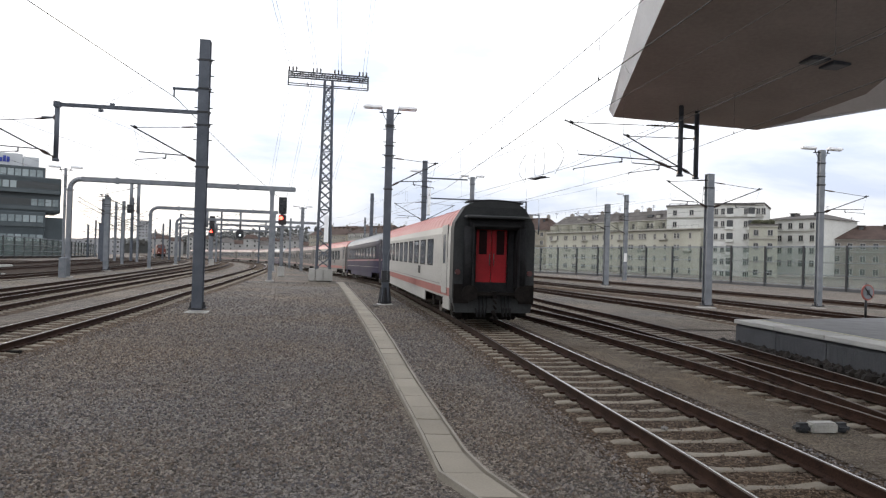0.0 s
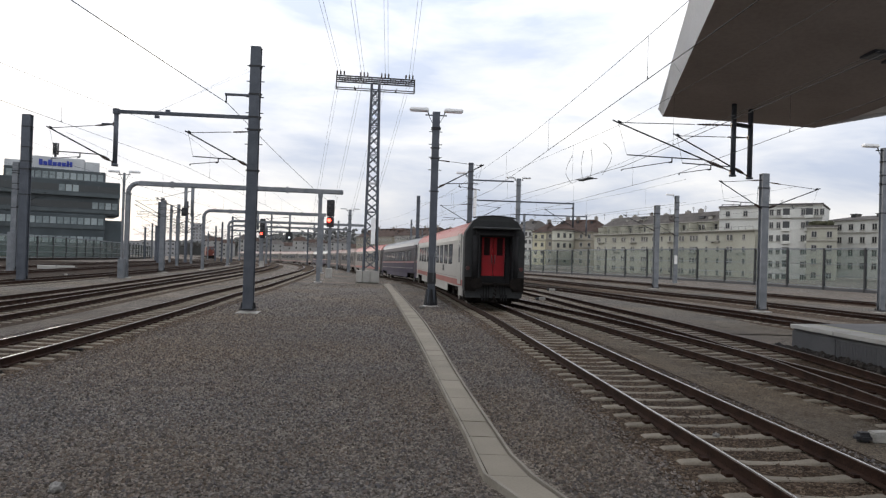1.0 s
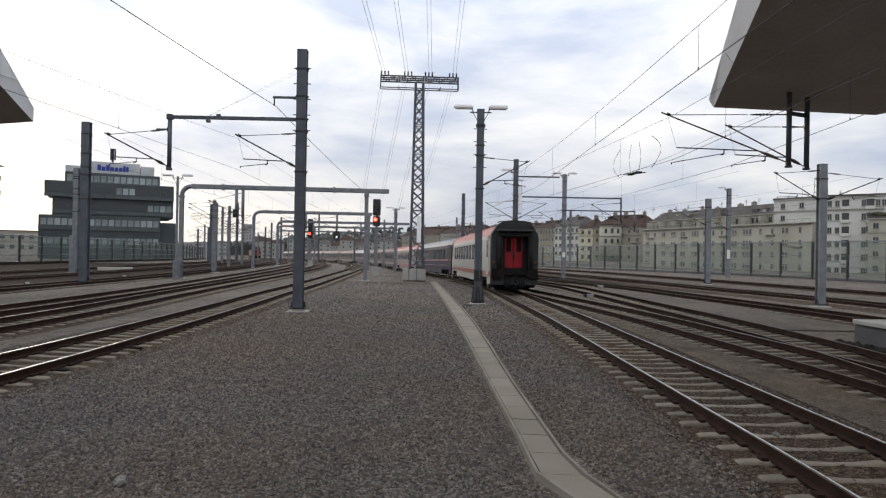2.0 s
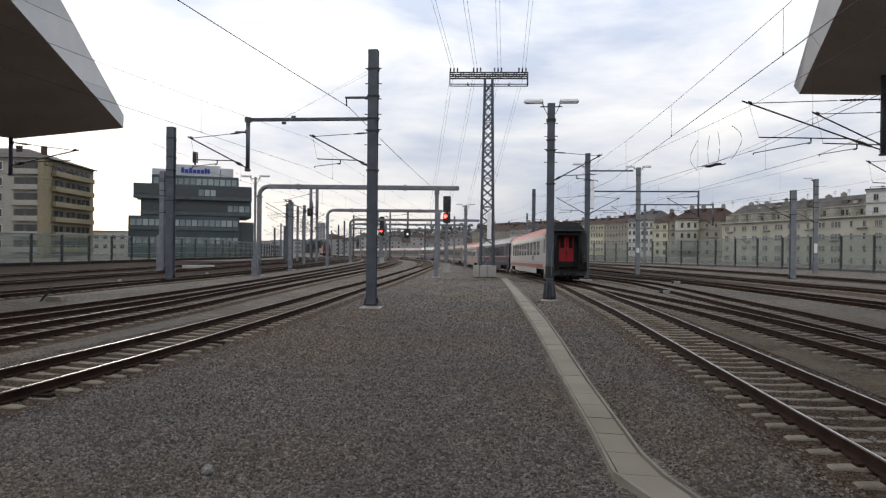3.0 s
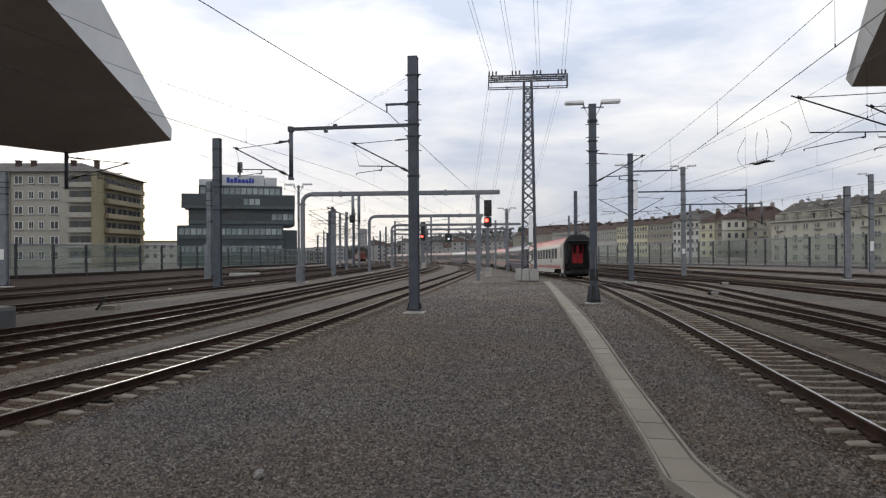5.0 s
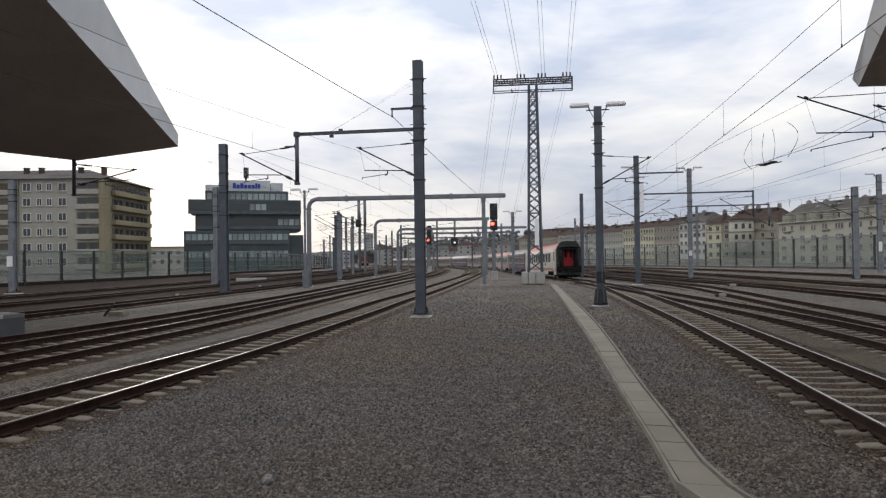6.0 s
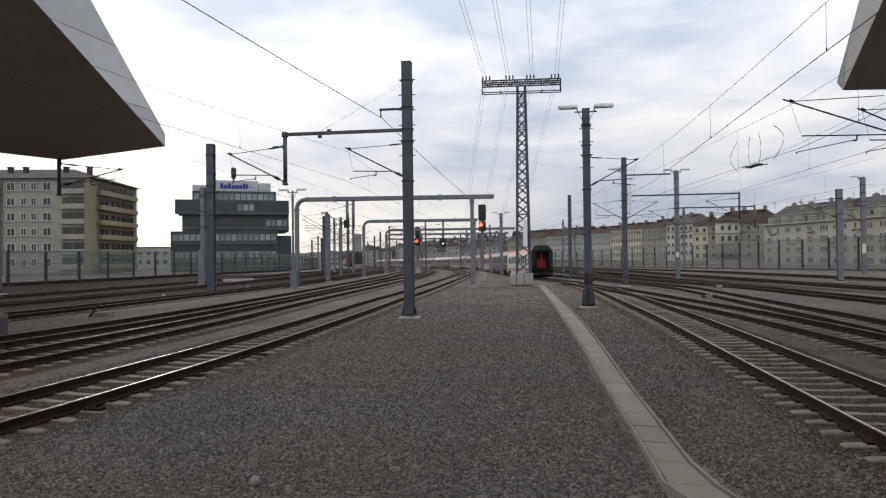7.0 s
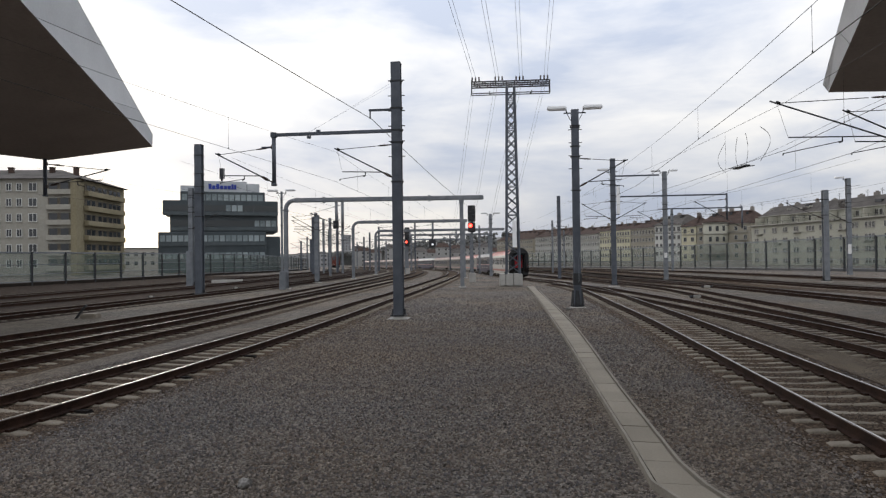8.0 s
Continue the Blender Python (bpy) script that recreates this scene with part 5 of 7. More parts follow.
def build_fence(points, height, spacing, label, last, foot=CONCRETE, plinth=0.7, first=0.0):
    f = thing("glass_fence", label, "fence", kind="structure")
    line = smooth_line(points, 0.1)
    idx = [round(10 * s) for s in np.arange(first, len(line) / 10 - 0.2, spacing)]
    post = bmesh.new()
    box(post, (0, 0, height / 2 + GROUND_Z), (0.20, 0.24, height))
    post_me = mesh_of("post", post, IRON)
    for i, j in zip(idx, idx[1:]):
        a, b = Vector((*line[i], 0)), Vector((*line[j], 0))
        if a.y > last:
            break
        za = fall(a.y)
        d = b - a
        turn = math.degrees(math.atan2(d.y, d.x))
        piece("post", post_me, f, pose(a.x, a.y, za, 0, 0, turn))
        m = (a + b) / 2
        bm = bmesh.new()
        box(bm, (m.x, m.y, za + GROUND_Z + plinth / 2), (d.length - 0.22, 0.16, plinth), turn)
        part("plinth", bm, foot, f, "low plinth")
        bm = bmesh.new()
        for z, t in ((height - 0.08, 0.16), (height * 0.62, 0.06), (height * 0.34, 0.06), (plinth + 0.08, 0.08)):
            box(bm, (m.x, m.y, za + GROUND_Z + z), (d.length - 0.2, 0.08, t), turn)
        part("rail", bm, MAST_GREY, f)
        bm = bmesh.new()
        box(bm, (m.x, m.y, za + GROUND_Z + plinth + (height - plinth - 0.05) / 2), (d.length - 0.24, 0.02, height - plinth - 0.1), turn)
        g = part("pane", bm, FENCE_GLASS, f)
        g.visible_shadow = False


def build_fences():
    build_fence([(47, 40), (40.6, 63), (30.9, 90), (19.5, 113), (1.3, 151), (-8, 168), (-40, 225), (-75, 290)], 4.55, 5.2, "tall glass noise fence with dark posts", 270, PANEL_DARK, 0.28, 1.1)
    build_fence([(-62.5, 30), (-62.6, 44), (-63, 57), (-64, 71), (-66, 85), (-69.9, 108), (-83, 148), (-101, 194)], 3.65, 4.72, "glass noise fence with dark posts and dark foot", 190, FENCE_FOOT_DARK, 0.35, 3.5)


# ---- houses ----
WINDOW_GLASS = glass_material("dark window glass", (0.022, 0.025, 0.028), 0.22)
FRAME_WHITE = material("white window frame", (0.30, 0.29, 0.27), (0.42, 0.41, 0.38), 0.5, 0, 4, 30, 0.02)
TILES = material("brown roof tiles", (0.046, 0.033, 0.029), (0.095, 0.067, 0.057), 0.9, 0, 0.5, 6, 0.3, spec=0.08)
SLATE = material("grey-brown roof", (0.070, 0.064, 0.060), (0.135, 0.125, 0.118), 0.88, 0, 0.4, 5, 0.2, spec=0.1)
CHIMNEY = material("sooty chimney plaster", (0.16, 0.145, 0.13), (0.28, 0.26, 0.235), 0.9, 0, 0.5, 6, 0.2)
LEDGE = material("pale cornice", (0.26, 0.25, 0.22), (0.37, 0.36, 0.32), 0.8, 0, 1, 10, 0.1)


def plaster(name, dark, light):
    return material(name, dark, light, 0.9, 0, 0.12, 2.5, 0.1)


def window_meshes(w, h, frame_mat=None):
    g = bmesh.new()
    box(g, (0, 0.02, 0), (w, 0.05, h))
    f = bmesh.new()
    for s in (-1, 1):
        box(f, (s * w / 2, 0, 0), (0.10, 0.10, h + 0.1))
        box(f, (0, 0, s * h / 2), (w + 0.1, 0.10, 0.10))
    box(f, (0, 0, 0), (0.08, 0.09, h))
    s = bmesh.new()
    box(s, (0, -0.08, -h / 2 - 0.12), (w + 0.35, 0.26, 0.10))
    return mesh_of("window", g, WINDOW_GLASS), mesh_of("window_frame", f, frame_mat or FRAME_WHITE), mesh_of("sill", s, LEDGE)


def build_house(a, b, depth, eave, ridge, wall, roof, label, storey=3.2, bay=2.5, win=(1.15, 1.5), base=-0.3, skip=0.0, chimneys=2, ledges=True, seed=0, flat=False, balconies=0, attic=None, columns=None):
    """A house whose front runs from a to b (right to left along the front as one walks with the house on the right hand)."""
    a, b = Vector((*a, 0)), Vector((*b, 0))
    d = b - a
    length = d.length
    turn = math.degrees(math.atan2(d.y, d.x))
    h = thing("house", label, "building", pose(a.x, a.y, 0, 0, 0, turn), group="houses along the line")
    rng = random.Random(seed)
    bm = bmesh.new()
    box(bm, (length / 2, depth / 2, (eave + base) / 2), (length, depth, eave - base))
    part("wall", bm, wall, h)
    if attic:   # a storey set back behind a projecting terrace
        rise, inset, stop = attic
        bm = bmesh.new()
        box(bm, (length / 2, 0.55, eave + 0.06), (length + 0.6, 2.9, 0.34))
        soften(bm, 0.06, 1)
        terrace = part("terrace", bm, LEDGE, h, "projecting pale terrace slab")
        bm = bmesh.new()
        for k in range(int(length / 2.4) + 1):
            box(bm, (k * length / int(length / 2.4), -0.75, eave + 0.62), (0.05, 0.05, 0.8))
        box(bm, (length / 2, -0.75, eave + 1.02), (length, 0.06, 0.05))
        part("terrace_rail", bm, IRON, terrace)
        bm = bmesh.new()
        box(bm, (1.2 + (length * stop - 1.2) / 2, inset + (depth - inset) / 2, eave + rise / 2), (length * stop - 1.2, depth - inset, rise))
        upper = part("attic_storey", bm, wall, h)
        pane, pane_frame, pane_sill = window_meshes(1.0, 1.5)
        x = 2.6
        while x < length * stop - 1.5:
            wdw = piece("window", pane, upper, pose(x, inset - 0.02, eave + rise - 1.5))
            piece("window_frame", pane_frame, wdw, pose(0, -0.02, 0))
            x += rng.choice((1.5, 1.5, 2.6, 3.4))
        for k in range(9):   # walls between the terraces
            bm = bmesh.new()
            box(bm, (length * stop * (k + 0.5) / 9, inset * 0.5, eave + rise * 0.42), (0.25, inset * 1.5, rise * 0.84))
            part("terrace_wall", bm, wall, upper)
        bm = bmesh.new()
        box(bm, (length * stop / 2 + 0.6, inset - 0.2, eave + rise + 0.05), (length * stop - 0.4, 0.9, 0.22))
        part("attic_cornice", bm, LEDGE, upper)
        for k in range(14):   # roof windows and small plant boxes on the slope
            u = rng.uniform(0.08, 0.96)
            v = rng.uniform(0.25, 0.8)
            bm = bmesh.new()
            box(bm, (length * stop * u, inset - 0.4 + 3.0 * v, eave + rise + (ridge - eave - rise) * v + 0.15), (rng.uniform(0.8, 2.2), 0.9, rng.uniform(0.5, 0.9)))
            part("roof_light", bm, rng.choice((LEDGE, SLATE, WINDOW_GLASS)), upper)
    bm = bmesh.new()
    if attic:
        z, stop = eave + attic[0], length * attic[2]
        i = attic[1]
        v = [bm.verts.new(p) for p in ((0.8, i - 0.4, z), (stop + 0.3, i - 0.4, z), (stop + 0.3, depth + 0.4, z), (0.8, depth + 0.4, z),
                                       (4.2, i + 2.6, ridge), (stop + 0.3, i + 2.6, ridge), (stop + 0.3, depth - 2.4, ridge), (4.2, depth - 2.4, ridge))]
        for q in ((0, 1, 5, 4), (1, 2, 6, 5), (2, 3, 7, 6), (3, 0, 4, 7), (4, 5, 6, 7), (3, 2, 1, 0)):
            bm.faces.new([v[i] for i in q])
    elif flat:
        box(bm, (length / 2, depth / 2, eave + 0.2), (length + 0.4, depth + 0.4, 0.4))
    else:
        o = 0.5
        v = [bm.verts.new(p) for p in ((-o, -o, eave), (length + o, -o, eave), (length + o, depth + o, eave), (-o, depth + o, eave),
                                       (depth * 0.18, depth / 2, ridge), (length - depth * 0.18, depth / 2, ridge))]
        for q in ((0, 1, 5, 4), (1, 2, 5), (2, 3, 4, 5), (3, 0, 4), (3, 2, 1, 0)):
            bm.faces.new([v[i] for i in q])
    roof_ob = part("roof", bm, roof, h)
    for i in range(chimneys):
        bm = bmesh.new()
        x = length * (i + 0.5 + rng.uniform(-0.2, 0.2)) / max(1, chimneys)
        tall = rng.uniform(0.1, 0.9)
        box(bm, (x, depth * 0.5, ridge - 0.2 + tall / 2), (rng.uniform(0.9, 2.2), 0.7, 1.1 + tall))
        for k in (-0.35, 0.0, 0.35):
            rod(bm, (x + k, depth * 0.5, ridge + 0.3 + tall), (x + k, depth * 0.5, ridge + 0.65 + tall), 0.12, 8)
        part("chimney", bm, CHIMNEY, roof_ob)
        if depth < 25 and not flat:
            bm = bmesh.new()
            ax = x + rng.uniform(1.5, 4)
            rod(bm, (ax, depth * 0.5, ridge - 0.3), (ax, depth * 0.5, ridge + 2.2), 0.05, 6)
            for k in (1.4, 1.7, 2.0):
                rod(bm, (ax - 0.6, depth * 0.5, ridge + k), (ax + 0.6, depth * 0.5, ridge + k), 0.03, 5)
            part("aerial", bm, IRON, roof_ob)
    if ledges and not flat and not attic and length > 12:
        for i in range(int(length / 5.5)):
            x = length * (i + 0.5) / int(length / 5.5) + rng.uniform(-0.8, 0.8)
            v = rng.uniform(0.3, 0.42)
            z = eave + (ridge - eave) * v * 2
            bm = bmesh.new()
            box(bm, (x, depth * v + 0.1, z - 0.1), (1.5, 2.0, 1.5))
            box(bm, (x, depth * v + 0.0, z + 0.72), (1.8, 2.3, 0.14))
            box(bm, (x, depth * v - 0.91, z + 0.05), (0.9, 0.06, 0.9), mat=1)
            part("dormer", bm, [roof, WINDOW_GLASS], roof_ob)
    if ledges:
        for z in (eave - 0.15,) if attic else (eave - 0.15, eave - storey + 0.05):
            bm = bmesh.new()
            box(bm, (length / 2, -0.14, z), (length + 0.3, 0.34, 0.28))
            part("cornice", bm, LEDGE, h)
    if balconies:
        ledge_bm = bmesh.new()
        box(ledge_bm, (0, -0.45, -1.0), (3.2, 0.9, 0.22))
        for s in (-1, 1):
            box(ledge_bm, (s * 1.2, -0.25, -1.25), (0.2, 0.5, 0.35))
        ledge_me = mesh_of("balcony", ledge_bm, LEDGE)
        for i in range(balconies):
            piece("balcony", ledge_me, h, pose(length * (i + 0.5) / balconies, 0, eave - 1.75 - storey * (i % 2)))
    glass, frame_me, sill_me = window_meshes(*win)
    n = max(1, int((length - 0.8) / bay))
    floors = int((eave - base - 1.2) / storey) + 1
    for k in range(floors):
        z = eave - 1.75 - k * storey
        if z < base + 0.8:
            break
        places = columns or [length * (i + 0.5) / n for i in range(n)]
        for i, x in enumerate(places):
            if rng.random() < skip:
                continue
            wdw = piece("window", glass, h, pose(x, -0.02, z))
            piece("window_frame", frame_me, wdw, pose(0, -0.02, 0))
            piece("sill", sill_me, wdw, pose(0, 0, 0))
    return h


def polar(az, d):
    side, ahead = d * math.sin(radians(az - 14.53)), 1.0204 * d * math.cos(radians(az - 14.53))
    c, s = math.cos(radians(14.53)), math.sin(radians(14.53))
    return (-side * c - ahead * s, ahead * c - side * s)


def street_house(az_a, d_a, az_b, d_b, depth, eave, ridge, wall, roof, label, **more):
    """A house of the street beyond the fence, named by bearings and distances from the platform end."""
    k = 1.3
    lift = lambda z: 2.25 + (z - 2.25) * k
    return build_house(polar(az_a, d_a * k), polar(az_b, d_b * k), depth * k, lift(eave), lift(ridge), wall, roof, label, **more)


def build_city():
    cream = plaster("cream plaster", (0.315, 0.308, 0.252), (0.420, 0.413, 0.350))
    white = plaster("white plaster", (0.493, 0.493, 0.466), (0.627, 0.627, 0.591))
    yellow = plaster("yellow plaster", (0.493, 0.459, 0.315), (0.612, 0.578, 0.425))
    beige = plaster("beige plaster", (0.259, 0.238, 0.187), (0.346, 0.317, 0.259))
    grey = plaster("grey plaster", (0.320, 0.320, 0.296), (0.416, 0.416, 0.384))
    brown = plaster("dull brown plaster", (0.16, 0.14, 0.12), (0.26, 0.235, 0.205))
    # right side, walking away
    street_house(-29.7, 150, -40, 150, 14, 7.6, 10.6, brown, TILES, "low dull brown house with a brown tiled roof", chimneys=3, seed=1)
    street_house(-26.0, 151, -29.6, 145, 13, 11.4, 12.6, white, SLATE, "white plastered house with rows of windows", chimneys=1, seed=2)
    # uneven window columns along the long front: singles, pairs and threes
    rng = random.Random(41)
    columns, x = [], 2.2
    while x < 70:
        for k in range(rng.choice((1, 1, 2, 2, 3))):
            columns.append(x)
            x += 1.15
        x += rng.uniform(1.9, 3.4)
    far_end, near_end = polar(-9.0, 240.5), (67.1, 176.4)
    build_house(far_end, near_end, 17, 11.2, 17.3, cream, SLATE, "long cream apartment house with set-back top storey and grey roof", base=-4, chimneys=9, seed=5,
                storey=3.15, win=(0.85, 1.45), balconies=8, attic=(3.0, 2.6, 0.81), columns=columns)
    street_house(-18.75, 150, -22.6, 146, 14, 14.1, 14.6, white, SLATE, "white upper block behind the long cream house", flat=True, chimneys=0, seed=4, win=(1.1, 1.4), bay=3.4, skip=0.1)
    block = street_house(-22.0, 141, -25.9, 140, 14, 13.8, 14.4, white, SLATE, "tall white corner apartment block", flat=True, chimneys=0, seed=3, win=(0.9, 1.5), columns=[1.6, 3.2, 8.6, 11.4, 12.6], base=-4)
    # two stacks of dark loggias with pale parapets up the block's front
    loggia = bmesh.new()
    box(loggia, (0, 0, 0), (1.5, 0.10, 2.1))
    loggia_me = mesh_of("loggia", loggia, WINDOW_GLASS)
    parapet = bmesh.new()
    box(parapet, (0, -0.3, -0.95), (1.9, 0.6, 0.75))
    soften(parapet, 0.04, 1)
    parapet_me = mesh_of("parapet", parapet, white)
    for x in (4.9, 9.9):
        for k in range(6):
            b = piece("loggia", loggia_me, block, pose(x, -0.04, 15.4 - 3.2 * k))
            piece("parapet", parapet_me, b, pose(0, 0, 0))
    wing = street_house(-24.9, 136.5, -26.9, 136.5, 8, 9.5, 9.9, cream, SLATE, "low cream wing with a planted roof terrace", flat=True, chimneys=0, seed=14, win=(1.1, 1.4), bay=2.4, base=-4)
    hedge = bmesh.new()
    hedge_rng = random.Random(6)
    for k in range(120):
        bmesh.ops.create_icosphere(hedge, subdivisions=1, radius=hedge_rng.uniform(0.22, 0.45), matrix=Matrix.Translation((hedge_rng.uniform(0.4, 5.4), hedge_rng.uniform(0.4, 1.2), 12.15 + hedge_rng.uniform(0.0, 0.75))))
    hedge_ob = part("roof_hedge", hedge, material("dull terrace hedge", (0.035, 0.038, 0.022), (0.085, 0.085, 0.05), 0.95, 0, 2, 9, 0.5))
    hedge_ob.matrix_basis = wing.matrix_basis.copy()
    tagged(hedge_ob, "dull brown-green hedge on a roof terrace", "hedge")
    tower = thing("corner_bay", "round pale stone bay under the roof of a corner house", "building", pose(*polar(-6.4, 199.5 * 1.3), 0))
    bm = bmesh.new()
    rod(bm, (0, 0, 2), (0, 0, 13.4), 4.3, 28)
    part("bay_wall", bm, cream, tower)
    for z in (5.6, 9.4, 13.3):
        bm = bmesh.new()
        rod(bm, (0, 0, z), (0, 0, z + 0.3), 4.6, 28)
        part("bay_ledge", bm, LEDGE, tower)
    bm = bmesh.new()
    rod(bm, (0, 0, 13.6), (0, 0, 14.5), 4.7, 28, 3.0)
    part("bay_roof", bm, TILES, tower)
    for z in (7.6, 11.4):
        for a in (-0.55, 0.0, 0.55):
            bm = bmesh.new()
            box(bm, (4.3 * math.sin(a), -4.28 * math.cos(a), z), (1.0, 0.12, 1.7), math.degrees(a))
            part("window", bm, WINDOW_GLASS, tower)
    # the darkened beige stands for the shadow on this house's walls
    street_house(-4.95, 203, -8.9, 196, 15, 10.6, 14.6, beige, TILES, "corner house with walls darkened for shadow, balconies and dark roof", chimneys=3, seed=6, balconies=4, bay=3.0)
    street_house(-3.8, 205, -4.9, 203.2, 15, 10.4, 14.0, yellow, TILES, "narrow yellow town house under a dark roof", chimneys=1, seed=16, bay=2.4)
    street_house(-1.7, 214, -3.75, 208, 13, 11.3, 14.6, white, SLATE, "narrow white town house with dormer roof", chimneys=1, seed=7, bay=1.9)
    street_house(0.25, 226, -1.65, 216, 13, 10.9, 13.8, beige, TILES, "beige town house with brown roof", chimneys=2, seed=8, bay=1.9)
    street_house(2.75, 244, 0.3, 229, 13, 11.0, 13.4, yellow, TILES, "yellow town house with arched window rows", chimneys=2, seed=9, bay=1.9)
    street_house(5.2, 268, 2.8, 248, 13, 10.4, 13.4, grey, TILES, "grey town house with brown roof", chimneys=2, seed=10, bay=2.1)
    street_house(8.2, 300, 5.25, 272, 14, 10.8, 14.4, grey, TILES, "long grey town house with brown roof", chimneys=3, seed=11, bay=2.2)
    street_house(11.5, 340, 8.4, 308, 16, 10.5, 15, beige, TILES, "far town house under the hill", chimneys=2, seed=12, bay=2.4)
    mastbm = bmesh.new()
    for s in (-1, 1):
        for k in (-1, 1):
            bar(mastbm, (s * 1.3, k * 1.0, 14.0), (s * 1.1, k * 0.9, 19.0), 0.12)
    for z in (15.2, 16.8, 18.6):
        box(mastbm, (0, 0, z), (2.6, 1.9, 0.1))
    for i in range(9):
        bar(mastbm, (-1.2 + i * 0.3, -1.0, 15.2), (-1.2 + i * 0.3, -1.0, 18.7), 0.05)
    roof_mast = part("rooftop_antenna_frame", mastbm, MAST_GREY)
    roof_mast.matrix_basis = pose(*polar(-21.9, 192), 4.0)
    tagged(roof_mast, "pale steel antenna frame on a flat roof", "antenna")


def build_low_block():
    tan = plaster("pale beige office plaster", (0.36, 0.33, 0.29), (0.48, 0.45, 0.40))
    build_house(polar(44.0, 250), polar(39.2, 250), 16, 6.6, 7.0, tan, SLATE, "low pale flat-roofed building behind the fence", base=-3, bay=2.4, win=(1.2, 1.3), chimneys=0, seed=51, flat=True)


def build_apartment():
    """The yellowish apartment house with recessed balconies beyond the fence."""
    ochre = plaster("ochre yellow plaster", (0.185, 0.160, 0.100), (0.255, 0.225, 0.150))
    pale = plaster("pale yellow-white plaster", (0.255, 0.244, 0.210), (0.335, 0.322, 0.282))
    # flat slots take this dark colour for the shade inside the balconies
    shade = plaster("brown plaster with painted recess shade", (0.065, 0.056, 0.042), (0.115, 0.10, 0.076))
    h = thing("apartment_house", "pale yellow apartment house with balconies and dark roof", "building", pose(-101.9, 102.0, 0, 0, 0, 19))
    # the front runs along -x from the corner, the balcony side along +y
    top, storey = 18.2, 2.9
    bm = bmesh.new()
    box(bm, (-18, 11.2, 9.0), (35, 21.0, 18.4))
    part("wall", bm, pale, h)
    bm = bmesh.new()
    box(bm, (-0.35, 1.0, 9.0), (1.1, 2.0, 18.4))
    part("corner_pier", bm, ochre, h, "ochre yellow corner pier")
    bm = bmesh.new()
    box(bm, (-0.45, 11.9, 9.0), (0.7, 19.8, 18.4))
    part("side_wall", bm, ochre, h, "ochre yellow side wall")
    bm = bmesh.new()
    box(bm, (-17.2, 0.62, 9.0), (1.4, 0.5, 18.4))
    part("wall_strip", bm, ochre, h, "ochre yellow wall strip")
    bm = bmesh.new()
    v = [bm.verts.new(p) for p in ((0.9, -0.1, top), (0.9, 22.6, top), (-36, 22.6, top), (-36, -0.1, top), (-8.0, 10.6, 21.2), (-36, 10.6, 21.2))]
    for q in ((3, 0, 4, 5), (0, 1, 4), (1, 2, 5, 4), (2, 3, 5), (0, 3, 2, 1)):
        bm.faces.new([v[i] for i in q])
    roof = part("roof", bm, SLATE, h)
    for x in (-3.0, -7.6, -15.5, -18.5, -25):
        bm = bmesh.new()
        box(bm, (x, 6.6, 20.3), (0.8, 0.8, 1.5))
        box(bm, (x, 6.6, 21.1), (1.0, 1.0, 0.14))
        part("chimney", bm, TILES, roof)
    white_frame = material("clean white window frame", (0.50, 0.50, 0.48), (0.64, 0.64, 0.62), 0.5, 0, 4, 30, 0.02)
    glass, frame_me, sill_me = window_meshes(1.5, 1.5, white_frame)
    narrow, narrow_frame, narrow_sill = window_meshes(0.95, 1.4, white_frame)
    slot = bmesh.new()
    box(slot, (0, 0, 0), (4.4, 0.12, 1.6))
    slot_me = mesh_of("balcony", slot, shade)
    rail_bm = bmesh.new()
    box(rail_bm, (0, -0.3, -1.0), (4.6, 0.6, 1.0))
    soften(rail_bm, 0.05, 1)
    rail_me = mesh_of("parapet", rail_bm, pale)
    side_slot = bmesh.new()
    box(side_slot, (0, 0, 0), (0.12, 16.2, 1.55))
    side_me = mesh_of("balcony", side_slot, shade)
    side_rail = bmesh.new()
    box(side_rail, (0.45, 0, -1.0), (0.9, 16.8, 1.0))
    soften(side_rail, 0.05, 1)
    side_rail_me = mesh_of("parapet", side_rail, ochre)
    pane_bm = bmesh.new()
    box(pane_bm, (0, 0, 0), (0.1, 1.4, 1.35))
    side_pane = mesh_of("balcony_window", pane_bm, WINDOW_GLASS)
    for k in range(6):
        z = top - 1.55 - k * storey
        b = piece("balcony", slot_me, h, pose(-3.2, 0.66, z))
        piece("parapet", rail_me, b, pose(0, 0, 0))
        for u in (-1.2, 0.9):
            piece("balcony_window", glass, b, pose(u, -0.06, 0))
        b = piece("balcony", side_me, h, pose(-0.06, 11.8, z))
        piece("parapet", side_rail_me, b, pose(0.02, 0, 0))
        for u in (-6.6, -4.6, -1.8, 0.4, 3.0, 5.0, 7.0):
            piece("balcony_window", side_pane, b, pose(0.05, u, -0.05))
        b = piece("balcony", slot_me, h, pose(-20.6, 0.66, z))
        piece("parapet", rail_me, b, pose(0, 0, 0))
        for x, small in ((-8.2, 0), (-10.7, 1), (-12.6, 1), (-15.0, 0), (-25.0, 0), (-28.0, 1)):
            w = piece("window", narrow if small else glass, h, pose(x, 0.68, z))
            piece("window_frame", narrow_frame if small else frame_me, w, pose(0, -0.02, 0))
            piece("sill", narrow_sill if small else sill_me, w, pose(0, 0, 0))


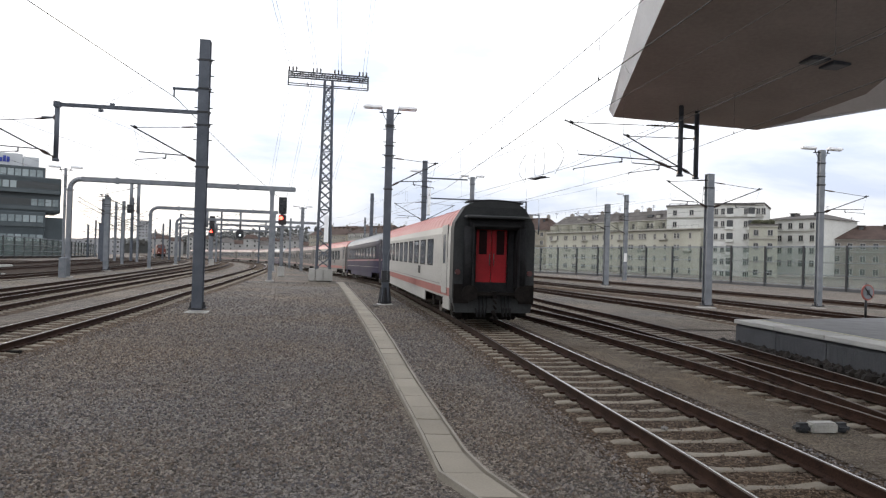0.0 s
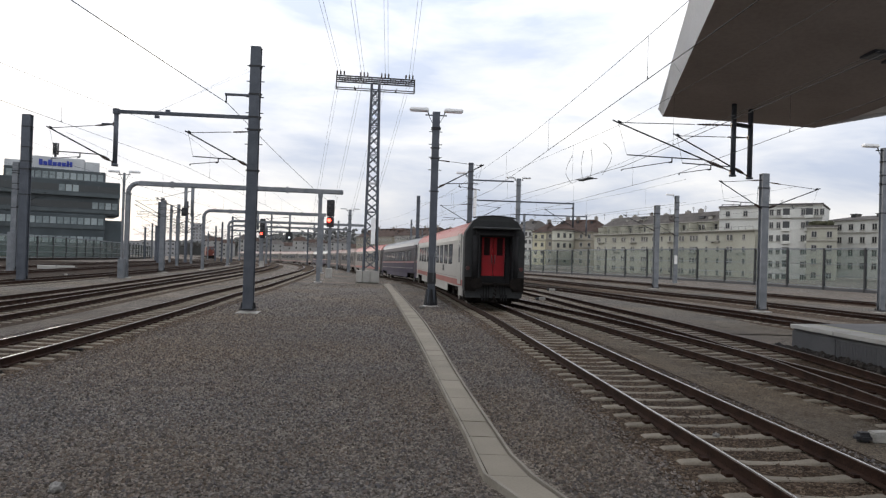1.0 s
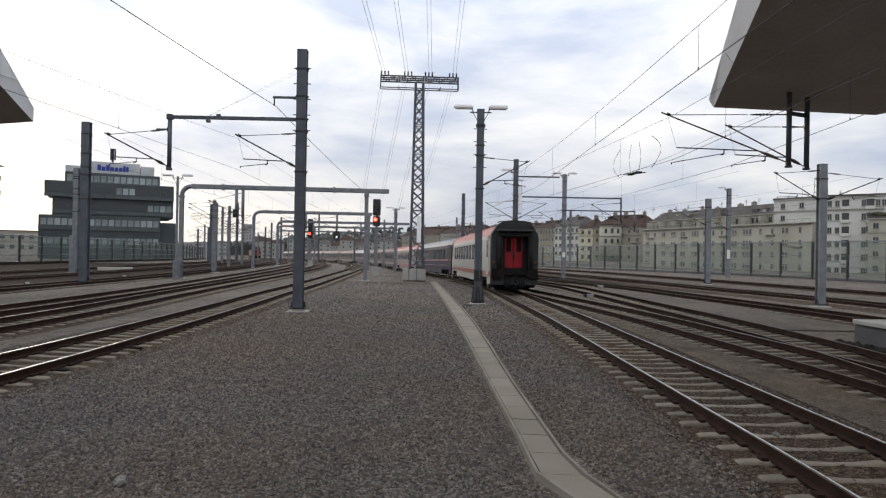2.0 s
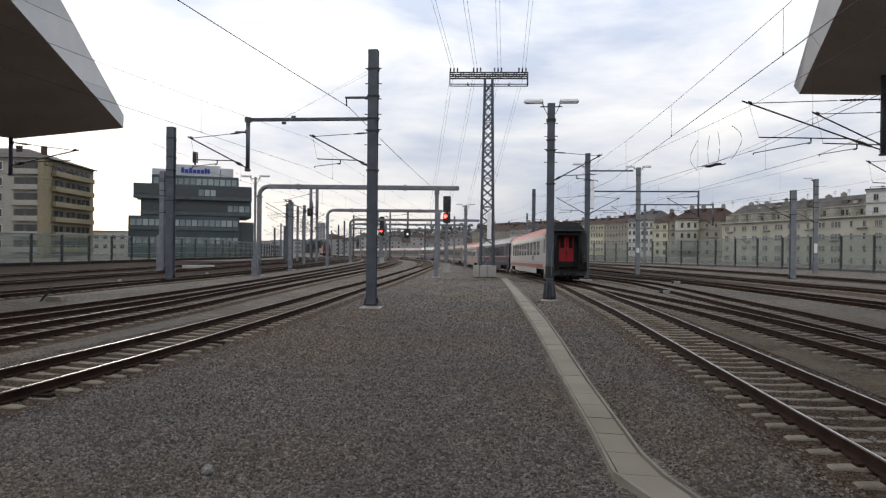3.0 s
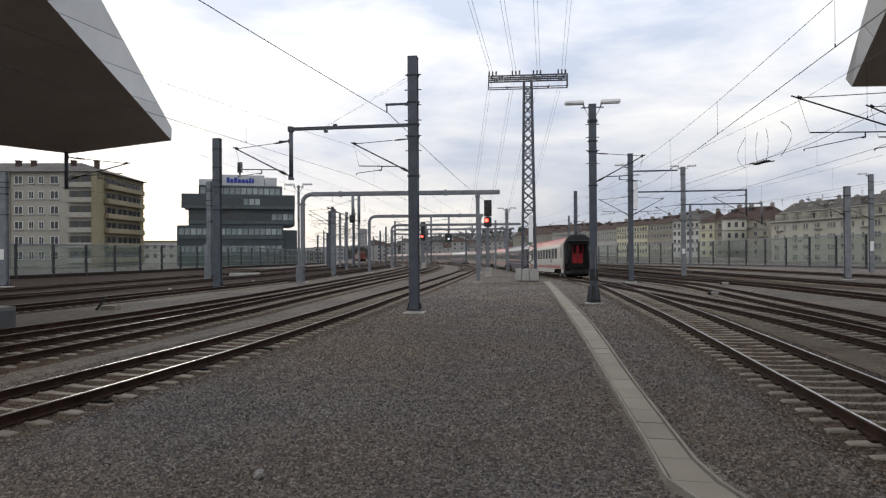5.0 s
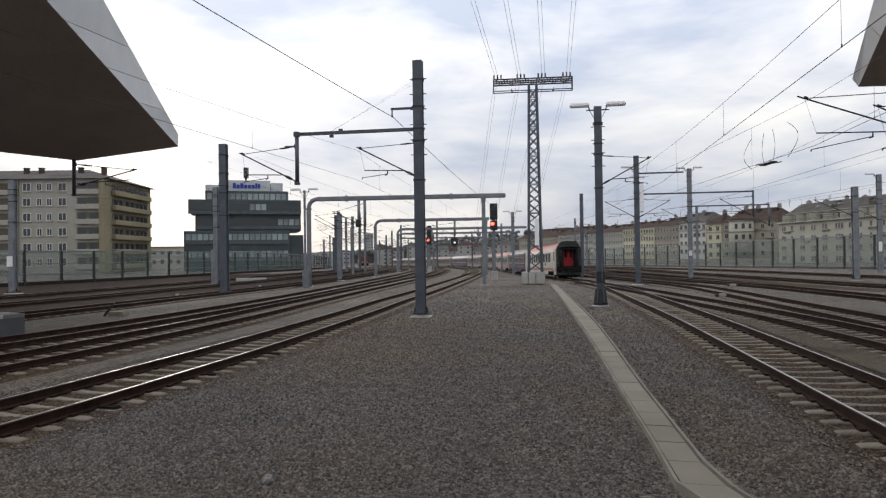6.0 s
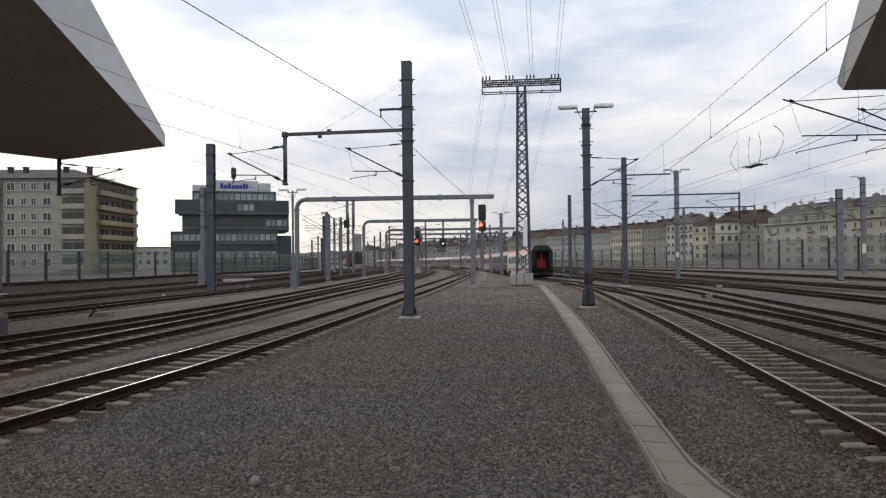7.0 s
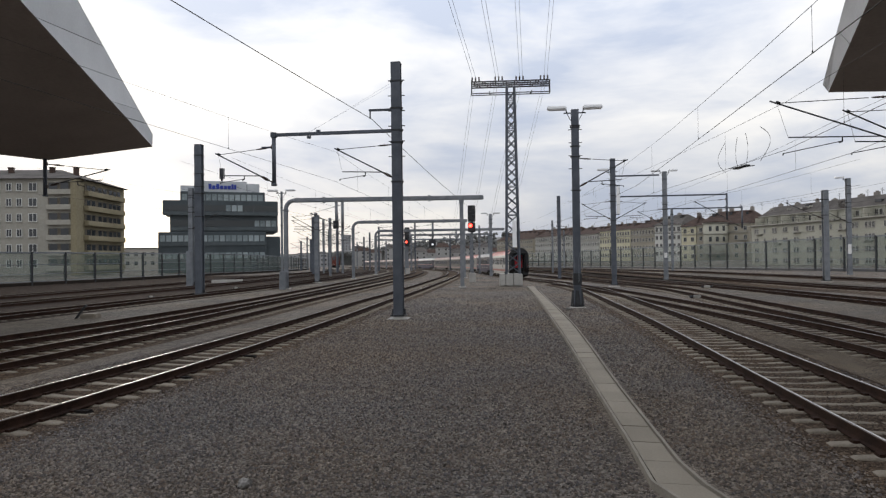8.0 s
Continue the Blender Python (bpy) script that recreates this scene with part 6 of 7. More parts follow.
def build_office():
    """The dark stepped glass office block with the roof sign."""
    dark = material("dark office cladding", (0.030, 0.041, 0.047), (0.060, 0.076, 0.084), 0.45, 0.1, 0.3, 6, 0.03)
    band = material("grey-green spandrel", (0.046, 0.059, 0.065), (0.084, 0.102, 0.110), 0.4, 0.1, 0.5, 6, 0.02)
    pane = glass_material("dark office glass", (0.018, 0.024, 0.027), 0.3)
    # paler panes: the sky's reflection is put into their colour
    sky_pane = material("office glass with painted sky reflection", (0.10, 0.13, 0.14), (0.30, 0.35, 0.36), 0.2, 0, 0.8, 3, 0, per_object=0.5)
    light = material("pale metal roof cladding", (0.36, 0.38, 0.40), (0.48, 0.50, 0.52), 0.45, 0.2, 0.4, 6, 0.02)
    blue = material("blue sign paint", (0.02, 0.035, 0.24), (0.03, 0.055, 0.34), 0.5, 0, 1, 10, 0)
    h = thing("office_building", "dark stepped glass office block with pale roof box", "building", pose(*polar(34.9, 165), 0, 0, 0, 34.9))
    # x to the right along the front, y away
    for x0, x1, z0, z1, y0 in ((-13.9, 10.4, -0.5, 9.0, 0.0), (10.3, 13.9, -0.5, 8.0, 2.0), (-11.4, 13.2, 8.9, 13.5, 0.8), (-12.9, 13.2, 13.4, 16.5, 0.0), (-9.1, 10.2, 16.4, 18.7, 0.6)):
        bm = bmesh.new()
        box(bm, ((x0 + x1) / 2, 7 + y0, (z0 + z1) / 2), (x1 - x0, 14, z1 - z0))
        soften(bm, 0.15, 1)
        part("storey", bm, dark, h)
    for x0, x1, z, y0, glass in ((-13.6, 10.1, 3.4, 0.0, sky_pane), (-13.6, 10.1, 7.5, 0.0, sky_pane), (-11.1, 12.9, 11.1, 0.8, pane), (7.6, 12.9, 11.1, 0.74, sky_pane), (-12.6, 12.9, 14.7, 0.0, pane), (1.0, 5.0, 14.7, -0.06, sky_pane), (-8.8, 9.8, 17.3, 0.6, sky_pane)):
        n = int((x1 - x0) / 1.3)
        wbm = bmesh.new()
        box(wbm, (0, 0, 0), ((x1 - x0) / n - (0.22 if glass is sky_pane else 0.05), 0.06, 1.45))
        me = mesh_of("window", wbm, glass)
        for i in range(n):
            piece("window", me, h, pose(x0 + (i + 0.5) * (x1 - x0) / n, y0 - 0.03, z))
        bm = bmesh.new()
        box(bm, ((x0 + x1) / 2, y0 - 0.12, z - 1.3), (x1 - x0 + 0.6, 0.3, 0.8))
        part("spandrel", bm, band, h)
    for x0, x1, z0, z1 in ((-4.6, 6.0, 18.7, 21.4), (-9.1, -4.7, 18.7, 20.2), (6.1, 9.0, 18.7, 20.9)):
        bm = bmesh.new()
        box(bm, ((x0 + x1) / 2, 5, (z0 + z1) / 2), (x1 - x0, 6, z1 - z0))
        soften(bm, 0.08, 1)
        part("roof_box", bm, light, h, "pale metal roof box")
    # the sign: plain bars in its colour
    x = -2.8
    for w, t in ((0.7, 1.25), (0.75, 0.85), (0.75, 1.25), (0.75, 0.85), (0.7, 0.85), (0.75, 0.85), (0.5, 1.25), (0.5, 1.1)):
        bm = bmesh.new()
        box(bm, (x + w / 2, 1.9, 19.45 + t / 2), (w, 0.16, t))
        part("sign_bar", bm, blue, h, "plain blue sign bar")
        x += w + 0.14
    bm = bmesh.new()
    rod(bm, (0.3, 6, 21.0), (0.3, 6, 25.0), 0.25, 10)
    part("antenna_pole", bm, IRON, h)
    for k in range(5):
        a = k * 1.257
        bm = bmesh.new()
        rod(bm, (0.3 + 0.5 * math.cos(a), 6 + 0.5 * math.sin(a), 22.4), (0.3 + 0.5 * math.cos(a), 6 + 0.5 * math.sin(a), 25.0), 0.16, 8)
        part("antenna_panel", bm, IRON, h)


def build_far():
    """The hill, trees and houses at the end of the view."""
    # the woods' colour is lightened and greyed for the haze of distance
    leaf = material("grey-green woods with painted haze", (0.105, 0.108, 0.105), (0.175, 0.175, 0.168), 0.95, 0, 0.03, 0.4, 0.5)
    rng = random.Random(9)
    bm = bmesh.new()
    prev = None
    for i in range(61):
        az = 44 - i * 1.35
        d = 620
        hgt = 5 + 17 * math.exp(-((az - 11) / 11.0) ** 2) + 4 * math.exp(-((az + 6) / 6.0) ** 2) + rng.uniform(-1.2, 1.2)
        p = polar(az, d)
        q = polar(az, d + 260)
        row = [bm.verts.new((*p, -6)), bm.verts.new((p[0], p[1], hgt * 0.7)), bm.verts.new((*q, hgt * 1.35))]
        if prev:
            for k in range(2):
                bm.faces.new((prev[k], row[k], row[k + 1], prev[k + 1]))
        prev = row
    hill = part("distant_hill", bm, leaf)
    tagged(hill, "low wooded hill far behind the houses", "hill", kind="structure")
    # tree clumps on the hill
    bm = bmesh.new()
    for i in range(1300):
        az = rng.uniform(-10, 30)
        d = rng.uniform(560, 640)
        x, y = polar(az, d)
        z = 4 + 17 * math.exp(-((az - 11) / 11.0) ** 2) * rng.uniform(0.2, 1.15)
        r = rng.uniform(1.0, 2.4)
        bmesh.ops.create_icosphere(bm, subdivisions=1, radius=r, matrix=Matrix.Translation((x, y, z)) @ Matrix.Diagonal((1, 1, rng.uniform(0.7, 1.1), 1)))
    for v in bm.verts:
        v.co += Vector((rng.uniform(-0.8, 0.8), rng.uniform(-0.8, 0.8), rng.uniform(-0.8, 0.8)))
    woods = part("far_woods", bm, leaf)
    tagged(woods, "far bare woods on the hill, greyed by painted haze", "trees", kind="stuff")
    # haze is mixed into the plaster colour of these blocks as well
    for az, d, w, top in ((24.2, 700, 9, 27.0), (28.2, 520, 30, 6.0), (31.0, 540, 34, 5.0), (26.2, 500, 22, 6.5), (33.5, 560, 34, 5.5)):
        build_house(polar(az + math.degrees(w / d), d), polar(az, d), 12, top, top + 0.5, plaster("hazy pale plaster", (0.24, 0.24, 0.25), (0.33, 0.33, 0.34)), SLATE, "hazy pale flat-roofed block far off", base=-5, bay=2.6, win=(1.2, 1.3), chimneys=0, ledges=False, seed=int(az), flat=True)
    pale = plaster("far pale plaster", (0.24, 0.24, 0.235), (0.36, 0.355, 0.345))
    for i in range(16):
        az = 9 + i * 0.95 + rng.uniform(-0.3, 0.3)
        d = rng.uniform(470, 590)
        w = rng.uniform(1.0, 1.7)
        top = rng.uniform(5.0, 10.5)
        build_house(polar(az + w, d), polar(az, d), 12, top, top + 3.0, pale, TILES if i % 3 else SLATE, "pale house far behind the tracks", base=-5, bay=3.4, chimneys=1, ledges=False, seed=20 + i)


# ---- small things ----
def build_fittings():
    def plate(x, y, z, w, h, label, mat=WHITE_PAINT, turn=9):
        bm = bmesh.new()
        box(bm, (0, 0, 0), (w, 0.03, h), turn)
        soften(bm, 0.006, 1)
        ob = part("mast_plate", bm, mat)
        ob.matrix_basis = pose(x, y, z)
        tagged(ob, label, "plate")
    plate(21.1, 78.47, 2.6, 0.34, 1.0, "tall blank white plate on a lamp mast")
    plate(-47.85, 38.66, 2.3, 0.5, 0.8, "blank white plate on a grey mast")
    plate(2.66, 70.61, 2.2, 0.3, 0.5, "small blank white plate on a mast")
    w = thing("tension_weight", "pale stack of tensioning weights beside a mast", "weight stack", pose(-1.56, 58.1, 0))
    bm = bmesh.new()
    box(bm, (0, 0, 6.9), (0.26, 0.26, 2.3), 9)
    part("weight_column", bm, FASCIA, w)
    for z in (5.7, 8.1):
        bm = bmesh.new()
        bar(bm, (-0.3, 0, z), (0.1, 0, z), 0.06)
        part("guide_bracket", bm, IRON, w)
    for x, y, h in ((-41.32, 54.83, 3.4), (-27.87, 48.75, 1.5)):
        c = thing("switch_cabinet", "grey steel switch cabinet fixed to a mast", "cabinet", pose(x, y, GROUND_Z, 0, 0, 9))
        bm = bmesh.new()
        w = 0.44 if h < 2 else 0.45
        box(bm, (0, 0, h / 2), (w, 0.5, h))
        soften(bm, 0.03, 1)
        body = part("cabinet_body", bm, MAST_GREY, c)
        bm = bmesh.new()
        box(bm, (0, -0.262, h / 2), (w - 0.09, 0.02, h - 0.2))
        part("cabinet_door", bm, MAST_GREY, body)
    k = thing("low_wall", "low pale concrete cable housing near the fence", "wall", pose(-43.96, 63.4, GROUND_Z, 0, 0, 30))
    for i in range(2):
        bm = bmesh.new()
        box(bm, (i * 1.65, 0, 0.16), (1.6, 0.6, 0.36))
        soften(bm, 0.04, 1)
        part("concrete_unit", bm, CONCRETE, k)
    h = thing("hanging_signal", "small hooded signal with a white light hung from a portal", "signal", pose(-29.6, 96.04, 0, 0, 0, 12))
    bm = bmesh.new()
    rod(bm, (0, 0, 6.4), (0, 0, 4.5), 0.10, 8)
    part("hanger", bm, IRON, h)
    bm = bmesh.new()
    box(bm, (0, -0.1, 4.45), (1.0, 0.3, 1.15))
    soften(bm, 0.1, 2)
    head = part("signal_head", bm, IRON, h)
    bm = bmesh.new()
    rod(bm, (0.05, -0.26, 4.25), (0.05, -0.32, 4.25), 0.15, 16)
    part("white_light", bm, WHITE_GLOW, head, "lit white signal light")



DIRTY_WHITE = material("weathered white paint", (0.24, 0.235, 0.215), (0.40, 0.39, 0.36), 0.6, 0, 5, 60, 0.1)


def build_small():
    def marker(x, y, turn, size):
        m = thing("ground_signal", "low white and black lamp box beside the rail", "signal", pose(x, y, GROUND_Z, 0, 0, turn))
        bm = bmesh.new()
        box(bm, (0, 0, 0.09 * size), (0.44 * size, 0.20 * size, 0.17 * size))
        soften(bm, 0.03 * size, 2)
        part("white_housing", bm, DIRTY_WHITE, m)
        for s in (-1, 1):
            bm = bmesh.new()
            box(bm, (s * 0.32 * size, 0, 0.085 * size), (0.26 * size, 0.20 * size, 0.16 * size))
            soften(bm, 0.06 * size, 3)
            part("black_end", bm, IRON, m)
    marker(5.61, 9.9, 8, 0.97)
    marker(3.11, 39.9, 8, 1.05)
    marker(4.77, 52.4, 8, 1.0)
    marker(-33.79, 51.12, 8, 0.65)
    marker(-32.03, 38.37, 8, 0.6)
    for x, y in ((-8.77, 8.79), (-9.15, 11.82), (-9.48, 14.8)):
        bm = bmesh.new()
        box(bm, (0, 0, 0.035), (0.32, 0.2, 0.07))
        soften(bm, 0.03, 2)
        rod(bm, (-0.15, 0, 0.06), (-0.42, 0.05, 0.05), 0.02, 8)
        ob = part("track_sensor", bm, UNDER)
        ob.matrix_basis = pose(x, y, GROUND_Z, 0, 0, 12)
        tagged(ob, "flat dark rubber box lying beside the rail", "track sensor", "rubber boxes beside the rail")
    s = thing("track_sign", "small round red-rimmed sign on a short post", "sign", pose(18.84, 29.97, GROUND_Z, 0, 0, 18))
    bm = bmesh.new()
    rod(bm, (0, 0, 0), (0, 0, 1.75), 0.05, 8)
    part("post", bm, IRON, s)
    bm = bmesh.new()
    rod(bm, (0, -0.05, 1.35), (0, -0.09, 1.35), 0.36, 24)
    part("rim", bm, COACH_RED, s)
    bm = bmesh.new()
    rod(bm, (0, -0.09, 1.35), (0, -0.105, 1.35), 0.29, 24)
    part("face", bm, MAST_GREY, s)
    bm = bmesh.new()
    bar(bm, (-0.22, -0.115, 1.57), (0.22, -0.115, 1.13), 0.07, 0.02)
    box(bm, (0, -0.112, 1.35), (0.16, 0.014, 0.24))
    part("symbol", bm, IRON, s)
    # buffer post and low kerb wall by the left platform road
    w = thing("buffer_stop_arm", "leaning dark steel arm over a low concrete block", "track stop", pose(-23.14, 23.45, GROUND_Z, 0, 0, 9))
    bm = bmesh.new()
    bar(bm, (-0.35, 0, 0.0), (0.15, 0, 0.62), 0.09, 0.07)
    part("steel_arm", bm, IRON, w)
    bm = bmesh.new()
    box(bm, (0.22, 0.2, 0.10), (0.72, 0.5, 0.24))
    soften(bm, 0.05, 2)
    part("concrete_block", bm, SLEEPER, w)
    for x, y, r in ((-4.24, 6.39, 0.085), (-3.15, 30.79, 0.12), (3.84, 12.82, 0.06), (3.26, 9.77, 0.06)):
        bm = bmesh.new()
        bmesh.ops.create_icosphere(bm, subdivisions=2, radius=r)
        rng = random.Random(int(x * 10))
        for v in bm.verts:
            v.co *= rng.uniform(0.75, 1.15)
            v.co.z *= 0.75
        ob = part("stone", bm, STONE_CHIP)
        ob.matrix_basis = pose(x, y, GROUND_Z + r * 0.45)
        tagged(ob, "single pale broken stone lying on the gravel", "stone")
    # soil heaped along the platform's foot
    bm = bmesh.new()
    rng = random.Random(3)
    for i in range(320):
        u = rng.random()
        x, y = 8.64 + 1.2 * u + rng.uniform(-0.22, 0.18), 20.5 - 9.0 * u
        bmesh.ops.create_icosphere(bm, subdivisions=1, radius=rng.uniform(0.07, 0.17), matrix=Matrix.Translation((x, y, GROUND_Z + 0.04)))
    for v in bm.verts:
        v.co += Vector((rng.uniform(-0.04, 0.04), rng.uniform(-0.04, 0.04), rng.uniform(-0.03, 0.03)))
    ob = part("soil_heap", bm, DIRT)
    tagged(ob, "dark soil heaped along the platform foot", "soil", kind="stuff")


def build_strips():
    """Pale gravel paths between the tracks."""
    for pts, w in (([(-21.41, 17.12), (-21.94, 22.53), (-23.19, 33.74), (-26.78, 51.09), (-31.6, 73.53), (-36.5, 93.94)], 2.4), ([(10.09, 24.41), (9.46, 30.53), (7.83, 37.67), (5.28, 46.85), (1.72, 59.1)], 2.0),
                   ([(26.93, 22.29), (23.85, 36.57), (19.28, 50.86), (13.69, 67.19), (7.59, 85.57)], 2.0)):
        bm = bmesh.new()
        sweep(bm, smooth_line(pts, 1.0), [(-w, GROUND_Z + 0.004), (-w + 0.3, GROUND_Z + 0.028), (w - 0.9, GROUND_Z + 0.028), (w - 0.6, GROUND_Z + 0.004)], closed=False)
        ob = part("gravel_path", bm, PALE_GRAVEL)
        tagged(ob, "pale fine gravel path between tracks", "path", kind="structure")
    # the worn tan strip between the train's track and the siding
    left, right = smooth_line(R1, 1.0), smooth_line(R2A, 1.0)
    bm = bmesh.new()
    rows = []
    for y in range(2, 31):
        a, b = np.interp(y, left[:, 1], left[:, 0]) + 1.5, np.interp(y, right[:, 1], right[:, 0]) - 1.15
        if b - a < 0.15:
            break
        rows.append([bm.verts.new((a + (b - a) * k / 3, y, GROUND_Z + 0.018)) for k in range(4)])
    for p, q in zip(rows, rows[1:]):
        for k in range(3):
            bm.faces.new((p[k], p[k + 1], q[k + 1], q[k]))
    ob = part("gravel_path", bm, TAN_GRAVEL)
    tagged(ob, "worn strip of fine tan gravel between two tracks", "path", kind="structure")


def build_fields():
    """Broad brown ballast under the outer tracks."""
    for pts, half_l, half_r, bed in ((L5, 27.0, 8.2, DARK_BALLAST), (R5, 3.2, 3.2, BALLAST)):
        bm = bmesh.new()
        sweep(bm, smooth_line(pts, 2.0), [(-half_l, GROUND_Z + 0.003), (half_r, GROUND_Z + 0.003)], closed=False)
        ob = part("ballast_field", bm, bed)
        tagged(ob, "broad dark brown ballast under the outer tracks", "ballast", kind="structure")


def scatter_stones(name, label, category, x, y, z, size, rng, mat):
    """Many small broken stones in one mesh."""
    n = len(x)
    base = np.array([(1, 0, 0), (-1, 0, 0), (0, 1, 0), (0, -1, 0), (0, 0, 1), (0, 0, -1)], float)
    tri = np.array([(0, 2, 4), (2, 1, 4), (1, 3, 4), (3, 0, 4), (2, 0, 5), (1, 2, 5), (3, 1, 5), (0, 3, 5)])
    v = base[None] * rng.uniform(0.6, 1.35, (n, 6, 1)) * size[:, None, None]
    v += rng.normal(0, 0.18, (n, 6, 3)) * size[:, None, None]
    a = rng.uniform(0, 6.28, n)
    c, s = np.cos(a)[:, None], np.sin(a)[:, None]
    v = np.stack([v[:, :, 0] * c - v[:, :, 1] * s, v[:, :, 0] * s + v[:, :, 1] * c, v[:, :, 2] * 0.8], -1)
    v += np.stack([x, y, z + size * 0.35], -1)[:, None]
    f = tri[None] + (np.arange(n) * 6)[:, None, None]
    me = bpy.data.meshes.new(name)
    me.from_pydata(v.reshape(-1, 3).tolist(), [], f.reshape(-1, 3).tolist())
    me.materials.append(mat)
    tagged(new(name, me), label, category, kind="stuff")


def build_chips():
    """Loose stones on the near ground."""
    rng = np.random.default_rng(5)
    n = 150000
    y = 5.2 + np.minimum(rng.exponential(9.0, n), 44 + 4 * rng.random(n))
    x = -10.8 - 0.12 * y + rng.random(n) * (19.6 - 0.03 * y)
    keep = np.ones(n, bool)
    lines = {}
    for key, pts, half in (("through", R1, 1.3), ("siding", R2A, 1.25), ("curve", L1, 1.3)):
        line = lines[key] = smooth_line(pts, 1.0)
        keep &= np.abs(x - np.interp(y, line[:, 1], line[:, 0])) > half - 0.12 + 0.2 * rng.random(n)
    trough = np.interp(y, [5.3, 6.6, 8.9, 13.45, 18.96, 25.5, 39.2, 54], [1.3, 0.6, -0.04, -0.82, -1.72, -2.88, -5.5, -8.4])
    keep &= np.abs(x - trough) > np.interp(y, [5, 9, 14], [0.52, 0.33, 0.36])
    strip = (x > np.interp(y, lines["through"][:, 1], lines["through"][:, 0]) + 1.45) & (rng.random(n) < 0.8)
    keep &= ~strip
    x, y = x[keep], y[keep]
    size = rng.uniform(0.010, 0.025, len(x)) * (1 + 0.02 * np.minimum(y - 6, 25))
    scatter_stones("loose_gravel", "loose grey broken stones covering the ground", "gravel", x, y, np.full(len(x), GROUND_Z), size, rng, CHIP_MAT)


def build_ballast_stones():
    """Loose brown stones in the beds of the near tracks, heaped between and over the ends of the sleepers."""
    rng = np.random.default_rng(8)
    xs, ys = [], []
    for pts, n, y0, y1 in ((R1, 34000, 4.5, 34), (R2A, 12000, 8, 26), (L1, 24000, 7, 36), (L2, 9000, 12, 34)):
        line = smooth_line(pts, 0.5)
        y = y0 + (y1 - y0) * rng.random(n) ** 1.7
        off = rng.uniform(-1.28, 1.28, n)
        off = off[(np.abs(np.abs(off) - 0.753) > 0.085)]
        y = y[:len(off)]
        xs.append(np.interp(y, line[:, 1], line[:, 0]) + off)
        ys.append(y)
    x, y = np.concatenate(xs), np.concatenate(ys)
    size = rng.uniform(0.008, 0.020, len(x))
    z = GROUND_Z - 0.001 + rng.random(len(x)) ** 3 * 0.016
    scatter_stones("loose_ballast", "loose brown broken stones between the sleepers", "ballast", x, y, z, size, rng, BALLAST_CHIP)


def chip_material(name, tint):
    m = bpy.data.materials.new(name)
    m.use_nodes = True
    n, l = m.node_tree.nodes, m.node_tree.links
    b = n["Principled BSDF"]
    b.inputs["Roughness"].default_value, b.inputs["Specular IOR Level"].default_value = 0.9, 0.2
    g = n.new("ShaderNodeNewGeometry")
    r = n.new("ShaderNodeValToRGB")
    shade = lambda *c: tuple(a * b for a, b in zip(c, tint)) + (1,)
    r.color_ramp.elements[0].color, r.color_ramp.elements[1].color = shade(0.076, 0.064, 0.054), shade(0.255, 0.224, 0.192)
    e = r.color_ramp.elements.new(0.6)
    e.color = shade(0.152, 0.129, 0.109)
    for at, tone in ((0.3, shade(0.100, 0.096, 0.098)), (0.45, shade(0.150, 0.118, 0.092)), (0.8, shade(0.195, 0.180, 0.168))):
        r.color_ramp.elements.new(at).color = tone
    l.new(g.outputs["Random Per Island"], r.inputs["Fac"])
    l.new(drift(n, l, r.outputs["Color"]), b.inputs["Base Color"])
    return m


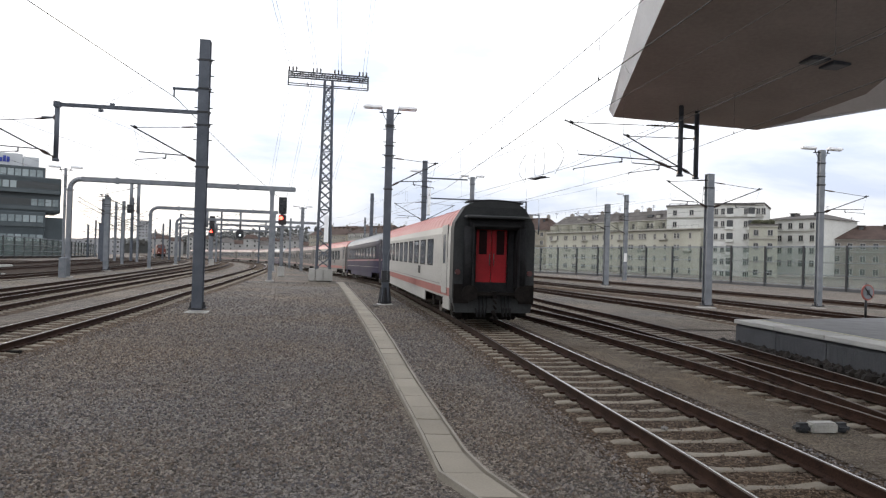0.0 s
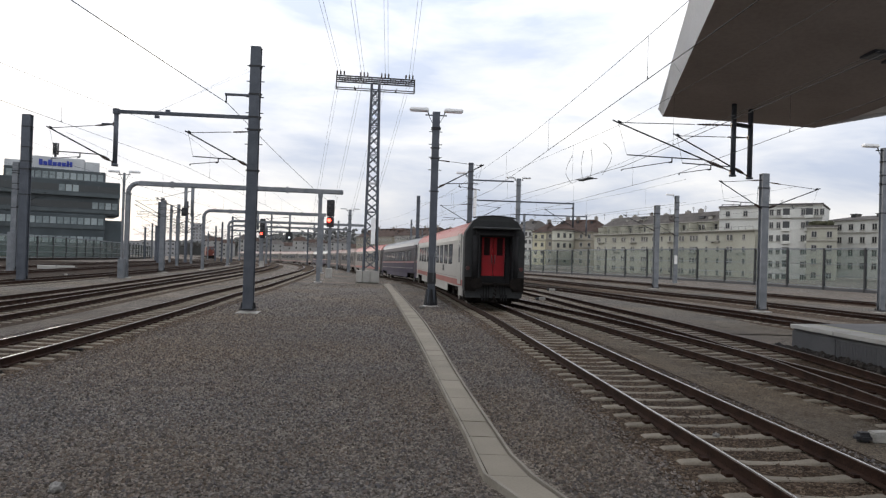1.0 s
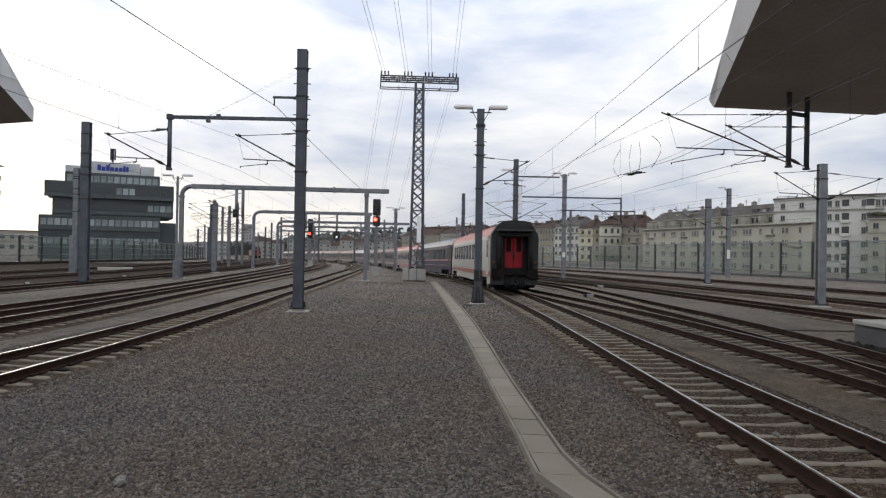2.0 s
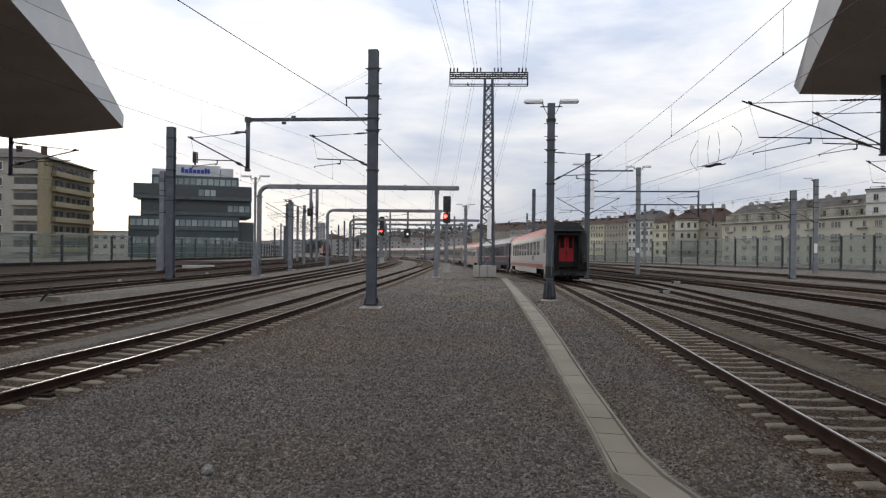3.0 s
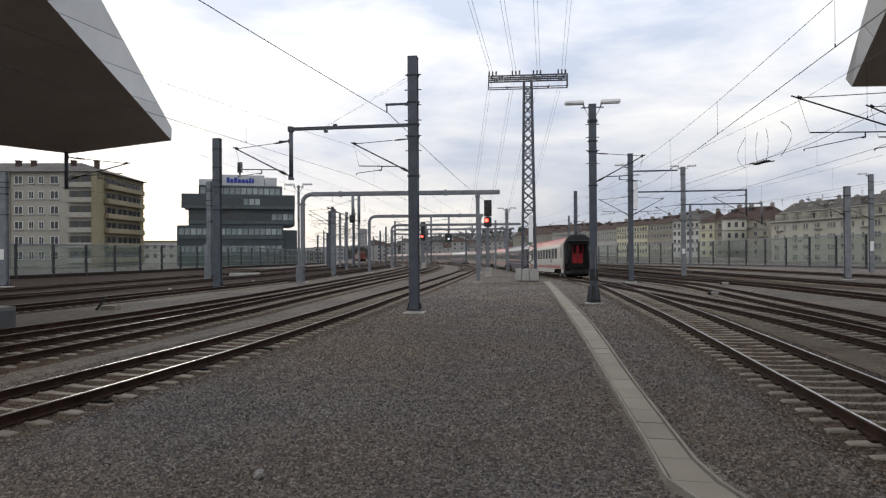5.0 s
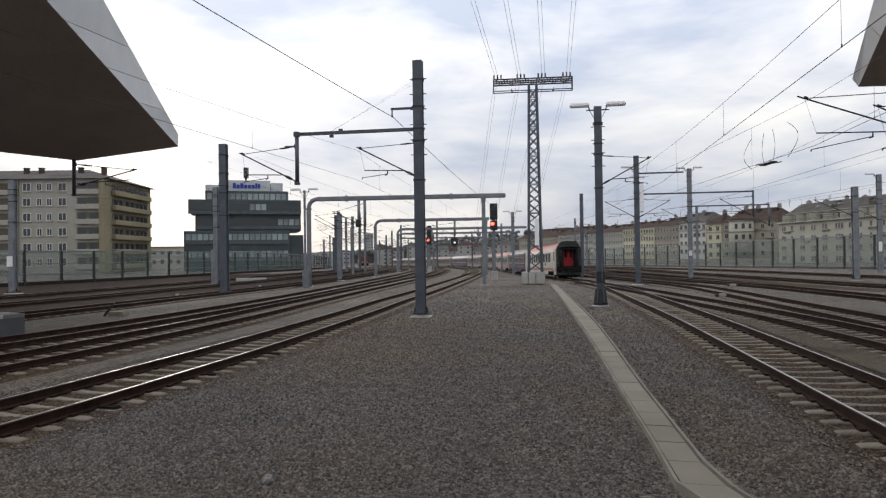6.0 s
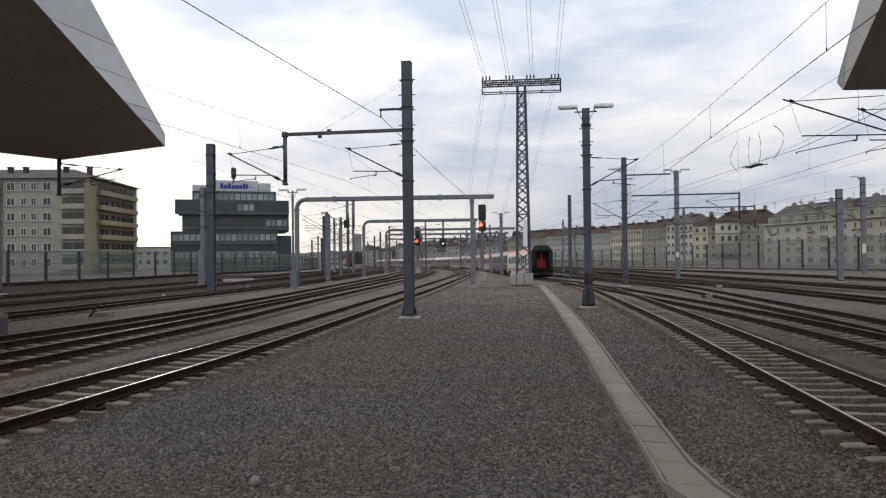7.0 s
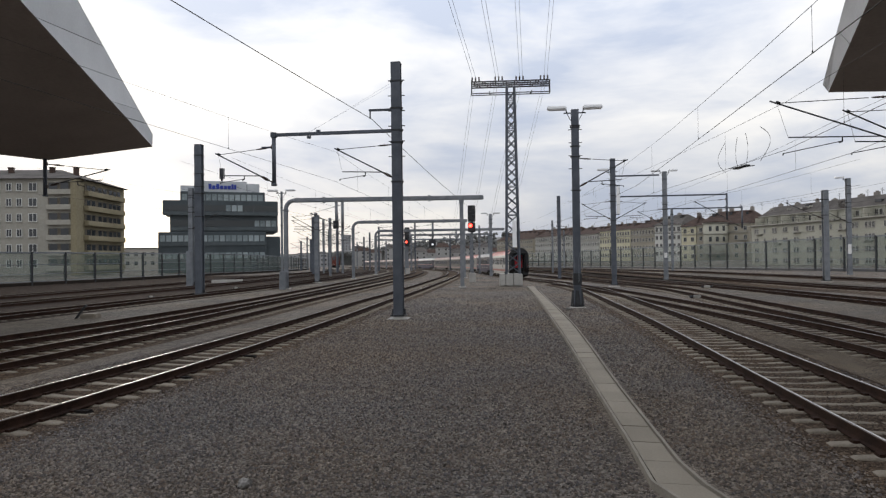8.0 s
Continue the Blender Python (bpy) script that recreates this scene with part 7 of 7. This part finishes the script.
CHIP_MAT = chip_material("loose stones", (0.93, 0.93, 0.955))
BALLAST_CHIP = chip_material("loose brown ballast stones", (0.74, 0.64, 0.55))
build_masts()
build_gantry((-27.77, 49.16), (-13.77, 52.65), 7.1, 1.8, hangers=((0.29, 2.15, 0.9), (0.325, 2.4, 0)))
build_gantry((-32.7, 73.84), (-19.8, 76.94), 6.6, 0.4, hangers=((0.45, 2.0, 0), (0.72, 2.0, 0)))
build_gantry((-38.11, 94.45), (-21.1, 98.45), 6.4, 2.0, hangers=((0.3, 2.0, 0), (0.7, 2.0, 0)))
build_gantry((-47.63, 118.45), (-27.14, 124.46), 6.6, 0.4)
build_gantry((-59.79, 148.06), (-40.3, 154.08), 6.6, 0.4)
build_signal(-15.73, 64.18, 7.35, 2.7, 5.35, "tall main signal showing red beside the portal")
build_signal(-34.32, 98.21, 7.0, 3.0, 4.75, "main signal showing red between curving tracks")
build_lattice()
build_wires()
build_section_insulator()
build_trough()
build_platforms()
build_canopies()
build_fences()
build_city()
build_apartment()
build_low_block()
build_office()
build_far()
build_small()
build_fittings()
build_strips()
build_fields()
build_chips()
build_ballast_stones()

# ---- tracks, piece by piece ----
build_track(R1, SHINE, "ballasted railway track with polished rails and concrete sleepers", first=3.0, near=70)
build_track(R2A, (DULL_HEAD, WORN_HEAD), "ballasted siding track with rusty rails joining the main line", first=3.0, near=45, drop=-0.004)
build_track(R2B, DULL_HEAD, "ballasted siding track leaving over a set of points", first=18.0, near=60, drop=-0.009)
build_track(R4, DULL_HEAD, "rusty empty track beyond the platform", first=20.0, near=60)
build_track(R5, DULL_HEAD, "rusty empty track nearer the fence", first=25.0, near=60)
build_track(R6, DULL_HEAD, "rusty empty outermost track along the fence", first=30.0, near=30)
build_track(L1, (BRIGHT_WORN, BRIGHT_WORN), "curving railway track with polished rails and concrete sleepers", first=3.0, near=80)
build_track(L2, (WORN_HEAD, DULL_HEAD), "second curving track with dull rails", first=5.0, near=70)
build_track(L3, DULL_HEAD, "third curving track beside the low platform", first=6.0, near=60)
build_track(L4, DULL_HEAD, "outer track with rusty rails by the glass fence", first=20.0, near=50, bed=DARK_BALLAST)
build_track(L5, DULL_HEAD, "outermost track with rusty rails at the fence", first=30.0, near=30, bed=DARK_BALLAST)
build_track(L6, DULL_HEAD, "rusty storage track close under the glass fence", sleepers=False, bed=DARK_BALLAST)

motions()
